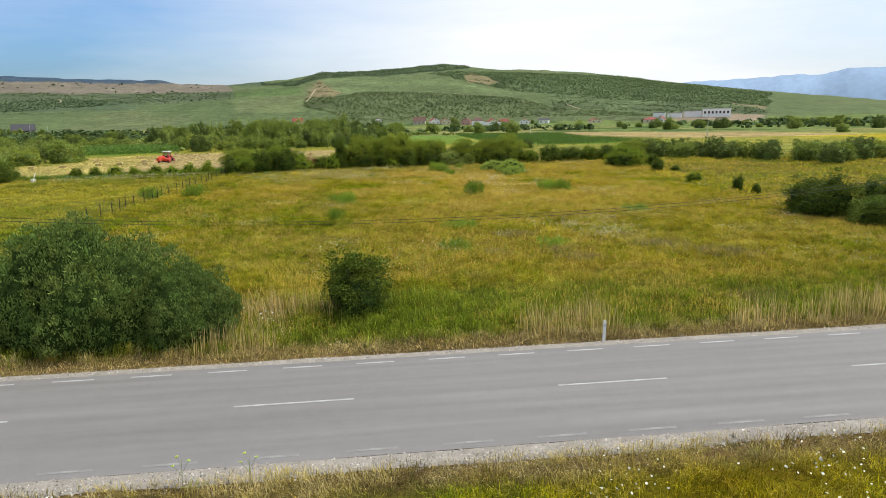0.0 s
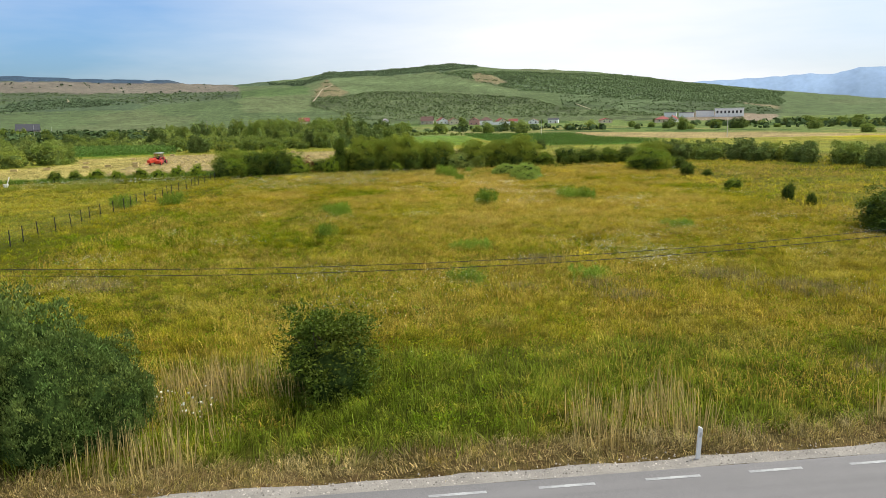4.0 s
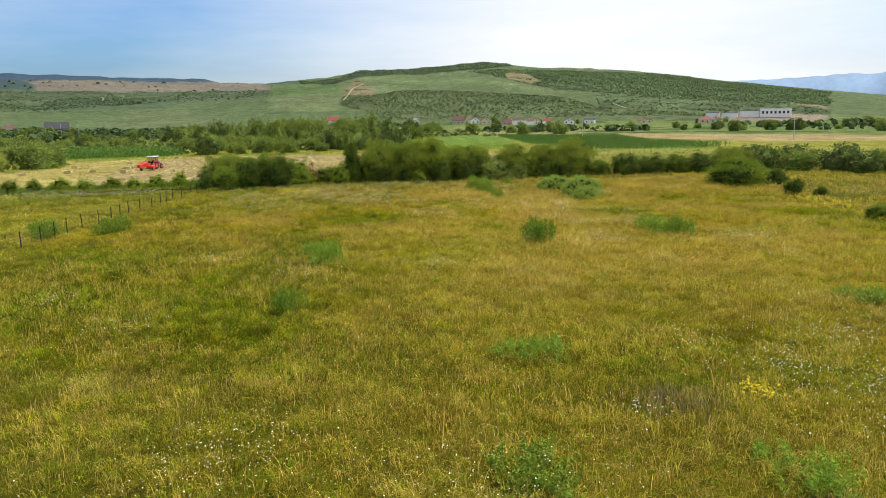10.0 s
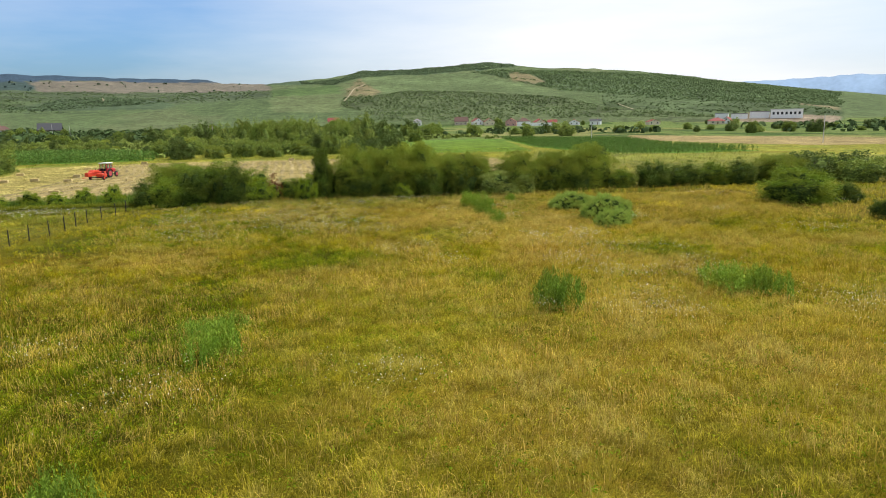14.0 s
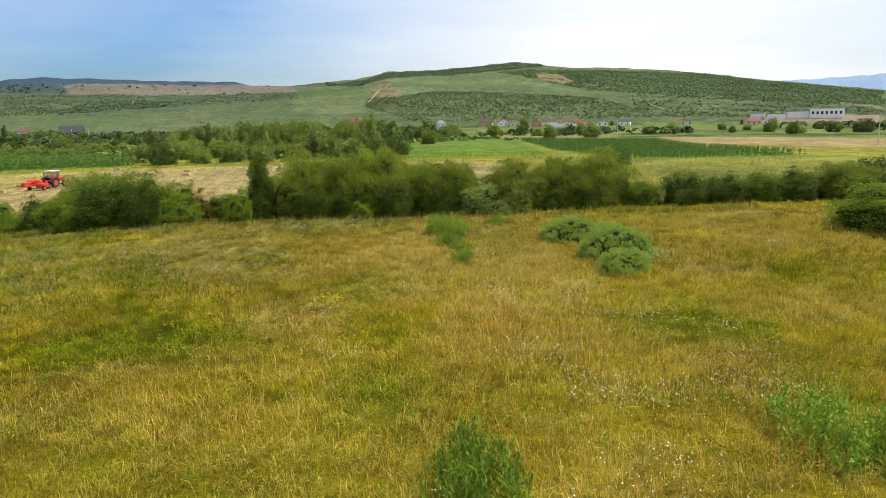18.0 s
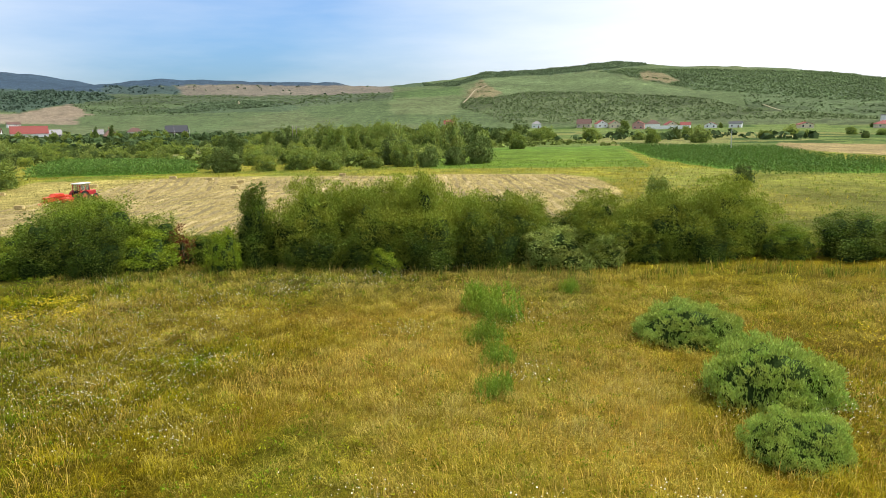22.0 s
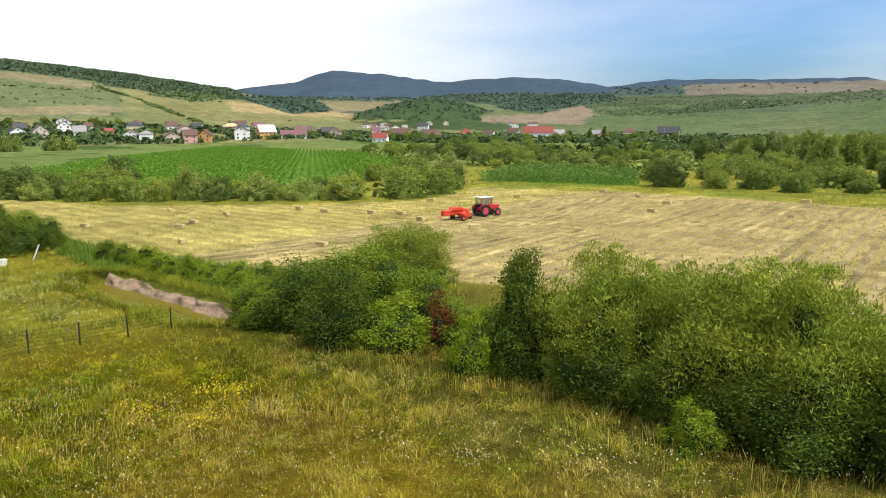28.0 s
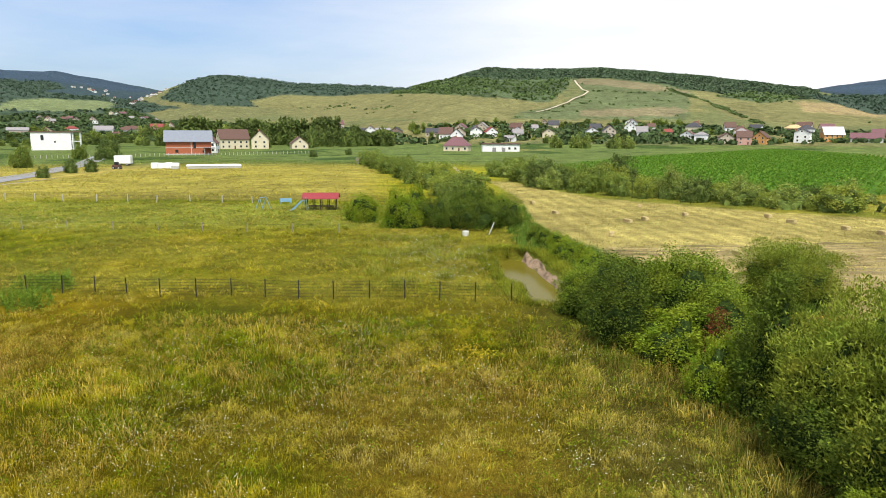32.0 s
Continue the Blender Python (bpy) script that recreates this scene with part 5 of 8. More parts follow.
# broad-leaved herbs between the grasses
x, y = scatter(24000, -27, 36, 5, 106, meadow_ok)
c = cover(x, y)
ok = grng.random(len(x)) < np.clip(1.25 - (c[:, 0] / c[:, 1] - 0.7) * 1.5 + 0.9 * fractal(x, y, 3, 35), 0.12, 1)
x, y = x[ok], y[ok]
n, k = len(x), 10
d = unit(grng.normal(size=(n * k, 3)) * np.array((1, 1, 0.5)) + np.array((0, 0, 0.55)))
hz = np.repeat(0.26 + 0.16 * fractal(x, y, 2.5, 36), k) * grng.uniform(0.4, 1.25, n * k)
pos = np.column_stack([np.repeat(x, k), np.repeat(y, k), np.repeat(land(x, y), k) + hz]) + grng.normal(0, 0.13, (n * k, 3)) * np.array((1, 1, 0.1))
c = np.repeat(np.where(grng.random((n, 1)) > 0.3, np.array((0.155, 0.235, 0.010)), np.array((0.29, 0.31, 0.015))) * grng.uniform(0.6, 1.3, (n, 1)), k, 0)
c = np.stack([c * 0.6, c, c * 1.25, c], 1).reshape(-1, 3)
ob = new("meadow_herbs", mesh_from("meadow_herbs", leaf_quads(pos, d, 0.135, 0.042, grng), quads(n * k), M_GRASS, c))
tagged(ob, "low broad-leaved green herbs among the grass", "herbs", kind="stuff")
# grey-violet weeds gone to seed
weeds = ((17.9, 21.1, 2.4), (19.9, 20.0, 2.0), (16.3, 24.0, 1.8), (9.4, 23.0, 1.4), (7.4, 29.6, 1.7), (-18, 25.6, 1.8), (-20, 26.8, 1.6), (15.8, 9.2, 1.6), (9.8, 20.2, 1.5), (4.8, 22.5, 1.0))
x = np.concatenate([a + grng.normal(0, 0.5, int(90 * r)) * r for a, b, r in weeds])
y = np.concatenate([b + grng.normal(0, 0.35, int(90 * r)) * r for a, b, r in weeds])
c = np.tile(np.array((0.30, 0.25, 0.11)), (len(x), 1)) * grng.uniform(0.6, 1.2, (len(x), 1))
blades("grey_weeds", x, y, 5, np.full(len(x), 0.46), np.full(len(x), 0.026), c * 0.8, c * 1.4, 16, 0.4, 0.2, label="grey-violet weeds gone to seed in the meadow")

# lush tall herbs behind the road and the pale straw stalks
x, y = scatter(4200, -26, 34, 3, 15, lambda x, y: (road_uv(x, y)[1] > 5.6) & (road_uv(x, y)[1] < 14) & (fractal(x, y, 4.5, 33) > -0.1))
c = np.tile(np.array((0.165, 0.20, 0.022)), (len(x), 1)) * grng.uniform(0.7, 1.3, (len(x), 1))
blades("tall_verge_herbs", x, y, 8, 0.6 + 0.25 * fractal(x, y, 3, 12), np.full(len(x), 0.04), c * 0.8, c * 1.8, 6, 0.55, 0.2, label="tall lush green weeds behind the road verge")
x, y = scatter(5200, -24, 36, 3.5, 14, lambda x, y: (road_uv(x, y)[1] > 5.2) & (road_uv(x, y)[1] < 12.5) & (x > -9.5) & (fractal(x, y, 5, 63) + 0.12 * (x > 2) > 0.27))
c = np.tile(np.array((0.62, 0.47, 0.19)), (len(x), 1)) * grng.uniform(0.8, 1.2, (len(x), 1))
blades("dry_grass_stalks", x, y, 6, np.full(len(x), 1.15), np.full(len(x), 0.03), c * 0.7, c * 1.15, 7, 0.16, 0.2, label="tall bleached straw-coloured grass stalks")
x, y = scatter(9000, -30, 36, 2, 7, lambda x, y: (road_uv(x, y)[1] > 4.6) & (road_uv(x, y)[1] < 5.9))
c = np.tile(np.array((0.62, 0.47, 0.2)), (len(x), 1)) * grng.uniform(0.7, 1.2, (len(x), 1))
blades("mown_verge_straw", x, y, 5, np.full(len(x), 0.16), np.full(len(x), 0.03), c * 0.8, c, 8, 1.0, 0.15, label="mown dry straw along the road edge")
# thin pale seed heads standing over the dry parts of the meadow
x, y = scatter(84000, -26, 40, 6, 107, lambda x, y: meadow_ok(x, y) & (fractal(x, y, 9, 87) + 0.4 * fractal(x, y, 1.8, 88) > 0.0))
c = np.where((grng.random((len(x), 1)) > 0.3), np.array((0.60, 0.44, 0.085)), np.array((0.54, 0.33, 0.06))) * grng.uniform(0.75, 1.2, (len(x), 1))
tussocks("grass_seed_heads", x, y, 3, np.full(len(x), 0.60), 0.011, c * 0.6, c * 1.4, 13, "thin pale seed heads over the meadow grass", 0.8, 0.14)
# pale dry clumps in the meadow
x, y = scatter(42000, -24, 60, 24, 108, lambda x, y: meadow_ok(x, y) & (fractal(x, y, 8, 83) + 0.5 * fractal(x, y, 1.6, 84) + 0.12 * (x > -6) * (y > 42) > 0.24))
c = np.tile(np.array((0.58, 0.41, 0.10)), (len(x), 1)) * grng.uniform(0.75, 1.2, (len(x), 1))
tussocks("dry_grass_stalks", x, y, 6, np.full(len(x), 0.55), 0.011, c * 0.55, c * 1.2, 9, "patches of dry golden grass in the meadow", 0.75, 0.16)
# rank green grass at the foot of the hedgerow
x, y = scatter(4000, -34, 34, 100, 116, lambda x, y: np.abs(y - (107.6 + 0.14 * x + 0.9 * np.sin(x * 0.4))) < 1.6)
c = np.where(grng.random((len(x), 1)) > 0.5, np.array((0.15, 0.20, 0.025)), np.array((0.36, 0.28, 0.06))) * grng.uniform(0.7, 1.25, (len(x), 1))
blades("hedge_foot_grass", x, y, 6, np.full(len(x), 0.75), np.full(len(x), 0.035), c * 0.8, c * 1.4, 10, 0.35, 0.15, label="rank green grass at the foot of the hedgerow")
# grass hanging over the pond's edge
x, y = scatter(26000, -56, -28, 95, 108, lambda x, y: (np.abs(pond_distance(x, y)[0] - 2.6) < 0.95) & ~((y > 101.2 + 0.16 * (x + 42)) & (pond_distance(x, y)[0] < 2.15)))
c = np.tile(np.array((0.19, 0.21, 0.02)), (len(x), 1)) * grng.uniform(0.6, 1.3, (len(x), 1))
north = (y > 101.2 + 0.16 * (x + 42)) & (pond_distance(x, y)[0] < 3.6)
blades("pond_edge_grass", x, y, 5, np.full(len(x), 0.5), np.full(len(x), 0.03), c * 0.6, c * 1.8, 17, 0.7, 0.15, z=np.where(north, 0.02, land(x, y)), label="rough grass and weeds along the pond's edge")
# tall pale weeds with white umbels beside the pond
WEED_PATCH = [(-60, 86), (-58, 94), (-51, 97.5), (-44, 97.5), (-34, 97.8), (-33, 91), (-42, 86)]
x, y = scatter(9000, -64, -30, 82, 101, lambda x, y: inside(x + 2.5 * noise2(x, y, 3, 39), y + 2.0 * noise2(x, y, 2.5, 40), WEED_PATCH) & (pond_distance(x, y)[0] > 2.6) & (fractal(x, y, 2.6, 37) > 0.0))
c = np.where(grng.random((len(x), 1)) > 0.4, np.array((0.22, 0.27, 0.025)), np.array((0.36, 0.32, 0.06))) * grng.uniform(0.7, 1.2, (len(x), 1))
tussocks("umbel_weeds", x, y, 9, np.full(len(x), 0.75) * (1 + 0.3 * fractal(x, y, 2, 38)), 0.018, c * 0.6, c * 1.4, 28, "tall pale green weeds beside the pond", 0.6, 0.16)
# green bank plants between ditch and hay field
x, y = scatter(9000, -92, -30, 98, 122, lambda x, y: (pond_distance(x, y)[0] > 2.0) & ~inside(x, y, HAY) & (y > 97.5 + (x + 92) * 0.06 + 4.0 - 3.2 * (x < -52)) & (y < 124 + x * 0.12))
c = np.tile(np.array((0.13, 0.21, 0.03)), (len(x), 1)) * grng.uniform(0.7, 1.25, (len(x), 1))
north = (y > 101.2 + 0.16 * (x + 42)) & (pond_distance(x, y)[0] < 3.6)
blades("bank_weeds", x, y, 8, np.full(len(x), 0.8), np.full(len(x), 0.05), c * 0.8, c * 1.4, 11, 0.35, 0.2, z=np.where(north, 0.02, land(x, y)), label="lush green weeds along the ditch bank")


def flowers(name, spots, n, rgb, size, height, seed, label):
    """Small flower heads round a few centres (x, y, radius), one object."""
    rng = np.random.default_rng(seed)
    w = np.array([s[2] ** 1.3 for s in spots])
    pick = rng.choice(len(spots), n, p=w / w.sum())
    sp = np.array(spots)[pick]
    x, y = sp[:, 0] + rng.normal(0, 0.5, n) * sp[:, 2], sp[:, 1] + rng.normal(0, 0.5, n) * sp[:, 2]
    ok = meadow_ok(x, y)
    x, y = x[ok], y[ok]
    n = len(x)
    ctr = np.column_stack([x, y, land(x, y) + height * rng.uniform(0.7, 1.25, n)])
    r = size * rng.uniform(0.6, 1.3, n)
    nr = unit(np.array((0, -0.35, 0.8)) + rng.normal(0, 0.35, (n, 3)))
    e1 = unit(np.cross(nr, rng.normal(size=(n, 3))))
    e2 = np.cross(nr, e1)
    v = np.stack([ctr + (e1 * math.cos(a) + e2 * math.sin(a)) * r[:, None] for a in (0, 1.257, 2.513, 3.77, 5.027)], 1).reshape(-1, 3)
    tint = np.repeat(np.tile(np.array(rgb), (n, 1)) * rng.uniform(0.8, 1.1, (n, 1)), 5, 0)
    ob = new(name, mesh_from(name, v, np.arange(n * 5, dtype=np.int32).reshape(n, 5), M_GRASS, tint))
    return tagged(ob, label, "flowers", kind="stuff")


frng = np.random.default_rng(9)
daisies = [(frng.uniform(-24, 45), frng.uniform(14, 106), frng.uniform(0.8, 3.5)) for _ in range(60)]
daisies += [(-22, 86, 5), (-14, 93, 5), (-10, 90, 5), (-26, 96, 4), (-17, 80, 5), (13.7, 35.3, 2), (13.5, 27.5, 3), (-5.4, 26.3, 2.5), (12.5, 57.1, 1.5), (21.7, 57.7, 4), (9.5, 34.5, 2), (12.3, 65.4, 2), (12.5, 73, 2.5), (12, 79.3, 2), (8.8, 69, 2), (-7.2, 88, 3.5), (-6, 83, 3.5), (-8.4, 102.5, 2), (-3.2, 104.6, 3), (-19.6, 101.4, 2), (0.3, 109, 1.5), (-19.4, 82.5, 4), (-8.7, 84.4, 4), (13, 31, 4), (15, 29, 3), (10.5, 66, 1.6), (10, 70, 2.5), (11, 58, 1.6), (9.5, 75, 3), (12, 61, 1.2), (-8, 96, 3), (-13, 98, 3), (-6, 103, 2), (-20, 93, 5), (-14, 90, 5), (-4, 18, 4), (1, 24, 4), (20, 38, 6)]
flowers("white_meadow_flowers", daisies, 16000, (0.80, 0.76, 0.56), 0.02, 0.52, 21, "small white daisies scattered in the meadow grass")
flowers("white_meadow_flowers", [(7.9, 78.9, 1.3), (8.6, 77.6, 1.0), (11.3, 77.0, 1.3), (12.5, 78.5, 1.4), (12.0, 80.2, 0.9), (7.3, 88.8, 1.2), (11.9, 31.5, 1.6), (13.5, 26.5, 1.8), (5.7, 28.0, 1.2), (15.9, 34.5, 1.8), (-7.8, 100.5, 1.2), (-10.5, 99.0, 1.0), (14.8, 29.5, 1.4)], 900, (0.82, 0.80, 0.64), 0.022, 0.55, 27, "clusters of white daisies in the meadow grass")
flowers("white_umbels", [(-44, 92, 5), (-40, 94.5, 4), (-49, 94, 6), (-54, 90, 5), (-36, 94, 3), (-62, 45, 7), (-66, 38, 6), (-60, 52, 4)], 2600, (0.72, 0.72, 0.56), 0.030, 0.85, 22, "white umbel flowers among tall weeds")
flowers("white_umbels", [(-7.2, 6.6, 0.7), (-8.4, 6.9, 0.6), (9, -8.6, 1.6), (-9, -8.6, 0.7), (4, -8.6, 1.0)], 150, (0.66, 0.66, 0.54), 0.032, 0.85, 23, "white umbel flowers by the roadside")
flowers("yellow_flowers", [(9.9, 29.6, 0.7), (-19.9, 96.4, 1.2), (-19.2, 93.1, 1.3), (-16.9, 94.8, 1.2), (-19, 97, 1), (23, 95, 2.5), (0, 77, 1)], 1500, (0.62, 0.48, 0.03), 0.035, 0.5, 24, "yellow flower patches in the meadow")

# loose stones on the gravel shoulders
srng = np.random.default_rng(81)
n = 9000
su, sv = srng.uniform(-24, 28, n), np.where(srng.random(n) < 0.75, srng.normal(-4.5, 0.32, n), srng.normal(4.25, 0.16, n))
sv = np.where(np.abs(sv) < 3.95, np.sign(sv) * (3.95 + srng.uniform(0, 0.3, n)), sv)
sp = np.array([road_xy(a, b) for a, b in zip(su, sv)])
sr = srng.uniform(0.012, 0.04, n)[:, None]
turn = srng.uniform(0, 6.28, n)
base = [np.column_stack([sp + sr * srng.uniform(0.7, 1.2, (n, 1)) * np.column_stack([np.cos(turn + a), np.sin(turn + a)]), np.full(n, -0.005)]) for a in (0, 1.57, 3.14, 4.71)]
sv3 = np.stack(base + [np.column_stack([sp, sr[:, 0] * srng.uniform(0.6, 1.1, n)])], 1).reshape(-1, 3)
o = np.arange(n)[:, None, None] * 5
sf = (o + np.array(((0, 1, 4), (1, 2, 4), (2, 3, 4), (3, 0, 4)))[None]).reshape(-1, 3)
tone = np.repeat(np.array((0.34, 0.31, 0.27)) * srng.uniform(0.45, 1.35, (n, 1)), 5, 0)
tagged(new("shoulder_stones", mesh_from("shoulder_stones", sv3, sf, M_STRAW, tone)), "loose grey stones on the gravel shoulder", "gravel", kind="stuff")
# two lone weeds at the road's near edge
for wx, wy in ((-6.9, -6.5), (-5.2, -6.5)):
    weed = thing("roadside_weed", pose(wx, wy, land_at(wx, wy)), "thin green weed with pale umbels at the road's edge", "weed", "weeds at the road's edge")
    for a, b, r in (((0, 0, -0.05), (0.03, 0.02, 0.75), 0.007), ((0.01, 0.01, 0.35), (0.2, 0.05, 0.7), 0.005), ((0.02, 0.0, 0.3), (-0.18, -0.04, 0.62), 0.005), ((0.02, 0.02, 0.5), (-0.1, 0.08, 0.8), 0.004)):
        part("stem", tube(bmesh.new(), a, b, r, r * 0.6, 5), weed, mat=M_LEAF_TUFT)
        if a[2] >= 0:
            umbel = bmesh.new()
            bmesh.ops.create_icosphere(umbel, subdivisions=2, radius=0.05, matrix=Matrix.Translation(b))
            for v in umbel.verts:      # a ragged flat-topped head
                v.co = Vector(b) + (v.co - Vector(b)) * srng.uniform(0.35, 1.2)
                v.co.z = b[2] + (v.co.z - b[2]) * 0.45
            part("umbel", umbel, weed, "pale green umbel", M_LEAF_CLUMP)

# ---- hay field ----


def windrows():
    """Long low swaths of cut hay, one object."""
    vs, fs, ts = [], [], []
    ax, px = np.array((-0.217, 0.976)), np.array((0.976, 0.217))      # the way the swaths run, and across
    s = np.arange(-22, 92, 0.55)
    for i in range(-44, 42):
        off = i * 1.65
        org = np.array((-20.0, 130.0)) + px * off
        bend = np.sin(s * 0.05 + i * 0.3) * 0.35 + noise2(s, s * 0 + i, 5, 12) * 0.3 - (0.0036 * (s - 20) ** 2 if i < -10 else 0)
        cx, cy = org[0] + ax[0] * s + px[0] * bend, org[1] + ax[1] * s + px[1] * bend
        ok = inside(cx, cy, HAY) & inside(cx + 1.5, cy + 2, HAY) & (cx > -64 - 0.2 * (cy - 150))
        h = np.clip(0.07 + 0.09 * noise2(cx, cy, 1.6, 13) + 0.05 * noise2(cx, cy, 0.6, 14), 0.0, 1)
        tone = 0.92 + 0.25 * noise2(cx, cy, 2.5, 18) + 0.14 * noise2(cx, cy, 0.7, 19)
        dark = smooth(0.0, 0.5, noise2(cx, cy, 3.5, 20))[:, None]
        tint = (np.array((0.37, 0.29, 0.135)) * (1 - dark) + np.array((0.27, 0.215, 0.105)) * dark) * tone[:, None]
        z0 = land(cx, cy)
        start = len(vs)
        for q, k in ((-0.42, -0.15), (-0.16, 1.0), (0.12, 0.85), (0.4, -0.15)):
            w = 1 + 0.4 * noise2(cx + q * 5, cy, 0.9, 17)
            hz = np.where(k > 0, h * k * (1 + 0.4 * noise2(cx + q * 7, cy, 0.55, 21)), -0.02)
            vs += list(zip(cx + px[0] * q * w, cy + px[1] * q * w, z0 + hz))
            ts += list(map(tuple, tint))
        n = len(s)
        for r in range(3):
            a, b = start + r * n, start + (r + 1) * n
            fs += [(a + j, a + j + 1, b + j + 1, b + j) for j in range(n - 1) if ok[j] and ok[j + 1] and h[j] + h[j + 1] > 0.03]
    used = sorted({v for f in fs for v in f})
    remap = {v: k for k, v in enumerate(used)}
    ob = new("hay_swaths", mesh_from("hay_swaths", [vs[v] for v in used], [tuple(remap[v] for v in f) for f in fs], M_STRAW, [ts[v] for v in used], smooth=True))
    return tagged(ob, "rows of cut hay drying on the mown field", "hay", kind="stuff")


windrows()
x, y = scatter(110000, -150, 16, 98, 197, lambda x, y: inside(x, y, HAY))
c = np.tile(np.array((0.42, 0.33, 0.15)), (len(x), 1)) * (1 + 0.3 * fractal(x, y, 4, 44) + 0.25 * fractal(x, y, 0.9, 45, 2))[:, None] * grng.uniform(0.7, 1.25, (len(x), 1))
c = np.where((fractal(x, y, 7, 46) > 0.3)[:, None], c * np.array((0.75, 0.86, 0.72)), c)
c = np.where((x < -62 - 0.2 * (y - 150))[:, None], c * np.array((0.68, 0.75, 0.5)), c)
blades("hay_stubble", x, y, 3, np.full(len(x), 0.26), np.full(len(x), 0.035), c * 0.8, c * 1.15, 12, 1.3, 0.3, mat=M_STRAW, label="pale stubble and loose straw on the mown field")
# loose hay lying on the swaths
i, t = grng.integers(-44, 42, 16000), grng.uniform(-22, 92, 16000)
x, y = -20 + 0.976 * (i * 1.65 + grng.normal(0, 0.22, 16000)) - 0.217 * t, 130 + 0.217 * i * 1.65 + 0.976 * t
ok = inside(x, y, HAY) & (x > -66 - 0.2 * (y - 150)) & (fractal(x, y, 2.2, 48, 2) > -0.25)
x, y = x[ok], y[ok]
c = np.where(grng.random((len(x), 1)) > 0.3, np.array((0.50, 0.40, 0.20)), np.array((0.32, 0.26, 0.15))) * grng.uniform(0.7, 1.25, (len(x), 1))
tussocks("loose_hay", x, y, 6, np.full(len(x), 0.24), 0.03, c * 0.6, c * 1.1, 27, "loose tangled hay on the drying swaths", 1.6, 0.2, M_STRAW)


def hay_bale():
    ob = thing("hay_bale", Matrix.Identity(4), "rectangular bale of pale hay lying on the stubble", "hay bale", "hay bales on the field")
    bm = one_box((-0.55, -0.24, 0), (0.55, 0.24, 0.42), 0.04)
    bmesh.ops.subdivide_edges(bm, edges=bm.edges[:], cuts=2)
    for v in bm.verts:
        v.co += Vector((noise.noise(v.co * 6), noise.noise(v.co * 6 + Vector((9, 0, 0))), noise.noise(v.co * 7) * 0.6)) * 0.045
    part("bale_body", bm, ob, mat=M_HAYBALE)
    for xx in (-0.25, 0.25):
        t = bmesh.new()
        for lo, hi in (((xx - .012, -.262, 0.02), (xx + .012, -.25, .43)), ((xx - .012, .25, .02), (xx + .012, .262, .43)), ((xx - .012, -.262, .43), (xx + .012, .262, .442))):
            box(t, lo, hi)
        part("twine", t, ob, "orange-brown baling twine", M_TWINE)
    return ob


M_HAYBALE = plain("baled_hay", (0.50, 0.40, 0.19), 0.95, scale=4, vary=0.25, bump=1.0, fine=45)
M_TWINE = plain("twine", (0.35, 0.2, 0.08), 0.9)
bale = None
brng = random.Random(8)
for x, y, turn in ((-98.5, 104.8, 10), (-84.2, 107.0, 20), (-94.2, 120.8, -15), (-75.2, 115.2, 35), (-78, 118, 15), (-83.5, 124.7, 0), (-83, 135.6, 10), (-76.5, 136, 25), (-63.2, 111.1, -10), (-51.6, 120.7, 15), (-70.2, 139.6, 5),
                   (-77.6, 156.2, 20), (-68.2, 188.2, 10), (-35.5, 193.5, 5), (-66.5, 141.8, 8), (-64, 150.5, 0), (-72, 170, 30), (-58, 184, -20), (-49, 178, 15), (-60, 140.0, 0), (-50, 140, 60), (-45, 168, 0)):
    m = pose(x, y, land_at(x, y), 0, 0, turn) @ Matrix.Scale(1.15, 4)
    if bale is None:
        bale = hay_bale()
        bale.matrix_world = m
        bale.scale = (1.15, 1.15, 1.15)
    else:
        copy_thing(bale, pose(x, y, land_at(x, y), 0, 0, turn))

# ---- corn ----


def corn(poly, row, step, height, turn, seed, label, leafw=0.11, mat=None):
    """Rows of corn plants, one object: each has a stalk of crossed leaves."""
    rng = np.random.default_rng(seed)
    xs, ys = [p[0] for p in poly], [p[1] for p in poly]
    cx, cy, R = sum(xs) / len(xs), sum(ys) / len(ys), max(max(xs) - min(xs), max(ys) - min(ys))
    a, b = np.meshgrid(np.arange(-R, R, row), np.arange(-R, R, step))
    a, b = a.ravel() + rng.normal(0, 0.06, a.size), b.ravel() + rng.normal(0, step * 0.2, b.size)
    c, s = math.cos(radians(turn)), math.sin(radians(turn))
    x, y = cx + a * c - b * s, cy + a * s + b * c
    ok = inside(x, y, poly)
    x, y = x[ok], y[ok]
    n, k = len(x), 7
    h = height * rng.uniform(0.82, 1.1, n) * (1 + 0.1 * fractal(x, y, 12, 5))
    base = np.column_stack([x, y, land(x, y)])
    lv = np.tile((np.arange(k) + 0.6) / k, n)
    own = np.repeat(np.arange(n), k)
    st = base[own] + np.column_stack([np.zeros(n * k), np.zeros(n * k), lv * h[own] * 0.85])
    ang2 = rng.uniform(0, 6.28, n * k)
    up = 0.35 + 0.6 * lv
    al = unit(np.column_stack([np.cos(ang2), np.sin(ang2), up]))
    v = leaf_quads(st, al, 0.75 * height / 2.0, leafw * height / 2 * (row / 0.9), rng)
    stem = np.stack([base + (-.03, 0, 0), base + (.03, 0, 0), base + np.column_stack([np.full(n, .02), np.zeros(n), h]), base + np.column_stack([np.full(n, -.02), np.zeros(n), h])], 1).reshape(-1, 3)
    ob = new("corn_field", mesh_from("corn_field", np.vstack([v, stem]), quads(n * k + n), mat or M_CORN))
    return tagged(ob, label, "corn field", kind="stuff")


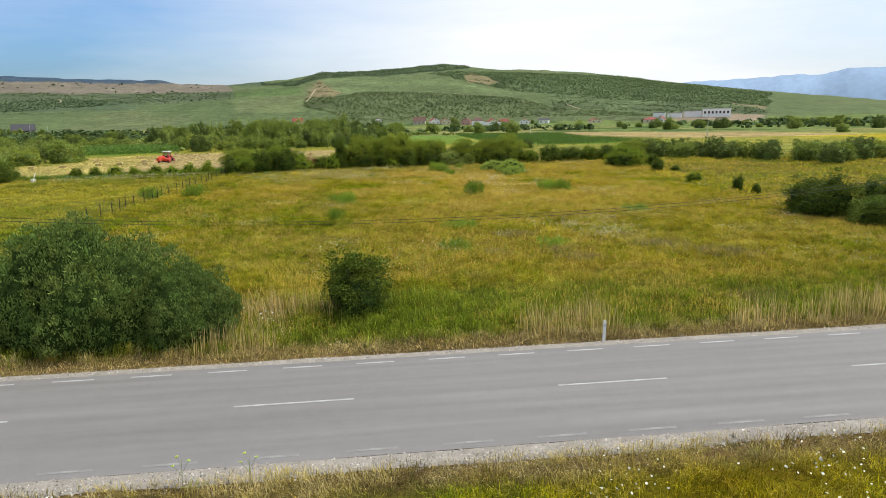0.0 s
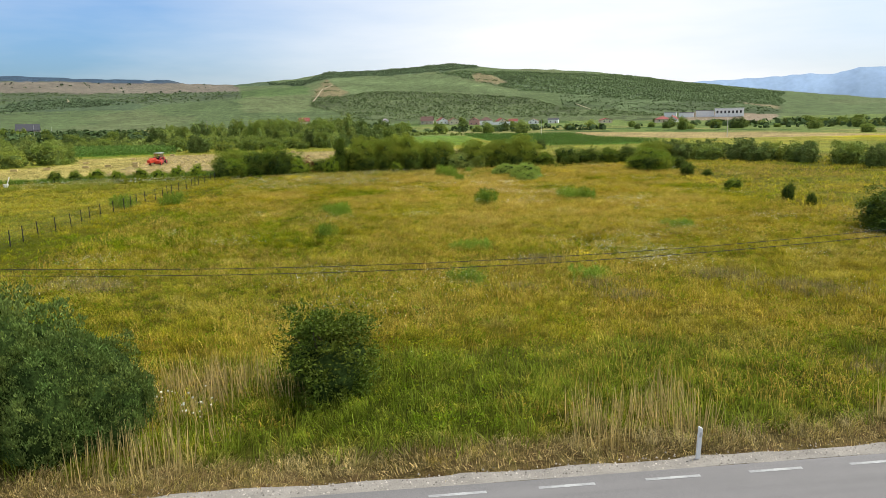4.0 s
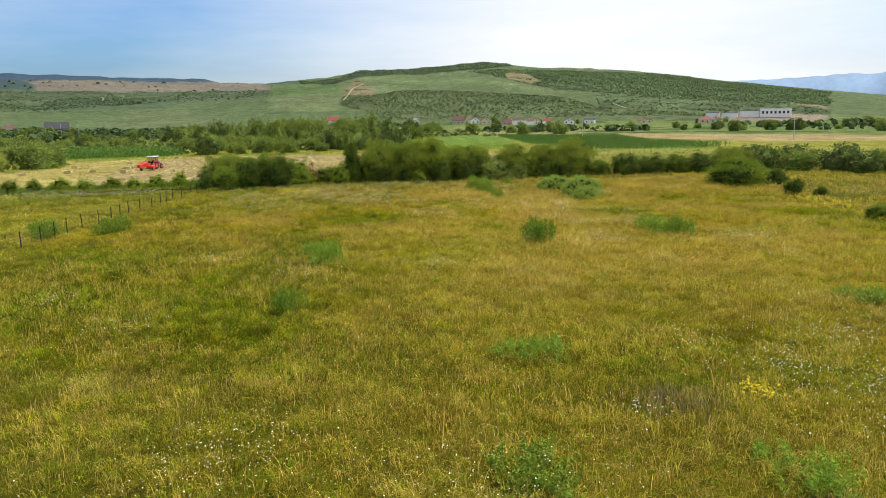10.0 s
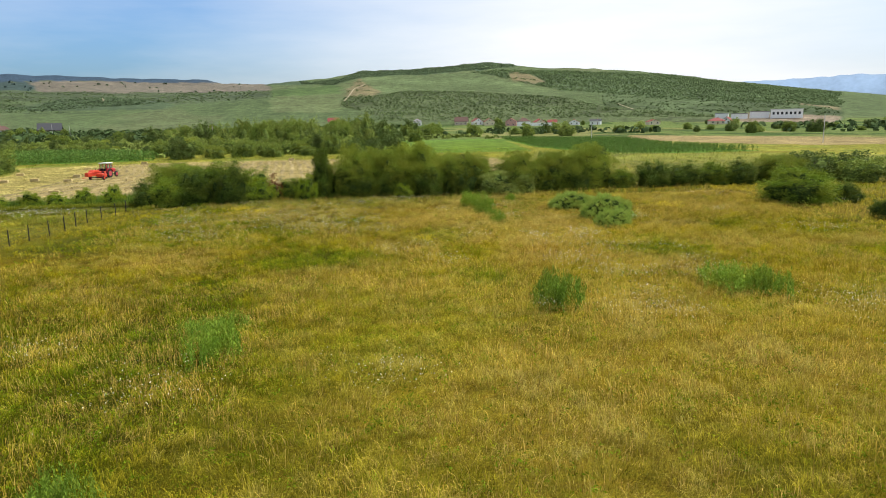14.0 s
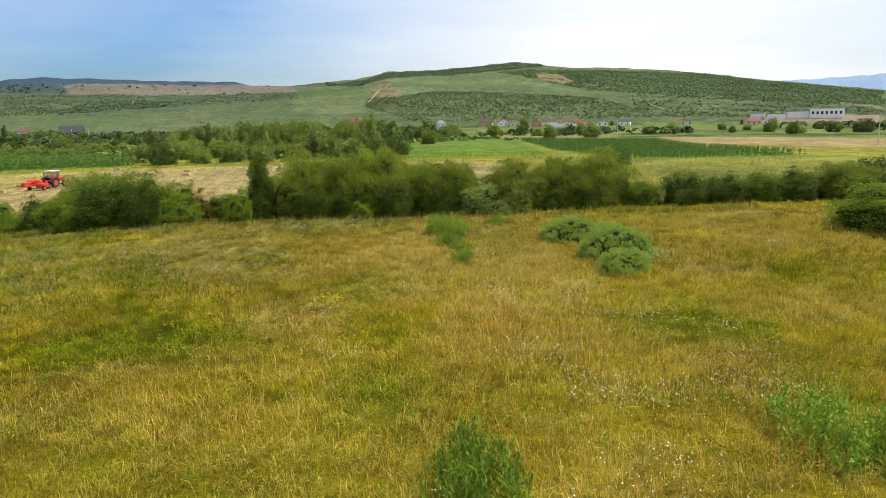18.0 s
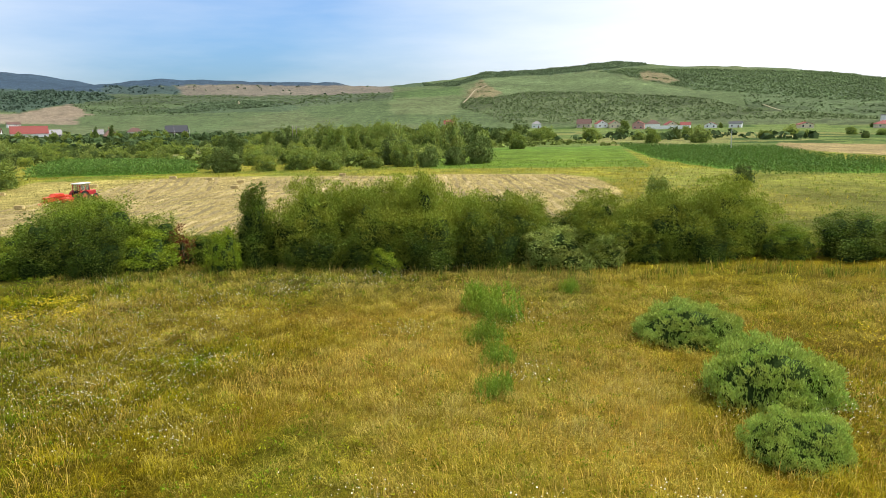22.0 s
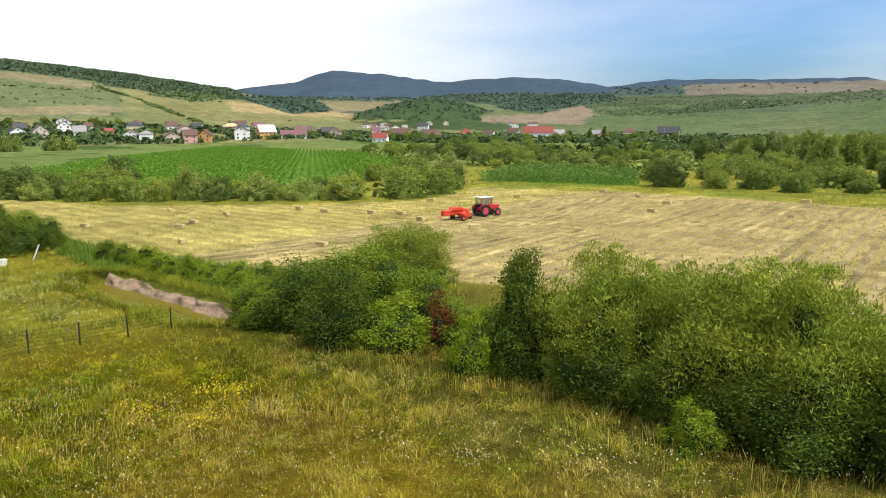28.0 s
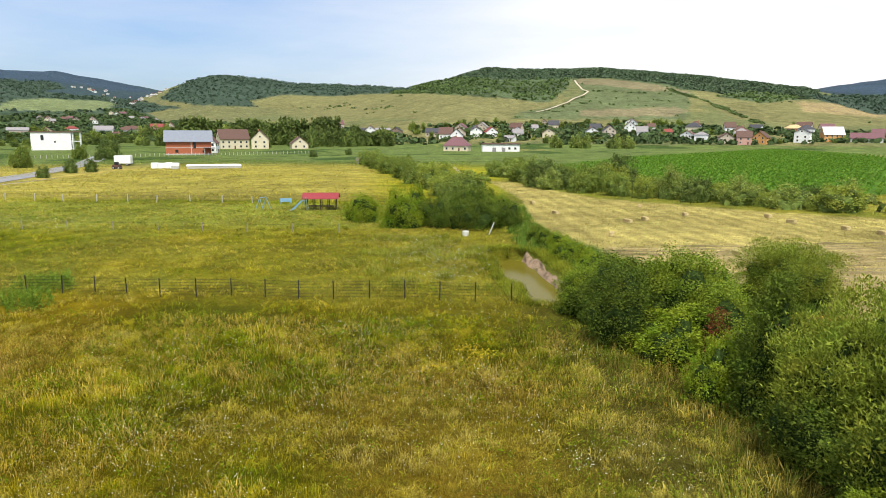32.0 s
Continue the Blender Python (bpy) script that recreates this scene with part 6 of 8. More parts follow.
corn(CORN_NEAR, 1.1, 0.8, 2.3, 25, 41, "tall green corn standing in rows beyond the hay field", 0.16, M_CORN_TALL)
corn(CORN_EAST, 1.5, 1.1, 1.4, 63, 42, "green corn rows in the eastern field", 0.2, M_CORN_TALL)
corn(CORN_WEST, 2.0, 1.7, 1.5, 60, 43, "bright green corn field before the village", 0.3)

# ---- pond ----
M_WATER, wnod, wlin, wp = material("muddy_water")
wp.inputs["Base Color"].default_value = (0.125, 0.105, 0.012, 1)
wp.inputs["Roughness"].default_value = 0.15
wp.inputs["Specular IOR Level"].default_value = 0.03
rip = noise_node(wnod, wlin, 3.5, 3)
rb = wnod.new("ShaderNodeBump")
rb.inputs["Strength"].default_value, rb.inputs["Distance"].default_value = 0.08, 0.05
wlin.new(rip.outputs["Fac"], rb.inputs["Height"])
wlin.new(rb.outputs[0], wp.inputs["Normal"])
pv, pf = [(-42.2, 101.0, -0.98)], []
for i in range(36):
    a = 2 * math.pi * i / 36
    pv.append((-42.2 + 11.2 * math.cos(a) * 0.988 - 2.9 * math.sin(a) * -0.0, 101.0 + 2.9 * math.sin(a) + 1.75 * math.cos(a), -0.98))
pf = [(0, 1 + i, 1 + (i + 1) % 36) for i in range(36)]
tagged(new("pond_water", mesh_from("pond_water", pv, pf, M_WATER)), "shallow muddy olive water in the ditch", "pond", kind="structure")


def bank():
    """The bare, eroded earth face on the far side of the pond."""
    n, rows = 90, 9
    ax, ay, bx, by = POND_A[0] - 1.5, POND_A[1], POND_B[0] + 1.5, POND_B[1]
    ln = math.hypot(bx - ax, by - ay)
    nx, ny = -(by - ay) / ln, (bx - ax) / ln
    vs = []
    for i in range(n + 1):
        t = i / n
        for j in range(rows + 1):
            q = j / rows
            off = 1.2 + 0.75 * q ** 0.8 + 0.25 * float(fractal(np.array([i * 0.2]), np.array([q * 2.0]), 2.6, 6, 3)[0]) + 0.14 * float(noise2(i * 0.2, 0.0, 2.2, 3)) + 0.12 * float(noise2(i * 0.2, q * 2, 0.5, 4))
            z = -1.15 + (1.02 + 0.2 * float(noise2(i * 0.2, 5.0, 1.6, 8))) * q + 0.1 * float(noise2(i * 0.2, q * 3, 0.8, 7))
            if j == rows:      # the turf on top
                off, z = off + 1.3, 0.03
            vs.append((ax + (bx - ax) * t + nx * off, ay + (by - ay) * t + ny * off, z))
    w = rows + 1
    fs = [(i * w + j, (i + 1) * w + j, (i + 1) * w + j + 1, i * w + j + 1) for i in range(n) for j in range(rows)]
    me = mesh_from("earth_bank", vs, fs, plain("bare_earth", (0.31, 0.215, 0.14), 0.95, scale=0.9, vary=0.45, bump=1.0, fine=7), np.tile(np.array((0.13, 0.14, 0.02)), (len(vs), 1)), smooth=True)
    me.materials.append(M_GROUND)
    me.polygons.foreach_set("material_index", np.tile(np.array([0] * (rows - 1) + [1], dtype=np.int32), n))
    return tagged(new("earth_bank", me), "bare eroded earth bank above the pond", "bank", kind="structure")


bank()
driftwood = thing("driftwood", pose(-51.5, 102.2, -0.75, 0, 0, 12), "grey dead branches washed up at the pond's end", "branches")
for a, b in (((-1.6, -0.4, 0.05), (1.5, 0.1, 0.1)), ((-0.6, -0.6, 0.08), (0.5, 0.7, 0.7)), ((-1.2, 0.5, 0.1), (0.2, -0.5, 0.25)), ((0.2, 0.6, 0.1), (1.3, -0.3, 0.4))):
    part("branch", tube(bmesh.new(), a, b, 0.05, 0.02, 6), driftwood, mat=M_WOOD)
for x, y, w, h in ((-55.5, 103.2, 0.7, 0.5), (-52.5, 104.2, 0.75, 0.48), (-49.2, 104.4, 0.7, 0.42), (-46.0, 105.6, 0.75, 0.45), (-43.0, 105.8, 0.7, 0.4), (-40.2, 106.8, 0.8, 0.48), (-37.2, 107.4, 0.8, 0.55), (-58.5, 102.6, 0.7, 0.5)):
    shrub("light1" if x > -54 else "mid1", x, y, w * 4.4, h * 4.6, group="young shrubs along the ditch bank", rng=prng)

# ---- fences ----


def fence_post(h, r, mat, square=False):
    bm = bmesh.new()
    if square:
        box(bm, (-r, -r, -0.3), (r, r, h), r * 0.2)
    else:
        tube(bm, (0, 0, -0.3), (0, 0, h), r, r * 0.85, 7)
    me = bpy.data.meshes.new("post")
    bm.to_mesh(me)
    bm.free()
    me.materials.append(mat)
    return me


def fence(name, label, spots, h, r, mat, wires=(), lean=0.0, square=False, mesh_mat=None, seed=1):
    rng = random.Random(seed)
    x0, y0 = spots[0]
    ob = thing(name, pose(x0, y0, 0), label, "fence")
    me = fence_post(h, r, mat, square)
    tops = []
    for x, y in spots:
        z = land_at(x, y)
        p = new("post", me)
        p.parent = ob
        m = pose(x - x0, y - y0, z, rng.uniform(-lean, lean), rng.uniform(-lean, lean), rng.uniform(0, 90))
        p.matrix_basis = m
        tops.append((x - x0, y - y0, z))
    for wz in wires:
        bm = path_tube([(a[0], a[1], a[2] + wz * h) for a in tops], 0.008, 3)
        part("wire", bm, ob, mat=M_WIRE)
    return ob


fence("wire_fence", "dark iron posts with wire mesh along the meadow edge", [(-31.6 + 0.25 * math.sin(i * 1.3) - 0.02 * i, 36 + 2.42 * i) for i in range(28)], 1.3, 0.045, M_STEELPOST, (0.12, 0.28, 0.44, 0.6, 0.76, 0.92), 1.5)
fence("wooden_fence", "old grey wooden fence posts across the pasture", [(-63.4 + 0.3 * math.sin(i), 33.0 + 5.3 * i) for i in range(10)], 1.05, 0.07, M_WOOD, (0.85,), 5, seed=2)
fence("wooden_fence", "old pale fence posts behind the playground", [(-95.8 + 0.5 * math.sin(i * 2), 8.0 + 5.2 * i) for i in range(11)], 1.2, 0.06, M_CONCRETE, (0.85,), 4, True, seed=3)
fence("paddock_fence", "long pale fence before the village houses", [(-262 - 1.45 * i, -90 + 1.5 * i) for i in range(66)], 1.3, 0.09, M_CONCRETE, (0.5, 0.9), 1, True, seed=4)


def marker_post():
    ob = thing("marker_post", pose(6.8, 3.55, land_at(6.8, 3.55), 1.5, 2, 5), "white plastic roadside marker post in dry grass", "marker post")
    bm = one_box((-0.06, -0.03, -0.1), (0.06, 0.03, 1.02), 0.012)
    for v in bm.verts:
        if v.co.z > 0.9:
            v.co.z -= 0.05 * (v.co.x > 0)
    part("post_body", bm, ob, mat=M_WHITEPAINT)
    part("reflector", one_box((-0.03, -0.036, 0.72), (0.03, -0.03, 0.86), 0.003), ob, "small grey reflector", M_CONCRETE)


marker_post()

# ---- shrubs and trees of the middle distance ----
for key, name, label, w, h, leaf, mat, seed in (
        ("vil_dark", "village_tree", "round dark garden tree among the houses", 6.6, 7.0, (0.8, 0.5), M_LEAF_FARDARK, 401),
        ("vil_mid", "village_tree", "round green garden tree among the houses", 6.2, 6.4, (0.95, 0.58), M_LEAF_FAR, 411),
        ("vil_silver", "silver_willow", "grey-green willow tree by the village", 7.0, 6.4, (0.95, 0.5), M_LEAF_SILVER, 421)):
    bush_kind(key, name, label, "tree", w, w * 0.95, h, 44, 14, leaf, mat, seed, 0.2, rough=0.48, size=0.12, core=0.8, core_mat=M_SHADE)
mrng = random.Random(12)


def grove(spots, kinds, size, group="", rng=mrng):
    for x, y in spots:
        s = size * rng.uniform(0.7, 1.25) * (0.66 if 24 < math.degrees(math.atan2(7 - x, y - 45)) < 37 and y > 225 else 1.0)
        plant(rng.choice(kinds), x, y, s * rng.uniform(1.1, 1.5), s * rng.uniform(1.1, 1.5), s * rng.uniform(0.75, 1.2), group=group, rng=rng)


def sprinkle(n, poly, gap, rng=mrng):
    xs, ys = [p[0] for p in poly], [p[1] for p in poly]
    out = []
    for _ in range(n * 30):
        x, y = rng.uniform(min(xs), max(xs)), rng.uniform(min(ys), max(ys))
        if inside(np.array([x]), np.array([y]), poly)[0] and all(math.hypot(x - a, y - b) > gap for a, b in out):
            out.append((x, y))
            if len(out) == n:
                break
    return out


SHRUBS = ("far_mid", "far_dark", "far_light", "far_silver", "far_mid", "far_dark")
G_ROW = "shrubs along the old ditch"
grove([(-174, 105), (-135, 110), (-128, 115), (-122, 117), (-129, 124)], ("far_dark", "far_mid"), 1.5, "shrubs between hay and corn")
grove([(-73.5, 81.5), (-69, 87), (-80, 86)], ("light1",), 1.2, G_ROW)
for key, x, y, w, h in (("dark1", -70, 91, 1.2, 0.95), ("dark2", -67.5, 95.5, 1.35, 1.0), ("dark1", -69.5, 99.5, 1.25, 0.85), ("mid1", -74, 99, 1.2, 0.9), ("dark2", -76, 94, 1.2, 1.05), ("light1", -76.5, 88, 1.0, 1.0), ("dark1", -81, 96.5, 1.3, 1.1)):
    shrub(key, x, y, w * 5.2, h * 5.0, group=G_ROW, rng=mrng)
grove([(-86, 93), (-92, 95.5), (-98, 92), (-104, 94), (-111, 90), (-118, 91), (-126, 86), (-134, 87), (-143, 82), (-150, 83), (-160, 77), (-170, 76), (-178, 71), (-190, 70), (-202, 64), (-214, 62), (-228, 57), (-240, 56)], ("far_mid", "far_light", "far_dark", "far_mid"), 1.35, G_ROW)
grove([(-176, 105), (-166, 104), (-158, 108), (-150, 106), (-142, 110), (-135, 108), (-128, 110), (-121, 116), (-115, 121), (-110, 130), (-104, 132), (-100, 138), (-95, 143), (-91, 149), (-86, 157), (-96, 152), (-172, 109), (-163, 111), (-153, 112), (-146, 115), (-139, 115), (-131, 117), (-168, 100), (-181, 108), (-126, 122), (-118, 128)], ("far_light", "far_silver", "far_mid", "far_silver", "far_dark"), 1.2, "shrubs between hay and corn")
grove(sprinkle(26, [(-180, 101), (-135, 106), (-108, 124), (-90, 148), (-96, 156), (-120, 134), (-150, 116), (-185, 110)], 5), ("far_mid", "far_silver", "far_light", "far_dark"), 0.8, "shrubs between hay and corn")
grove([(-88, 165), (-93, 172), (-98, 178), (-104, 182), (-112, 178), (-118, 184), (-108, 172), (-100, 166), (-125, 190), (-134, 196), (-122, 176)], SHRUBS, 1.25, "shrubs between hay and corn")
# thickets north of the hay field
grove([(-66, 206), (-58, 209), (-52, 213), (-44, 210), (-36, 216), (-30, 221), (-24, 219), (-19, 226), (-14, 232), (-61, 214), (-47, 220), (-40, 226)], SHRUBS, 1.2, "shrubs beyond the hay field")
grove(sprinkle(118, [(-150, 232), (-100, 228), (-66, 210), (-18, 232), (-10, 330), (-60, 380), (-180, 330)], 6.5), SHRUBS + ("far_tree2", "far_dark", "far_silver"), 1.15, "shrubs beyond the hay field")
grove(sprinkle(80, [(-170, 330), (-20, 340), (0, 430), (-120, 470), (-230, 420)], 9), ("far_tree", "far_tree2", "far_dark", "far_silver"), 1.08, "trees beyond the hay field")
for x, y in sprinkle(34, [(-112, 292), (-50, 258), (-20, 262), (-14, 330), (-60, 372), (-120, 330)], 7):
    h = mrng.uniform(8.5, 12.5)
    shrub(mrng.choice(("far_tree", "far_tree2", "far_tree2", "far_silver")), x, y, h * mrng.uniform(0.8, 1.1), h, group="trees beyond the hay field", rng=mrng)
grove(sprinkle(46, [(-330, 300), (-190, 240), (-170, 330), (-230, 420), (-340, 400)], 11), SHRUBS, 1.35, "shrubs before the village")
grove(sprinkle(42, [(-160, 238), (-130, 236), (-100, 260), (-190, 330), (-260, 330)], 8), SHRUBS, 1.25, "shrubs before the village")
grove(sprinkle(16, [(0, 345), (130, 360), (190, 300), (230, 420), (60, 520), (-30, 470)], 22), ("far_dark", "far_mid", "far_silver"), 1.3, "shrubs in the northern fields")
grove(sprinkle(24, [(-30, 350), (110, 345), (230, 330), (330, 380), (250, 440), (20, 430)], 13), ("far_dark", "far_mid", "far_silver", "far_tree2"), 0.95, "shrubs before the northern hamlet")
grove(sprinkle(22, [(140, 150), (330, 120), (420, 260), (180, 330)], 16), SHRUBS, 1.25, "shrubs in the eastern fields")
plant("far_dark", 33.5, 175, 0.7, 0.7, 0.7, 0, "round shrub at the edge of the hay field")
plant("far_mid", 18.5, 150, 0.8, 0.8, 0.85, 40, "round shrub at the corner of the hay field")
# trees in and round the village
for poly, n, size in (([(-560, 120), (-600, 90), (-640, 300), (-560, 420), (-530, 330), (-570, 230)], 26, 0.85), ([(-660, -60), (-625, 100), (-650, 290), (-700, 260), (-700, -60)], 30, 0.85), ([(-470, 420), (-560, 440), (-470, 700), (-340, 720), (-330, 560)], 36, 0.9),
                      ([(-540, 560), (-640, 540), (-560, 720), (-420, 780)], 12, 0.9), ([(-480, -150), (-560, -60), (-740, -120), (-760, -420), (-600, -330)], 34, 1.5), ([(-400, -140), (-520, -220), (-620, -420), (-480, -330)], 8, 0.8), ([(-475, -110), (-520, -60), (-500, -20), (-560, 30), (-600, -60)], 6, 2.0)):
    grove(sprinkle(n, poly, 9), ("vil_dark", "vil_mid", "vil_dark", "vil_silver"), size, "trees among the village houses")
for x, y, k, s in ((-195, -45, "far_tree2", 1.25), (-152, -11, "far_dark", 0.8), (-172, -16, "far_dark", 1.05), (-177, -13, "far_dark", 1.0), (-270, -58, "far_tree", 1.6), (-262, -66, "far_tree2", 1.1), (-250, -52, "far_dark", 0.9), (-215, -60, "far_dark", 0.6), (-300, 20, "far_dark", 0.9), (-330, 30, "far_dark", 0.9)):
    plant(k, x, y, s, s, s, rng=mrng, group="trees along the west lane")
for x, y in sprinkle(30, [(-478, -112), (-520, -60), (-500, -15), (-560, 30), (-590, -60), (-540, -130)], 9):
    s = mrng.uniform(1.5, 2.1)
    plant("vil_dark", x, y, s, s, mrng.uniform(1.9, 2.6), label="tall dark broadleaf tree behind the cream houses", group="tall trees behind the houses", rng=mrng)
trng = random.Random(31)
for (x0, y0), (x1, y1), n, depth, lo, hi, kinds, lab in (
        ((-533, -150), (-598, -18), 34, 16, 20, 30, ("vil_dark",), "tall dark broadleaf tree behind the cream houses"), ((-640, -330), (-650, -180), 26, 40, 10, 15, ("vil_dark", "vil_mid"), "dark leafy tree before the western hamlet"),
        ((-720, -290), (-800, -180), 24, 50, 10, 15, ("vil_dark", "vil_silver"), "dark leafy tree among the hamlet roofs"), ((-700, 20), (-700, 290), 46, 14, 6, 9.5, ("vil_dark", "vil_mid", "vil_dark"), "dark hedge tree above the village gardens"),
        ((-522, 148), (-512, 168), 5, 6, 9, 12, ("vil_silver",), "large silvery willow at the village edge"), ((-514, 184), (-506, 206), 5, 6, 8, 11, ("vil_silver", "vil_dark"), "large grey-green willow at the village edge"),
        ((-430, 470), (-330, 640), 22, 24, 6, 9, ("vil_dark", "vil_mid"), "dark garden tree among the houses"), ((-600, 420), (-470, 480), 18, 22, 6, 9, ("vil_dark", "vil_mid"), "dark garden tree among the houses")):
    for i in range(n):
        t = trng.random()
        h = trng.uniform(lo, hi)
        shrub(trng.choice(kinds), x0 + (x1 - x0) * t + trng.uniform(-depth, depth), y0 + (y1 - y0) * t + trng.uniform(-depth, depth) * 0.4, h * trng.uniform(0.75, 1.05), h, label=lab, group="trees among the village houses", rng=trng)
plant("far_poplar", -352, 548, 1.0, 1.0, 1.05, 0, "tall dark poplar beside the village houses")
plant("far_poplar", -344, 556, 1.2, 1.2, 1.15, 0, "tall dark poplar beside the village houses")


def far_scrub(name, n, keep, size, rgb, seed, label, rmin, rmax, az0, az1):
    """Bushes and woodland on the hills: many small rounded clumps of leaf sheets, one object."""
    rng = np.random.default_rng(seed)
    az, r = np.radians(rng.uniform(az0, az1, n)), np.sqrt(rng.uniform(rmin ** 2, rmax ** 2, n))
    x, y = -r * np.sin(az) + 5, 60 + r * np.cos(az)
    ok = keep(x, y)
    x, y, r = x[ok], y[ok], r[ok]
    n, k = len(x), 8
    s = size * rng.uniform(0.6, 1.5, n) * (0.8 + r / 2600)
    own = np.repeat(np.arange(n), k)
    face = unit(rng.normal(size=(n * k, 3)) + np.array((0, 0, 0.45)))
    pos = np.column_stack([x, y, land(x, y) + s * 0.15])[own] + face * s[own][:, None] * np.array((0.62, 0.62, 0.5))
    along = unit(np.cross(face, rng.normal(size=(n * k, 3))))
    v = faced_leaves(along * -0.5, along, face, 1.0, 1.0, rng) * np.repeat(s[own], 4)[:, None] * 0.8 + np.repeat(pos, 4, 0)
    tone = np.array(rgb) * 1.5 * rng.uniform(0.8, 1.2, (n, 1)) * (1 + 0.25 * fractal(x, y, 40, 77))[:, None]
    ob = new(name, mesh_from(name, v, quads(n * k), M_SCRUB, np.repeat(tone, k * 4, 0)))
    return tagged(ob, label, "scrub", kind="stuff")


def on_fields(names, noise_min=-9.0, scale=60, seed=91):
    ids = [list(FIELD_TINT).index(n) for n in names]

    def keep(x, y):
        return np.isin(field_at(x, y, land(x, y)), ids) & (fractal(x, y, scale, seed) > noise_min)
    return keep


def terraces(names, pitch, sharp, seed):
    inner = on_fields(names)
    return lambda x, y: (np.sin(np.hypot(x - 8, y - 60) * pitch + 3.0 * fractal(x, y, 300, seed)) > sharp) & inner(x, y)


far_scrub("hilltop_wood", 30000, on_fields(("wood",)), 1.8, (0.086, 0.116, 0.058), 53, "dark wood along the crest of the northern hill", 1000, 1560, -34, 12)
far_scrub("hillside_scrub", 44000, on_fields(("hill_scrub",), -0.7, 40, 92), 1.5, (0.100, 0.136, 0.058), 52, "green scrub on the east flank of the hill", 850, 1560, -40, 2)
far_scrub("hillside_scrub", 34000, on_fields(("low_scrub",), -0.35, 45, 91), 1.3, (0.100, 0.132, 0.054), 51, "bushes spread over the lower northern hillside", 800, 1560, -28, 10)
far_scrub("hillside_scrub", 30000, on_fields(("flank", "orchard"), -0.3, 70, 93), 1.5, (0.076, 0.104, 0.044), 54, "scattered bushes on the open hill pasture", 800, 2300, -40, 45)
far_scrub("terrace_hedges", 14000, terraces(("low_scrub", "flank", "dry_slope"), 0.11, 0.6, 7), 1.3, (0.076, 0.106, 0.044), 65, "lines of bushes along the old hill terraces", 820, 1500, -34, 14)
far_scrub("copse", 9000, on_fields(("copse",), -0.35, 50, 97), 2.0, (0.072, 0.100, 0.050), 67, "dark copse below the long ridge", 1200, 1900, 14, 36)
far_scrub("field_trees", 420, on_fields(("plough",), 0.1, 80, 95), 3.0, (0.045, 0.068, 0.036), 68, "single trees standing on the ploughed ridge", 1500, 2650, 5, 30)
far_scrub("hilltop_wood", 14000, on_fields(("far_wood",)), 3.6, (0.050, 0.074, 0.064), 55, "dark wood along the far ridges, haze blue in its colour", 1700, 3700, 8, 140)
far_scrub("hilltop_wood", 15000, on_fields(("wood",)), 2.8, (0.050, 0.074, 0.040), 58, "dark oak wood on top of the western hill", 1000, 1720, 58, 104)
far_scrub("hillside_scrub", 16000, on_fields(("hill_scrub",), -0.3, 60, 96), 2.8, (0.062, 0.092, 0.030), 57, "green scrub on the shoulder of the western hill", 700, 1650, 58, 112)
far_scrub("hillside_scrub", 5000, on_fields(("pasture", "meadow_slope", "stubble"), 0.4, 60, 95), 2.3, (0.060, 0.090, 0.030), 56, "bushes and hedges on the golden western hillside", 560, 1600, 50, 112)
far_scrub("terrace_hedges", 9000, terraces(("pasture",), 0.075, 0.88, 9), 1.9, (0.060, 0.088, 0.030), 66, "hedge lines between the golden hill fields", 640, 1550, 48, 92)
far_scrub("far_woodland", 52000, on_fields(("deep_wood", "hillock_wood")), 2.7, (0.046, 0.070, 0.046), 60, "dark woodland on the hills behind the village", 900, 3400, 34, 150)
far_scrub("valley_thicket", 4200, lambda x, y: (hill_heights(x, y)["north"][1] < 0.05) & (fractal(x, y, 120, 99) > -0.05) & ((x < -40) | (y < 470)), 3.4, (0.046, 0.070, 0.026), 61, "bushes and hedges on the valley floor", 330, 900, -42, 42)

def in_rough(x, y):
    ok = np.zeros(len(x), bool)
    for poly in ([(-150, 232), (-100, 228), (-66, 208), (-18, 230), (30, 335), (-10, 430), (-120, 480), (-350, 410), (-330, 300), (-190, 240)], [(-178, 98), (-130, 108), (-100, 133), (-84, 158), (-98, 186), (-122, 166), (-140, 130), (-200, 112)]):
        ok |= inside(x, y, poly)
    for poly in (CORN_NEAR, CORN_WEST, GREEN_NORTH, HAY):
        ok &= ~inside(x, y, poly)
    return ok & (fractal(x, y, 22, 131) > -0.12)


far_scrub("rough_scrub", 16000, in_rough, 1.5, (0.105, 0.130, 0.030), 62, "low scrub and weeds between the shrubs", 90, 480, -14, 86)


def in_village(x, y):
    strip = inside(x, y, [(-545, -140), (-560, 60), (-565, 190), (-545, 300), (-540, 420), (-440, 440), (-330, 560), (-340, 740), (-470, 760), (-640, 560), (-700, 300), (-715, 60), (-780, -160)]) | inside(x, y, [(-600, -170), (-640, -470), (-860, -520), (-1280, -560), (-1260, -430), (-960, -250), (-760, -130)])
    return strip & (fractal(x, y, 34, 133) > -0.15)


far_scrub("village_thicket", 60000, in_village, 3.6, (0.046, 0.070, 0.027), 63, "dark garden trees and hedges between the houses", 430, 1400, 30, 128)
far_scrub("hedge_line", 9000, lambda x, y: np.abs(y - 382 - 12 * np.sin(x * 0.012) - 0.00016 * (x + 960) ** 2) < 3 + 7 * fractal(x, y, 40, 135), 2.0, (0.075, 0.105, 0.035), 64, "dark hedge line across the western slope", 820, 1160, 66, 76)

# ---- lanes ----


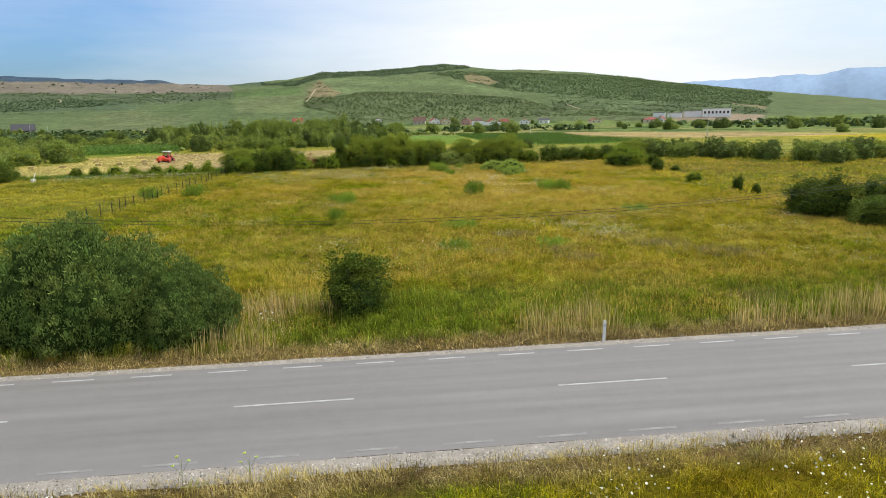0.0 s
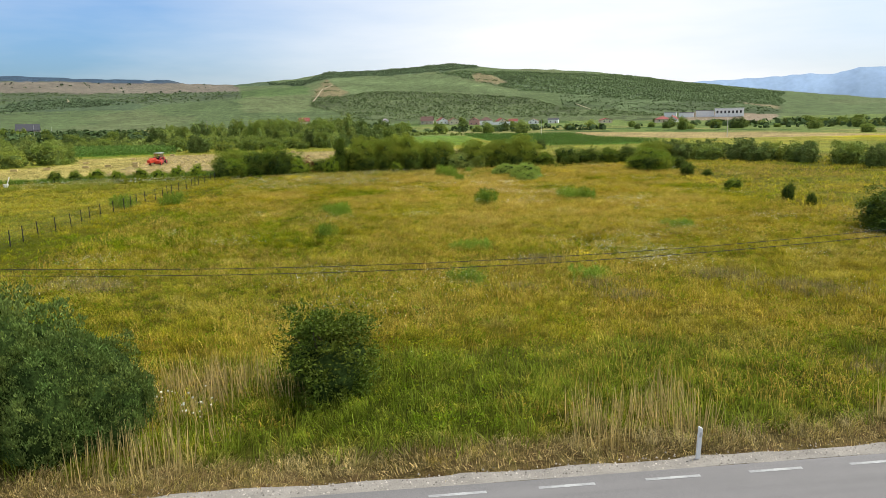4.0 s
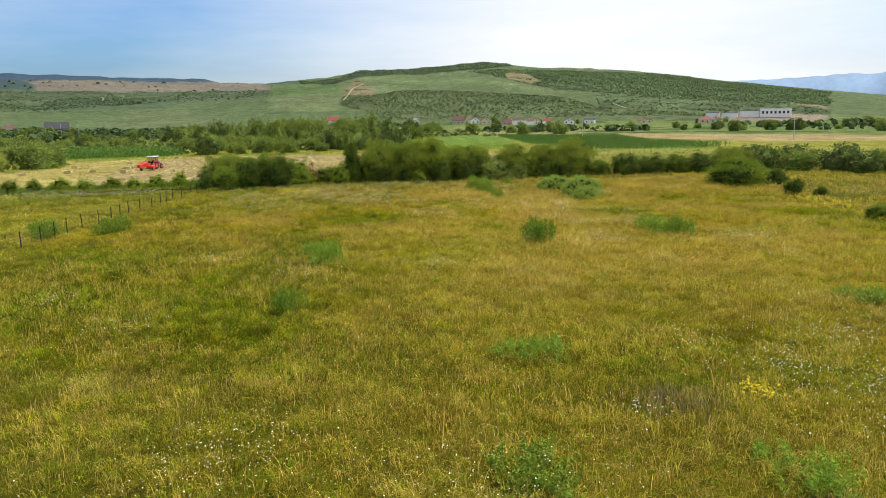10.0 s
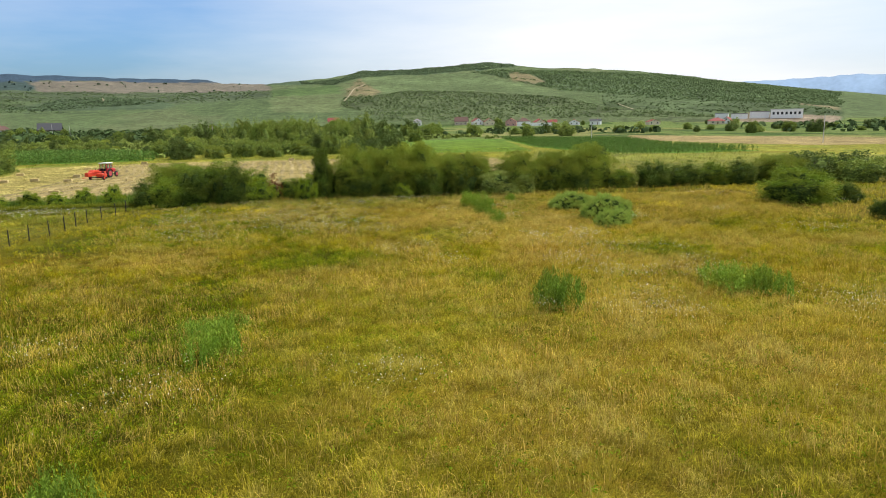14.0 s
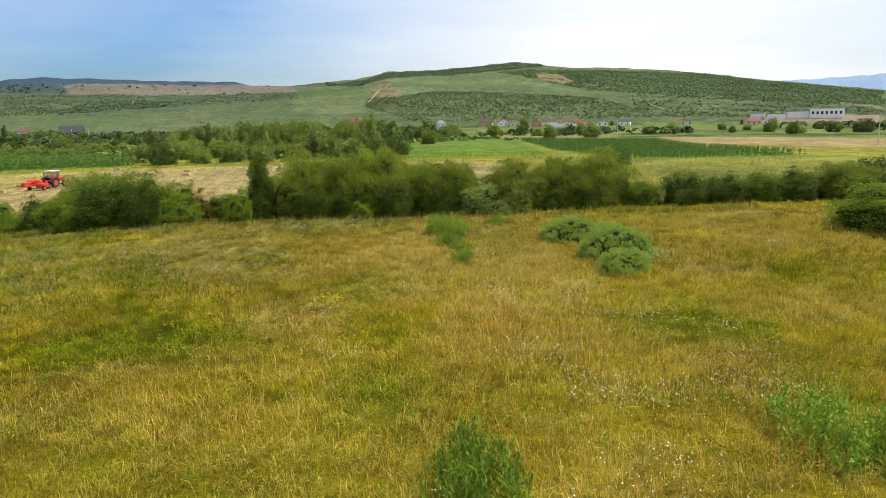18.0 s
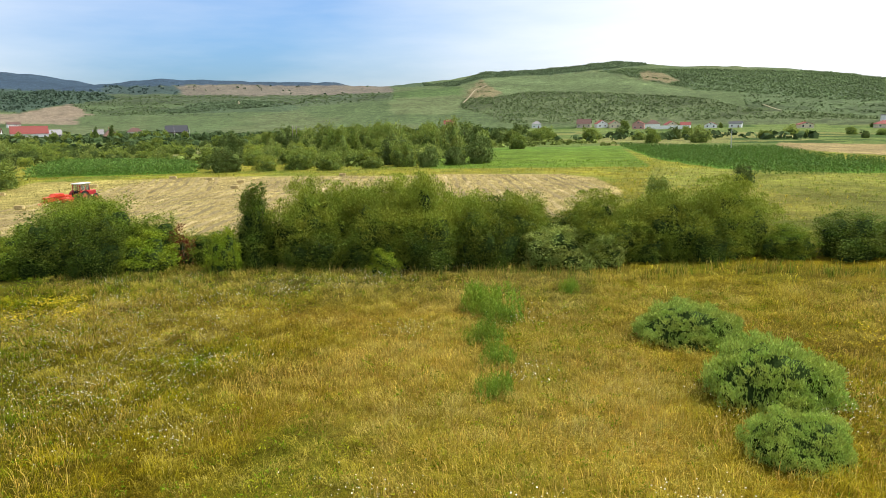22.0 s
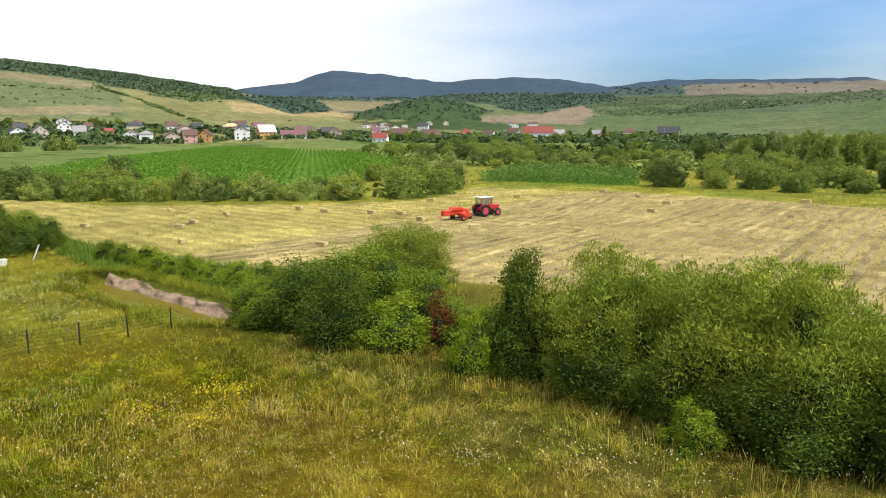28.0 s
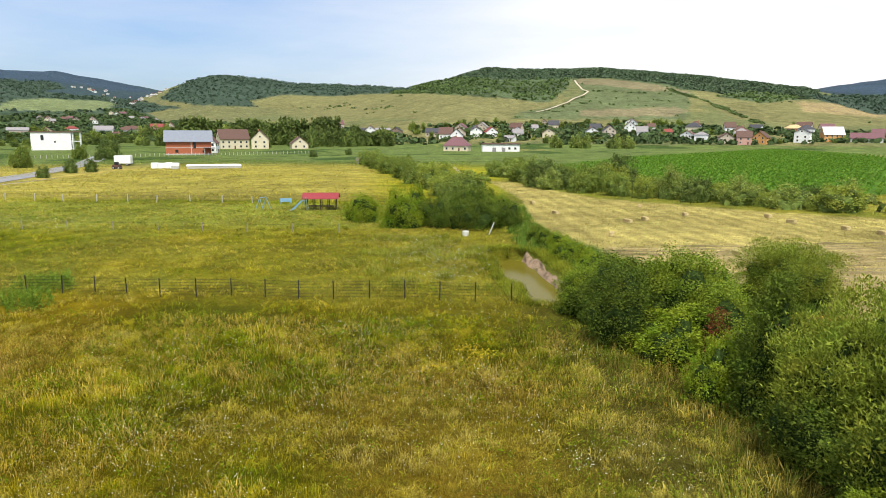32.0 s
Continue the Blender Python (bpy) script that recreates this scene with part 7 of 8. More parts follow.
def lane(name, pts, width, mat, label, z=0.03):
    vs, fs = [], []
    fine = []
    for (x0, y0), (x1, y1) in zip(pts, pts[1:]):
        n = max(2, int(math.hypot(x1 - x0, y1 - y0) / 6))
        fine += [(x0 + (x1 - x0) * i / n, y0 + (y1 - y0) * i / n) for i in range(n)]
    fine.append(pts[-1])
    for i, (x, y) in enumerate(fine):
        a, b = fine[max(0, i - 1)], fine[min(len(fine) - 1, i + 1)]
        ln = math.hypot(b[0] - a[0], b[1] - a[1])
        nx, ny = -(b[1] - a[1]) / ln, (b[0] - a[0]) / ln
        for s in (-0.5, 0, 0.5):
            w = width * (1 + 0.12 * float(noise2(x, y, 5, 2)))
            px, py = x + nx * s * w, y + ny * s * w
            vs.append((px, py, land_at(px, py) + z + 0.02 * (s == 0)))
    for i in range(len(fine) - 1):
        for j in (0, 1):
            fs.append((i * 3 + j, i * 3 + 3 + j, i * 3 + 4 + j, i * 3 + 1 + j))
    return tagged(new(name, mesh_from(name, vs, fs, mat, smooth=True)), label, "lane", kind="structure")


M_LANE = plain("pale_gravel_lane", (0.24, 0.235, 0.24), 0.9, scale=0.4, vary=0.18)
M_DIRT = plain("dirt_track", (0.50, 0.43, 0.31), 0.95, scale=0.2, vary=0.2)
M_DIRT2 = plain("earth_track", (0.31, 0.26, 0.16), 0.95, scale=0.05, vary=0.2)
lane("road_west", [(-89.7, -7.0), (-105, -8.4), (-122, -10.8), (-144, -15.5), (-172, -23.5), (-201, -33.5), (-232, -46), (-262, -60), (-327, -91), (-420, -140)], 7.0, M_LANE, "pale worn asphalt road bending towards the village", 0.1)
lane("hill_track", [(-1226, 248), (-1150, 243), (-1090, 243), (-1065, 249), (-1023, 237), (-962, 214), (-927, 203), (-881, 181), (-823, 156)], 2.8, M_DIRT, "white dirt track winding up the hill", 1.2)
lane("field_track", [(-150, 96), (-185, 90), (-215, 87)], 0.9, M_DIRT2, "worn dirt track through the pasture", 0.04)
lane("ridge_track", [(-742, 1560), (-775, 1640), (-800, 1680)], 4, M_DIRT2, "pale dirt track over the ridge", 1.5)
lane("slope_track", [(-145, 1040), (-147, 1169), (-135, 1214)], 2.6, M_DIRT2, "bare dirt strip climbing the hill edge", 1.2)
lane("bare_scar", [(219, 947), (223, 920), (227, 896)], 1.8, M_DIRT2, "bare earth scar on the hillside", 1.2)

# ---- houses ----
WALLS = {k: plain("plaster_" + k, c, 0.85, scale=0.8, vary=0.08) for k, c in (("white", (0.84, 0.84, 0.82)), ("cream", (0.66, 0.58, 0.42)), ("beige", (0.52, 0.44, 0.35)), ("pink", (0.55, 0.32, 0.27)), ("orange", (0.66, 0.34, 0.12)), ("brown", (0.26, 0.19, 0.14)), ("brickhouse", (0.44, 0.21, 0.13)))}
ROOFS = {k: plain("roof_" + k, c, 0.7, scale=1.5, vary=0.15, fine=12) for k, c in (("brown", (0.12, 0.065, 0.05)), ("violet", (0.17, 0.08, 0.09)), ("red", (0.24, 0.055, 0.045)), ("slate", (0.058, 0.058, 0.066)), ("grey", (0.27, 0.25, 0.25)), ("white", (0.6, 0.6, 0.6)), ("straw", (0.55, 0.40, 0.20)))}
M_PANE_HOLE = plain("window_glass_hole_shade", (0.03, 0.035, 0.04), 0.12, spec=0.5, vary=0.05)
M_TRIM = plain("window_trim", (0.6, 0.58, 0.55), 0.6)
M_BRICK = plain("red_hollow_brick", (0.42, 0.13, 0.065), 0.9, scale=2, vary=0.15, bump=0.3, fine=14)
M_DOOR = plain("brown_door", (0.13, 0.08, 0.05), 0.6)


def wall_shell(w, d, h, rh, gable_x=True):
    """Walls of a house with gables, as one closed block."""
    bm = bmesh.new()
    prof = [(-d / 2, -0.6), (d / 2, -0.6), (d / 2, h), (0, h + rh * 0.94), (-d / 2, h)]
    a = [bm.verts.new((-w / 2, y, z)) for y, z in prof]
    b = [bm.verts.new((w / 2, y, z)) for y, z in prof]
    bm.faces.new(a[::-1])
    bm.faces.new(b)
    for i in range(5):
        j = (i + 1) % 5
        bm.faces.new((a[i], a[j], b[j], b[i]))
    bmesh.ops.recalc_face_normals(bm, faces=bm.faces[:])
    return bm


def gable_roof(w, d, h, rh, over=0.5, thick=0.18):
    bm = bmesh.new()
    sl = rh / (d / 2)
    ye, ze = d / 2 + over, h - over * sl
    prof = [(-ye, ze), (0, h + rh), (ye, ze), (ye, ze + thick), (0, h + rh + thick), (-ye, ze + thick)]
    a = [bm.verts.new((-w / 2 - over, y, z)) for y, z in prof]
    b = [bm.verts.new((w / 2 + over, y, z)) for y, z in prof]
    for q in (a[::-1], b):
        bm.faces.new((q[0], q[1], q[4], q[5]) if q is b else (q[5], q[4], q[1], q[0]))
        bm.faces.new((q[1], q[2], q[3], q[4]) if q is b else (q[4], q[3], q[2], q[1]))
    for i in range(6):
        j = (i + 1) % 6
        bm.faces.new((a[i], a[j], b[j], b[i]))
    bmesh.ops.recalc_face_normals(bm, faces=bm.faces[:])
    return bm


def hip_roof(w, d, h, rh, over=0.5):
    bm = bmesh.new()
    x, y, r = w / 2 + over, d / 2 + over, max(w / 2 - d / 2, 0.3)
    low = [bm.verts.new(p) for p in ((-x, -y, h - 0.1), (x, -y, h - 0.1), (x, y, h - 0.1), (-x, y, h - 0.1))]
    eav = [bm.verts.new(p) for p in ((-x, -y, h + 0.08), (x, -y, h + 0.08), (x, y, h + 0.08), (-x, y, h + 0.08))]
    top = [bm.verts.new((-r, 0, h + rh)), bm.verts.new((r, 0, h + rh))]
    bm.faces.new(low[::-1])
    for i in range(4):
        j = (i + 1) % 4
        bm.faces.new((low[i], low[j], eav[j], eav[i]))
    bm.faces.new((eav[0], eav[1], top[1], top[0]))
    bm.faces.new((eav[1], eav[2], top[1]))
    bm.faces.new((eav[2], eav[3], top[0], top[1]))
    bm.faces.new((eav[3], eav[0], top[0]))
    return bm


def window_on(ob, x, z, ww, wh, y, side=1, axis="y"):
    """A window let into a wall that faces -y or +y (or x)."""
    def put(lo, hi):
        if axis == "y":
            return one_box((lo[0], min(side * lo[1], side * hi[1]), lo[2]), (hi[0], max(side * lo[1], side * hi[1]), hi[2]))
        return one_box((min(side * lo[1], side * hi[1]), lo[0], lo[2]), (max(side * lo[1], side * hi[1]), hi[0], hi[2]))
    fr = part("window", put((x - ww / 2 - 0.12, y - 0.05, z - 0.12), (x + ww / 2 + 0.12, y + 0.06, z + wh + 0.12)), ob, mat=M_TRIM)
    part("pane", put((x - ww / 2, y + 0.04, z), (x + ww / 2, y + 0.09, z + wh)), fr, mat=M_PANE_HOLE)
    return fr


WORD = {"white": "white", "cream": "cream", "beige": "beige", "pink": "pink", "orange": "orange", "brown": "brown", "brickhouse": "bare brick"}
ROOFWORD = {"brown": "brown tiled", "violet": "dark violet", "red": "red tiled", "slate": "dark slate-coloured", "grey": "grey", "white": "white metal", "straw": "new straw-coloured"}


def house(x, y, w, h, rh, turn, wall, roof, seed, d=None, z=None, extra=None):
    rng = random.Random(seed)
    d = d or min(max(w * rng.uniform(0.6, 0.85), 5.0), 9.5)
    h = max(h, 2.7)
    rh = max(min(rh, d * 0.62), 1.6)
    hip = rng.random() < 0.2
    fronted = not hip and w < 20 and rng.random() < 0.55      # the gable looks onto the fields
    if fronted:
        w, d, turn = d, min(w, 11.0), turn + 90
        rh = min(rh, d * 0.5)
    m = pose(x, y, (land_at(x, y) if z is None else z), 0, 0, turn)
    ob = thing("house", m, f"{WORD[wall]} plastered village house with a {ROOFWORD[roof]} roof", "house", "village houses")
    part("wall", one_box((-w / 2, -d / 2, -0.6), (w / 2, d / 2, h)) if hip else wall_shell(w, d, h, rh), ob, mat=WALLS[wall])
    part("roof", hip_roof(w, d, h, rh) if hip else gable_roof(w, d, h, rh), ob, mat=ROOFS[roof])
    floors = 2 if h > 5 else 1
    n = max(2, min(5, int(w / 3.6)))
    for fl in range(floors):
        for i in range(n):
            xx = -w / 2 + w * (i + 0.5) / n
            if fl == 0 and i == n // 2:
                part("door", one_box((xx - 0.5, -d / 2 - 0.06, -0.1), (xx + 0.5, -d / 2 + 0.05, 2.05), 0.02), ob, mat=M_DOOR)
            else:
                window_on(ob, xx, 0.95 + fl * 2.8, 1.15, 1.25, d / 2, -1)
    if not hip:
        for s in (-1, 1):
            window_on(ob, 0.0, h + rh * 0.15, 1.0, min(1.1, rh * 0.4), w / 2, s, "x")
    if fronted:
        for yy in (-d * 0.25, d * 0.25):
            for fl in range(floors):
                window_on(ob, yy, 0.95 + fl * 2.8, 1.2, 1.3, w / 2, -1, "x")
    cx = w * rng.uniform(-0.25, 0.25)
    part("chimney", one_box((cx - 0.3, 0.5, h), (cx + 0.3, 1.1, h + rh + 0.7), 0.03), ob, mat=WALLS["brickhouse"])
    return ob


LANE_HOUSES = (
    (-356, -49, 9.6, 6.4, 4.8, 112, "white", "brown"), (-447, -70, 26.8, 7.9, 7.1, 110, "cream", "brown"), (-449, -52, 18, 7.8, 7.1, 108, "cream", "brown"), (-460, -29, 19, 4.3, 5.1, 105, "cream", "brown"),
    (-419, 80, 21, 3.8, 6.3, 92, "cream", "violet"), (-617, 62, 16.3, 5.1, 7.6, 93, "white", "brown"), (-609, 72, 19.1, 4.5, 6, 92, "white", "slate"), (-646, 88, 11.7, 5.3, 4.2, 91, "white", "slate"),
    (-630, 102, 16.6, 4.7, 5.2, 90, "white", "red"), (-641, 126, 15.8, 4.2, 4.8, 88, "white", "brown"), (-593, 118, 12.7, 3.4, 2.4, 88, "white", "grey"), (-672, 144, 8.3, 3.3, 3.3, 86, "white", "grey"),
    (-674, 204, 9.5, 3.4, 2.8, 81, "white", "slate"),
)
SLOPE_HOUSES = (
    (-660, 251, 10, 4.5, 3.3, 77, "white", "brown"), (-626, 258, 9.6, 3.7, 2.7, 76, "pink", "red"), (-584, 275, 13.6, 5.5, 3, 73, "white", "grey"), (-563, 288, 17.1, 5.4, 3.9, 72, "beige", "brown"),
    (-549, 297, 14.9, 7.2, 4.8, 70, "pink", "brown"), (-554, 312, 18.1, 5.9, 5.4, 69, "orange", "brown"), (-562, 347, 23.2, 9.1, 3.5, 67, "white", "slate"), (-572, 374, 21.4, 6.8, 7.3, 65, "orange", "white"),
    (-572, 401, 31.9, 3.7, 4.8, 63, "white", "violet"), (-668, 384, 20.8, 3.6, 4.2, 67, "brickhouse", "straw"), (-672, 351, 14.7, 2.9, 3.5, 70, "white", "slate"), (-587, 454, 23.7, 5.6, 5.1, 58, "beige", "brown"),
    (-487, 437, 17.1, 4.4, 4.9, 55, "white", "red"),
)
CORNER_HOUSES = (
    (-583, 530, 28, 4.2, 6, 53, "white", "brown"), (-522, 524, 19.4, 4.4, 4.4, 50, "white", "brown"), (-587, 626, 16.8, 3.2, 6.5, 48, "white", "red"), (-452, 597, 38.8, 8.3, 7.8, 42, "white", "red"),
    (-368, 588, 19.2, 5.6, 6.6, 37, "pink", "grey"), (-445, 735, 21.7, 3.8, 5.1, 35, "white", "brown"), (-384, 713, 28.6, 6, 7.1, 32, "brown", "slate"), (-796, 732, 22.4, 5, 5.8, 51, "white", "slate"),
    (-618, 234, 13, 5.2, 6.7, 77, "white", "grey"), (-662, 200, 13.7, 3.8, 4.4, 80, "white", "slate"), (-127, 824, 11.8, 4.6, 3.9, 9, "cream", "red"), (-33, 818, 9.6, 3.8, 3.2, 2, "white", "grey"),
    (16, 814, 14, 3.8, 4.5, -1, "beige", "brown"),
)
NORTHERN_HAMLET = (
    (33, 810, 12.7, 3.8, 3.2, -2, "white", "red"), (46, 805, 12.6, 3.8, 3.2, -3, "cream", "red"), (65, 748, 10.5, 4.7, 2.9, -5, "pink", "red"), (76, 731, 12.6, 4.6, 3.4, -6, "white", "brown"),
    (99, 792, 13.7, 3.1, 3.1, -7, "cream", "red"), (110, 771, 9.1, 3, 2.4, -8, "white", "red"), (126, 732, 10.4, 2.9, 2.3, -10, "white", "red"), (150, 747, 10.7, 3.6, 1.8, -12, "white", "slate"),
    (183, 661, 10.7, 2.7, 1.6, -16, "cream", "red"), (222, 615, 11.7, 2.7, 2.5, -20, "cream", "red"), (240, 638, 8, 2.7, 2.7, -21, "white", "red"), (-733, -412, 29.1, 4.4, 3.6, 124, "beige", "grey"),
    (-755, -393, 25.7, 3.7, 4.4, 123, "beige", "red"),
)
WESTERN_HAMLET = (
    (-795, -388, 19, 4.6, 3.8, 121, "white", "red"), (-809, -357, 30.3, 5.3, 5.3, 119, "white", "grey"), (-845, -341, 31, 5.4, 4.7, 117, "beige", "brown"), (-894, -330, 28.3, 5.7, 6.5, 115, "beige", "red"),
    (-883, -308, 23.8, 6.3, 7.1, 114, "beige", "brown"), (-730, -94, 34, 3.7, 4.3, 104, "beige", "grey"), (-695, -26, 26.1, 3.5, 2.9, 100, "beige", "slate"), (-675, -3, 19.6, 3.4, 3.4, 98, "beige", "grey"),
    (-672, 11, 17.8, 3.3, 3.9, 97, "brown", "slate"), (-640, 48, 15.8, 4.2, 4.2, 94, "beige", "slate"),
)
hr = random.Random(3)
infill = sprinkle(26, [(-590, 110), (-650, 60), (-720, 60), (-720, 300), (-640, 500), (-580, 430), (-600, 250)], 15, hr) + sprinkle(16, [(-700, -150), (-620, -40), (-690, 60), (-780, -60), (-900, -300), (-760, -400)], 22, hr) + sprinkle(10, [(-560, 440), (-640, 480), (-560, 700), (-440, 720), (-470, 560)], 24, hr)
infill = [(x, y, hr.uniform(12, 19), hr.uniform(3.6, 6.5), hr.uniform(3.5, 5.5), math.degrees(math.atan2(-(x - 10), y - 95)), hr.choice(("white", "white", "white", "cream", "beige")), hr.choice(("brown", "brown", "slate", "violet", "grey"))) for x, y in infill]
for pts, n, jit, kinds in ((((-2560, -1400), (-2545, -1240), (-1990, -874), (-1830, -811)), 40, 60, ("white", "white", "cream")), (((-854, -472), (-966, -454), (-1244, -504)), 18, 28, ("white", "beige", "cream")), (((-773, 622), (-815, 719), (-762, 921)), 14, 22, ("white", "white", "cream"))):
    for _ in range(n):
        t = hr.random() * (len(pts) - 1)
        (xa, ya), (xb, yb) = pts[int(t)], pts[int(t) + 1]
        x, y = xa + (xb - xa) * (t % 1) + hr.uniform(-jit, jit), ya + (yb - ya) * (t % 1) + hr.uniform(-jit, jit)
        infill.append((x, y, hr.uniform(13, 20), hr.uniform(4, 6.5), hr.uniform(3.5, 5), math.degrees(math.atan2(-(x - 10), y - 95)), hr.choice(kinds), hr.choice(("brown", "grey", "grey", "violet"))))
for i, (x, y, w, h, rh, az, wall, roof) in enumerate(LANE_HOUSES + SLOPE_HOUSES + CORNER_HOUSES + NORTHERN_HAMLET + WESTERN_HAMLET + tuple(infill)):
    k = 1.0 if 36 <= i <= 49 else 0.72 if i < 114 else 0.5
    house(x, y, w * k, h * min(1, k + 0.13), rh * min(1, k + 0.13), az + hr.uniform(-24, 24), wall, roof, i)
    back = radians(az)
    for _ in range(1 if i < 62 else 0):
        off, side = hr.uniform(9, 26), hr.uniform(-1.1, 1.1) * (w * 0.5 + 8)
        tx, ty = x - math.sin(back) * off + math.cos(back) * side, y + math.cos(back) * off + math.sin(back) * side
        ts = hr.uniform(0.65, 1.25)
        plant(hr.choice(("vil_dark", "vil_mid", "vil_dark", "vil_silver")), tx, ty, ts, ts, ts * hr.uniform(0.8, 1.1), group="trees among the village houses", rng=hr)


def brick_house():
    """The unfinished red brick house with a grey metal roof."""
    ob = thing("brick_house", pose(-330, -50, land_at(-330, -50), 0, 0, 112), "unfinished red brick house with a grey metal roof", "house")
    part("wall", wall_shell(21, 10, 6.9, 4.6), ob, "bare red hollow brick wall", M_BRICK)
    part("roof", gable_roof(21, 10, 6.9, 4.6, 0.9, 0.25), ob, "grey metal sheet roof", plain("grey_metal_roof", (0.20, 0.22, 0.26), 0.5, 0.3, scale=0.8, vary=0.08))
    part("plinth", one_box((-10.7, -5.2, -0.4), (10.7, 5.2, 0.45), 0.05), ob, mat=M_CONCRETE)
    part("ring_beam", one_box((-10.6, -5.06, 3.2), (10.6, 5.06, 3.5), 0.02), ob, "pale concrete ring beam", M_CONCRETE)
    part("column", one_box((1.0, -5.08, 0), (1.5, -4.8, 6.8)), ob, mat=M_CONCRETE)
    # no holes are cut: dark blocks paint the shade inside the openings
    for x, z, ww, wh in ((2.8, 3.0, 1.3, 3.4), (6.8, 1.0, 0.9, 1.0), (-5.5, 1.0, 1.4, 1.4)):
        part("opening", one_box((x - ww / 2, -5.1, z), (x + ww / 2, -4.6, z + wh)), ob, "dark panel painting the shade of an unglazed opening", M_PANE_HOLE)
    part("porch_roof", one_box((7.0, -9.0, 3.1), (12.5, -5.0, 3.4), 0.05), ob, mat=ROOFS["slate"])
    for x in (7.4, 12.1):
        part("porch_post", one_box((x - 0.15, -8.7, 0), (x + 0.15, -8.4, 3.1)), ob, mat=M_CONCRETE)


def villa():
    """The white flat-roofed shell of a villa."""
    ob = thing("unfinished_villa", pose(-396, -160, land_at(-396, -160), 0, 0, 118), "white flat-roofed villa shell with open window holes", "house")
    part("wall", one_box((-12, -7, -0.5), (9, 7, 10.4), 0.05), ob, mat=WALLS["white"])
    part("roof", one_box((-12.4, -7.4, 10.4), (14.4, 7.4, 11.0), 0.06), ob, "brown-edged flat roof slab", ROOFS["brown"])
    for x in (9.6, 13.6):
        for y in (-6.8, 0, 6.4):
            part("column", one_box((x, y, -0.4), (x + 0.5, y + 0.5, 10.4)), ob, mat=WALLS["white"])
    part("floor_slab", one_box((9, -7, 4.9), (14.2, 7, 5.3)), ob, mat=WALLS["white"])
    # window holes are dark blocks on the wall, coloured like their shaded inside
    for x, z, ww, wh in ((-6, 5.8, 1.6, 3.0), (0.5, 4.4, 0.9, 1.0)):
        part("opening", one_box((x - ww / 2, -7.05, z), (x + ww / 2, -6.6, z + wh)), ob, "dark panel painting the shade of an open window hole", M_PANE_HOLE)
    for y in (-4.5, 0.5, 4):
        for z in (1, 6):
            part("opening", one_box((8.7, y, z), (9.05, y + 1.6, z + 2.6)), ob, "dark panel painting the shade of an open window hole", M_PANE_HOLE)


def white_shed():
    ob = thing("white_outbuilding", pose(-412, 106, land_at(-412, 106), 0, 0, 95), "low white outbuilding with a flat brown roof", "outbuilding")
    part("wall", one_box((-11, -5, -0.4), (11, 5, 4.3)), ob, mat=WALLS["white"])
    part("roof", one_box((-11.6, -5.6, 4.3), (11.6, 5.6, 4.9), 0.08), ob, mat=ROOFS["brown"])
    for x in (-4, 1.5):
        part("door", one_box((x - 1.1, -5.06, 0), (x + 1.1, -4.9, 2.4)), ob, mat=ROOFS["grey"])
    for x in (5, 8.5):
        window_on(ob, x, 1.3, 1.2, 1.2, 5, -1)


def factory():
    ob = thing("factory_hall", pose(340, 775, land_at(340, 775), 0, 0, -24), "long white industrial hall with low wings and a row of windows", "factory")
    part("wall", one_box((-2, -9, -0.5), (28, 9, 8.4), 0.05), ob, mat=WALLS["white"])
    part("roof", one_box((-2.5, -9.5, 8.4), (28.5, 9.5, 8.9), 0.05), ob, mat=ROOFS["white"])
    for x0, x1, y, h in ((-22, -3, 2.0, 6.4), (-40, -24, -3.0, 4.6), (-56, -43, 1.0, 5.4)):
        part("wing", one_box((x0, y - 6, -0.5), (x1, y + 6, h), 0.05), ob, "low white plastered wing", WALLS["white"])
        part("wing_roof", one_box((x0 - 0.5, y - 6.6, h), (x1 + 0.5, y + 6.6, h + 0.7), 0.05), ob, "dull grey flat roof", ROOFS["grey"])
    for i in range(7):
        window_on(ob, 0.8 + i * 4.0, 3.4, 1.9, 2.6, 9, -1)


brick_house(), villa(), white_shed(), factory()
wl_ob = thing("white_wall", pose(86, 716, land_at(86, 716), 0, 0, -6), "long white garden wall before the hamlet", "wall")
part("wall_face", one_box((-18, -0.15, -0.3), (18, 0.15, 3.0), 0.04), wl_ob, mat=WALLS["white"])

# ---- building site by the side road ----
site = thing("foundation_slab", pose(-203, 12, land_at(-203, 12), 0, 0, 112), "white-topped concrete foundation slab on a building plot", "foundation")
part("slab", one_box((-8, -5, 0), (8, 5, 0.75), 0.04), site, mat=M_CONCRETE)
part("insulation", one_box((-8.1, -5.1, 0.75), (8.1, 5.1, 0.95), 0.03), site, "white insulation layer", WALLS["white"])
stackb = thing("building_material", pose(-197, -1, land_at(-197, -1), 0, 0, 110), "stacks of white wrapped building blocks on the ground", "blocks")
for i in range(4):
    part("wrapped_block", one_box((-4 + i * 2.05, -1.2, 0), (-2.05 + i * 2.05, 1.2, 1.75 - 0.1 * (i % 2)), 0.06), stackb, mat=WALLS["white"])
crate = thing("pallet", pose(-192, 4.5, land_at(-192, 4.5), 0, 0, 100), "grey pallet of blocks beside the slab", "pallet")
part("pallet_base", one_box((-1.2, -0.8, 0), (1.2, 0.8, 0.14), 0.01), crate, mat=M_WOOD)
part("block_stack", one_box((-1.1, -0.7, 0.14), (1.1, 0.7, 1.1), 0.04), crate, mat=M_CONCRETE)


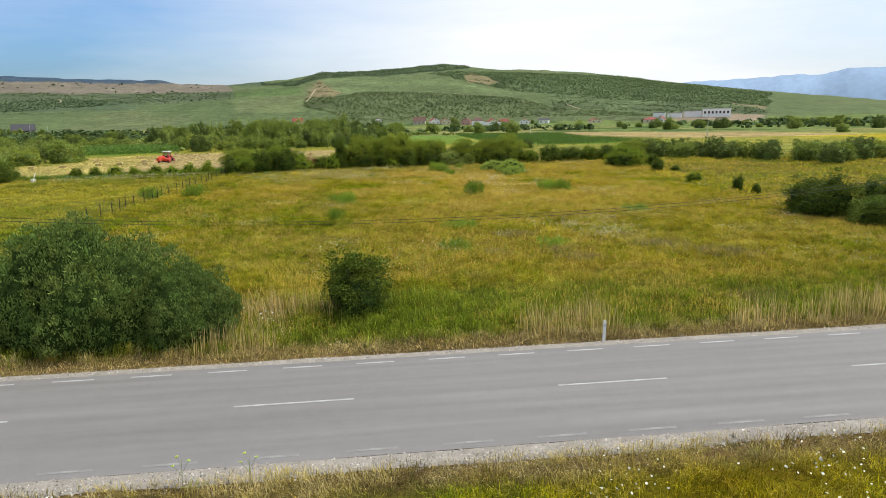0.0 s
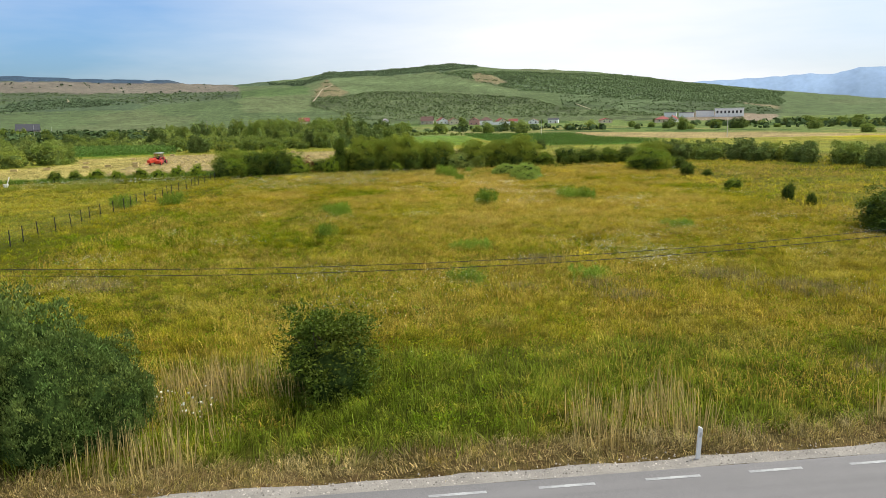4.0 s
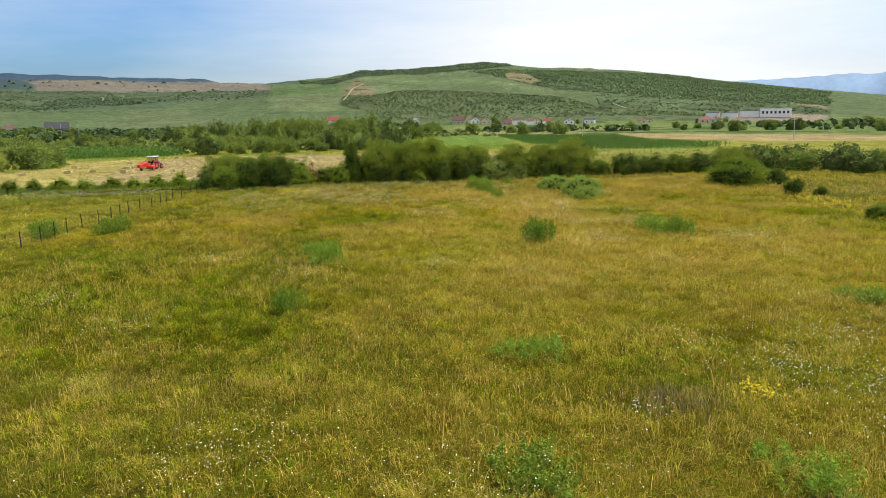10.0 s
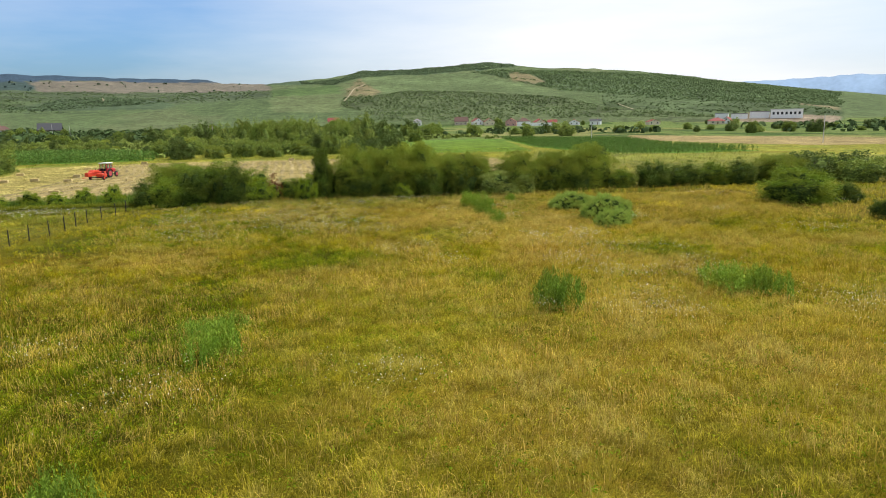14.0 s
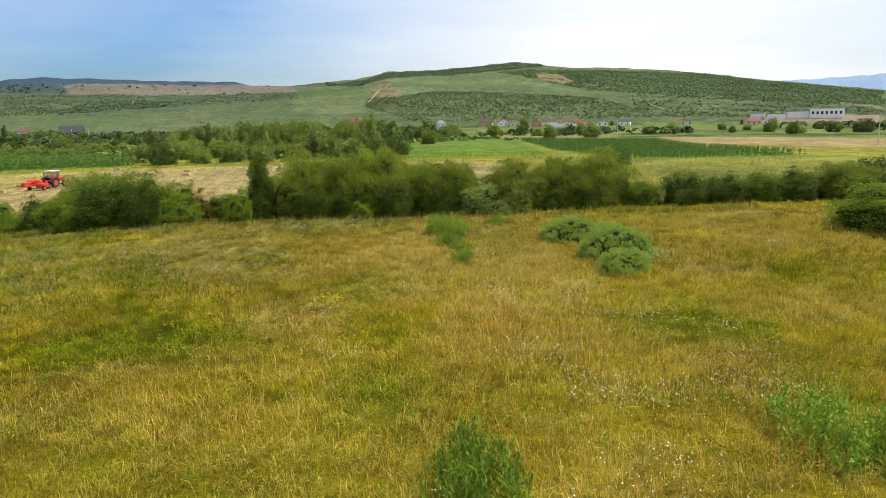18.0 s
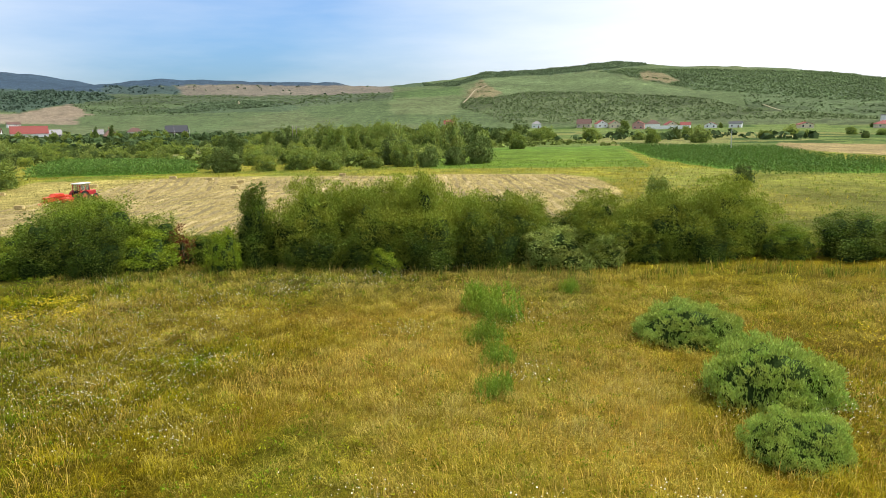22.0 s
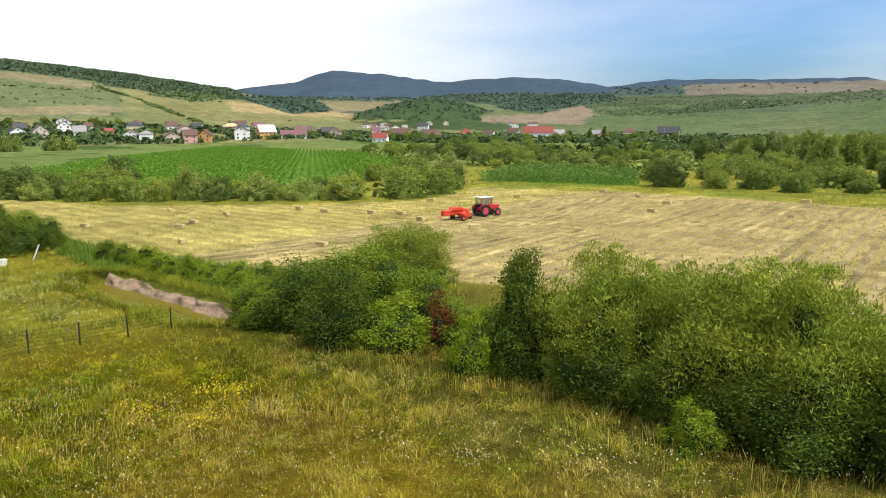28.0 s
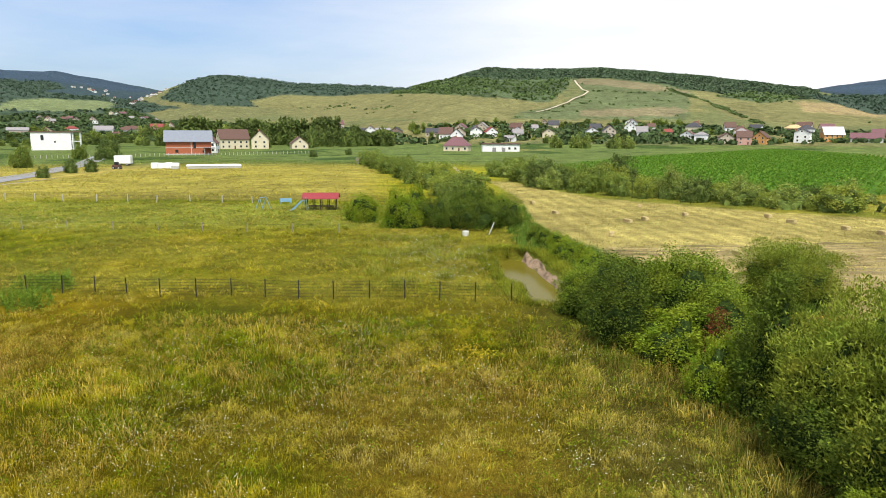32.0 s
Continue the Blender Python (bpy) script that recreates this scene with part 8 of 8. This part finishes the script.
def wheel(ob, x, y, r, w, hub=M_CONCRETE, label=""):
    t = bmesh.new()
    tube(t, (x, y - w / 2, r), (x, y + w / 2, r), r, r, 20)
    bmesh.ops.bevel(t, geom=[e for e in t.edges if abs(e.verts[0].co.y - e.verts[1].co.y) < 1e-4], offset=min(0.05, w * 0.25), segments=2, affect="EDGES")
    ty = part("wheel", t, ob, mat=M_TYRE)
    h = bmesh.new()
    tube(h, (x, y - w / 2 - 0.02, r), (x, y + w / 2 + 0.02, r), r * 0.58, r * 0.58, 16)
    part("rim", h, ty, label, hub)
    return ty


M_TYRE = plain("tyre_rubber", (0.025, 0.025, 0.025), 0.85, vary=0.3)
van = thing("white_trailer", pose(-212, -22, land_at(-212, -22), 0, 0, 100), "white box trailer parked on the building plot", "trailer")
part("box_body", one_box((-2.6, -1.2, 0.7), (2.6, 1.2, 3.3), 0.08), van, mat=WALLS["white"])
part("chassis", one_box((-2.5, -0.9, 0.5), (3.2, 0.9, 0.7)), van, mat=M_STEELPOST)
for sx2 in (-1.2, 1.4):
    for sy2 in (-1.05, 1.05):
        wheel(van, sx2, sy2, 0.42, 0.25)
quad = thing("small_loader", pose(-193, -14, land_at(-193, -14), 0, 0, 95), "small dark loader parked on the plot", "loader")
part("loader_body", one_box((-1.3, -0.7, 0.45), (0.9, 0.7, 1.3), 0.1), quad, mat=ROOFS["brown"])
part("loader_cab", one_box((-0.7, -0.6, 1.3), (0.3, 0.6, 2.2), 0.12), quad, mat=M_STEELPOST)
for sx2 in (-0.9, 0.7):
    for sy2 in (-0.75, 0.75):
        wheel(quad, sx2, sy2, 0.42, 0.25)

# ---- tractor and baler ----
M_RED = plain("tractor_red", (0.46, 0.025, 0.03), 0.45, scale=2, vary=0.15, spec=0.5)
M_ORANGERED = plain("baler_red", (0.55, 0.05, 0.018), 0.5, scale=2, vary=0.15, spec=0.4)
M_CABWHITE = plain("cab_roof_white", (0.6, 0.6, 0.57), 0.5)
M_RIM = plain("rim_red", (0.42, 0.06, 0.07), 0.6)
M_GLASS, gn, gl, gp = material("cab_glass")
gp.inputs["Base Color"].default_value = (0.6, 0.66, 0.66, 1)
gp.inputs["Roughness"].default_value = 0.03
gp.inputs["Transmission Weight"].default_value = 0.9


def tractor(m):
    ob = thing("tractor", m, "old red farm tractor with a white cab roof", "tractor")
    for y in (-0.78, 0.78):
        wheel(ob, -0.95, y, 0.76, 0.38, M_RIM, "faded red rim")
        wheel(ob, 1.25, y * 0.9, 0.5, 0.26, M_RIM, "faded red rim")
        bm = bmesh.new()
        for k in range(7):
            a0, a1 = math.radians(15 + k * 22), math.radians(15 + (k + 1) * 22)
            for a in (a0,):
                c0, s0, c1, s1 = math.cos(a0), math.sin(a0), math.cos(a1), math.sin(a1)
                vs = [bm.verts.new((-0.95 + 0.86 * cc, y + yy, 0.76 + 0.86 * ssn)) for yy in (-0.24, 0.24) for cc, ssn in ((c0, s0), (c1, s1))]
                bm.faces.new((vs[0], vs[1], vs[3], vs[2]))
        bmesh.ops.solidify(bm, geom=bm.faces[:], thickness=0.03)
        part("fender", bm, ob, mat=M_RED)
    part("gearbox", one_box((-1.2, -0.3, 0.5), (0.6, 0.3, 1.05), 0.05), ob, mat=M_STEELPOST)
    part("hood", one_box((0.35, -0.36, 0.85), (1.8, 0.36, 1.5), 0.1), ob, mat=M_RED)
    part("grille", one_box((1.79, -0.28, 0.9), (1.84, 0.28, 1.4), 0.02), ob, "black radiator grille", M_STEELPOST)
    for y in (-0.26, 0.26):
        part("headlight", one_box((1.8, y - 0.08, 1.22), (1.87, y + 0.08, 1.38), 0.03), ob, mat=M_CABWHITE)
    part("front_axle", one_box((1.15, -0.62, 0.42), (1.35, 0.62, 0.58), 0.03), ob, mat=M_STEELPOST)
    ex = bmesh.new()
    tube(ex, (1.0, 0.2, 1.45), (1.0, 0.2, 2.25), 0.05, 0.05, 8)
    part("exhaust_pipe", ex, ob, mat=M_STEELPOST)
    part("cab_floor", one_box((-1.4, -0.62, 1.02), (0.35, 0.62, 1.12), 0.02), ob, mat=M_RED)
    for x in (-1.35, -0.45, 0.32):
        for y in (-0.62, 0.62):
            part("cab_post", one_box((x - 0.04, y - 0.04, 1.1), (x + 0.04, y + 0.04, 2.42), 0.01), ob, mat=M_RED)
    part("cab_roof", one_box((-1.55, -0.78, 2.42), (0.5, 0.78, 2.58), 0.06), ob, mat=M_CABWHITE)
    part("lower_door", one_box((-0.45, -0.66, 1.1), (0.32, -0.62, 1.55), 0.01), ob, mat=M_RED)
    part("windscreen", one_box((0.33, -0.58, 1.5), (0.35, 0.58, 2.4)), ob, mat=M_GLASS)
    for y in (-0.63, 0.63):
        part("side_window", one_box((-0.42, y - 0.008, 1.56), (0.28, y + 0.008, 2.4)), ob, mat=M_GLASS)
        part("rear_window", one_box((-1.3, y - 0.008, 1.56), (-0.5, y + 0.008, 2.4)), ob, mat=M_GLASS)
    part("seat", one_box((-1.0, -0.25, 1.12), (-0.55, 0.25, 1.55), 0.06), ob, mat=M_TYRE)
    sw = bmesh.new()
    tube(sw, (-0.1, 0, 1.12), (-0.28, 0, 1.7), 0.03, 0.02, 6)
    tube(sw, (-0.27, 0, 1.68), (-0.29, 0, 1.72), 0.2, 0.2, 14)
    part("steering_wheel", sw, ob, mat=M_TYRE)
    return ob


def baler(m):
    ob = thing("hay_baler", m, "orange-red square hay baler behind the tractor", "baler")
    part("bale_chamber", one_box((-2.3, -0.35, 0.65), (1.0, 0.3, 1.3), 0.05), ob, mat=M_ORANGERED)
    bm = one_box((-1.2, -0.5, 1.2), (0.7, 0.45, 1.62), 0.06)
    for v in bm.verts:
        if v.co.z > 1.4:
            v.co.x *= 0.7
    part("knotter_cover", bm, ob, mat=M_ORANGERED)
    part("pickup_housing", one_box((-0.3, -1.6, 0.3), (1.1, -0.35, 1.05), 0.15), ob, mat=M_ORANGERED)
    pk = bmesh.new()
    tube(pk, (0.9, -1.55, 0.4), (0.9, -0.4, 0.4), 0.24, 0.24, 12)
    part("pickup_reel", pk, ob, "steel pickup reel", M_STEELPOST)
    part("flywheel_guard", one_box((1.0, -0.3, 0.6), (1.6, 0.35, 1.35), 0.12), ob, mat=M_ORANGERED)
    wheel(ob, -0.3, 0.62, 0.36, 0.2, M_ORANGERED)
    wheel(ob, -0.3, -1.78, 0.36, 0.2, M_ORANGERED)
    part("axle", one_box((-0.36, -1.8, 0.3), (-0.24, 0.62, 0.42)), ob, mat=M_STEELPOST)
    db = bmesh.new()
    tube(db, (1.5, 0.0, 0.7), (3.4, -0.2, 0.55), 0.07, 0.05, 8)
    part("drawbar", db, ob, mat=M_STEELPOST)
    ch = bmesh.new()
    for y in (-0.3, 0.25):
        tube(ch, (-2.3, y, 0.68), (-3.1, y, 0.45), 0.03, 0.03, 6)
    tube(ch, (-3.1, -0.3, 0.45), (-3.1, 0.25, 0.45), 0.03, 0.03, 6)
    part("bale_chute", ch, ob, mat=M_ORANGERED)
    part("warning_panel", one_box((0.2, -1.62, 1.05), (0.7, -1.58, 1.4), 0.01), ob, mat=M_ORANGERED)
    lv = bmesh.new()
    tube(lv, (0.4, 0, 1.6), (0.3, 0, 2.1), 0.035, 0.02, 6)
    part("lever", lv, ob, mat=M_STEELPOST)
    return ob


tractor(pose(-58.0, 149.6, land_at(-58, 149.6), 0, 0, 84))
baler(pose(-57.6, 144.0, land_at(-57.6, 144.0), 0, 0, 84))

# ---- pavilion and playground ----
M_REDROOF = plain("red_sheet_roof", (0.27, 0.04, 0.045), 0.5, scale=1.5, vary=0.12)
M_DARKWOOD = plain("dark_wood", (0.07, 0.045, 0.03), 0.8, vary=0.25)
M_BLUE = plain("faded_blue_paint", (0.20, 0.36, 0.48), 0.6, vary=0.15)
pav = thing("picnic_shelter", pose(-87.6, 73.0, land_at(-87.6, 73), 0, 0, 97) @ Matrix.Diagonal((0.82, 0.82, 0.78, 1)), "open picnic shelter with a red sheet roof on dark posts", "shelter")
part("roof", gable_roof(5.6, 2.9, 2.35, 0.75, 0.45, 0.06), pav, mat=M_REDROOF)
for x in (-2.6, -1.3, 0, 1.3, 2.6):
    for y in (-1.35, 1.35):
        part("post", one_box((x - 0.07, y - 0.07, -0.1), (x + 0.07, y + 0.07, 2.35), 0.01), pav, mat=M_DARKWOOD)
for y in (-1.35, 1.35):
    part("beam", one_box((-2.8, y - 0.08, 2.2), (2.8, y + 0.08, 2.36), 0.01), pav, mat=M_DARKWOOD)
part("bench", one_box((-2.3, 0.5, 0.4), (2.3, 0.85, 0.47), 0.01), pav, mat=M_DARKWOOD)
part("table", one_box((-2.2, -0.4, 0.72), (2.2, 0.3, 0.79), 0.01), pav, mat=M_DARKWOOD)
sw = thing("swing_frame", pose(-86.5, 64.6, land_at(-86.5, 64.6), 0, 0, 70), "blue metal swing frame on the pasture", "swing")
for y in (-0.9, 0.9):
    for x in (-0.7, 0.7):
        bm = bmesh.new()
        tube(bm, (x, y, 0), (0, y * 0.8, 1.75), 0.045, 0.045, 6)
        part("frame_leg", bm, sw, mat=M_BLUE)
bm = bmesh.new()
tube(bm, (0, -0.8, 1.75), (0, 0.8, 1.75), 0.045, 0.045, 6)
part("crossbar", bm, sw, mat=M_BLUE)
sl = thing("slide", pose(-85.0, 70.6, land_at(-85, 70.6), 0, 0, 60), "blue playground slide with a ladder", "slide")
bm = bmesh.new()
vs = [bm.verts.new(p) for p in ((-0.25, -2.2, 0.25), (0.25, -2.2, 0.25), (0.25, -1.6, 0.35), (-0.25, -1.6, 0.35), (0.25, 0.3, 1.5), (-0.25, 0.3, 1.5), (0.25, 0.8, 1.5), (-0.25, 0.8, 1.5))]
for f in ((0, 1, 2, 3), (3, 2, 4, 5), (5, 4, 6, 7)):
    bm.faces.new([vs[i] for i in f])
bmesh.ops.solidify(bm, geom=bm.faces[:], thickness=0.06)
part("chute", bm, sl, mat=M_BLUE)
for x in (-0.22, 0.22):
    bm = bmesh.new()
    tube(bm, (x, 1.4, 0), (x, 0.8, 1.9), 0.04, 0.04, 6)
    part("ladder_rail", bm, sl, mat=M_BLUE)
for i in range(4):
    part("rung", one_box((-0.22, 1.32 - 0.13 * i, 0.3 + 0.36 * i), (0.22, 1.38 - 0.13 * i, 0.35 + 0.36 * i)), sl, mat=M_BLUE)
bn = thing("blue_bench", pose(-93.5, 66.0, land_at(-93.5, 66), 0, 0, 100), "faded blue bench on the pasture", "bench")
part("seat", one_box((-0.9, -0.2, 0.42), (0.9, 0.2, 0.5), 0.01), bn, mat=M_BLUE)
part("backrest", one_box((-0.9, 0.2, 0.55), (0.9, 0.26, 0.95), 0.01), bn, mat=M_BLUE)
for x in (-0.75, 0.75):
    part("leg", one_box((x - 0.05, -0.18, 0), (x + 0.05, 0.24, 0.42)), bn, mat=M_BLUE)
gate = thing("old_crate", pose(-236, 52, land_at(-236, 52), 0, 0, 100), "grey wooden crate standing by the bushes", "crate")
part("crate_body", one_box((-1.0, -0.6, 0), (1.0, 0.6, 2.2), 0.05), gate, mat=M_WOOD)
tub = thing("white_bucket", pose(-62.0, 95.0, land_at(-62, 95), 0, 0, 20), "white plastic tub lying in the weeds", "tub")
bm = bmesh.new()
tube(bm, (0, 0, 0), (0, 0, 0.55), 0.32, 0.4, 12)
part("tub_body", bm, tub, mat=M_WHITEPAINT)
lp = thing("leaning_post", pose(-63.4, 97.6, land_at(-63.4, 97.6), 0, 24, 60), "white post leaning over the ditch", "post")
bm = bmesh.new()
tube(bm, (0, 0, -0.2), (0, 0, 1.5), 0.07, 0.06, 8)
part("post_body", bm, lp, mat=M_WHITEPAINT)

# ---- poles and wires ----


def pole(x, y, h, label, arms=(), r=0.13, twin=0.0):
    ob = thing("utility_pole", pose(x, y, land_at(x, y)), label, "pole")
    for dx in ((-twin / 2, twin / 2) if twin else (0,)):
        bm = bmesh.new()
        tube(bm, (dx, 0, -0.5), (dx, 0, h), r, r * 0.7, 8)
        part("shaft", bm, ob, mat=M_WOOD if twin or arms else M_CONCRETE)
    for z, w in arms:
        part("crossarm", one_box((-w / 2, -0.06, z), (w / 2, 0.06, z + 0.12), 0.01), ob, mat=M_WOOD)
    return ob


pole(-94.6, 314, 9.6, "twin wooden utility pole among the shrubs", (), 0.16, 1.6)
pole(51.9, 276.5, 7.0, "slender pale concrete pole in the field")
pole(109.6, 232, 8.0, "slender pale concrete pole in the field")
for x, y, h in ((-330, 620, 10), (-500, 440, 10), (-560, 260, 9), (-470, -95, 10), (-560, -90, 11), (-610, 20, 9), (-640, -40, 9), (-420, 520, 10), (-310, 610, 9)):
    pole(x, y, h, "concrete street pole standing by the village houses")
for px in (-39.0, 39.0):
    p = pole(px, 7.2 + 0.064 * px, 8.2, "wooden roadside pole carrying two cables", ((7.9, 1.1),), 0.13)
for y0 in (7.6, 6.75):
    cb = thing("overhead_cable", pose(0, y0, 4.65), "thin black overhead cable sagging along the road", "cable", "overhead cables")
    bm = path_tube([(x, 0.064 * x, 0.0022 * (x - 0.5) ** 2) for x in range(-39, 40, 3)], 0.009, 5)
    part("cable_run", bm, cb, mat=M_WIRE)
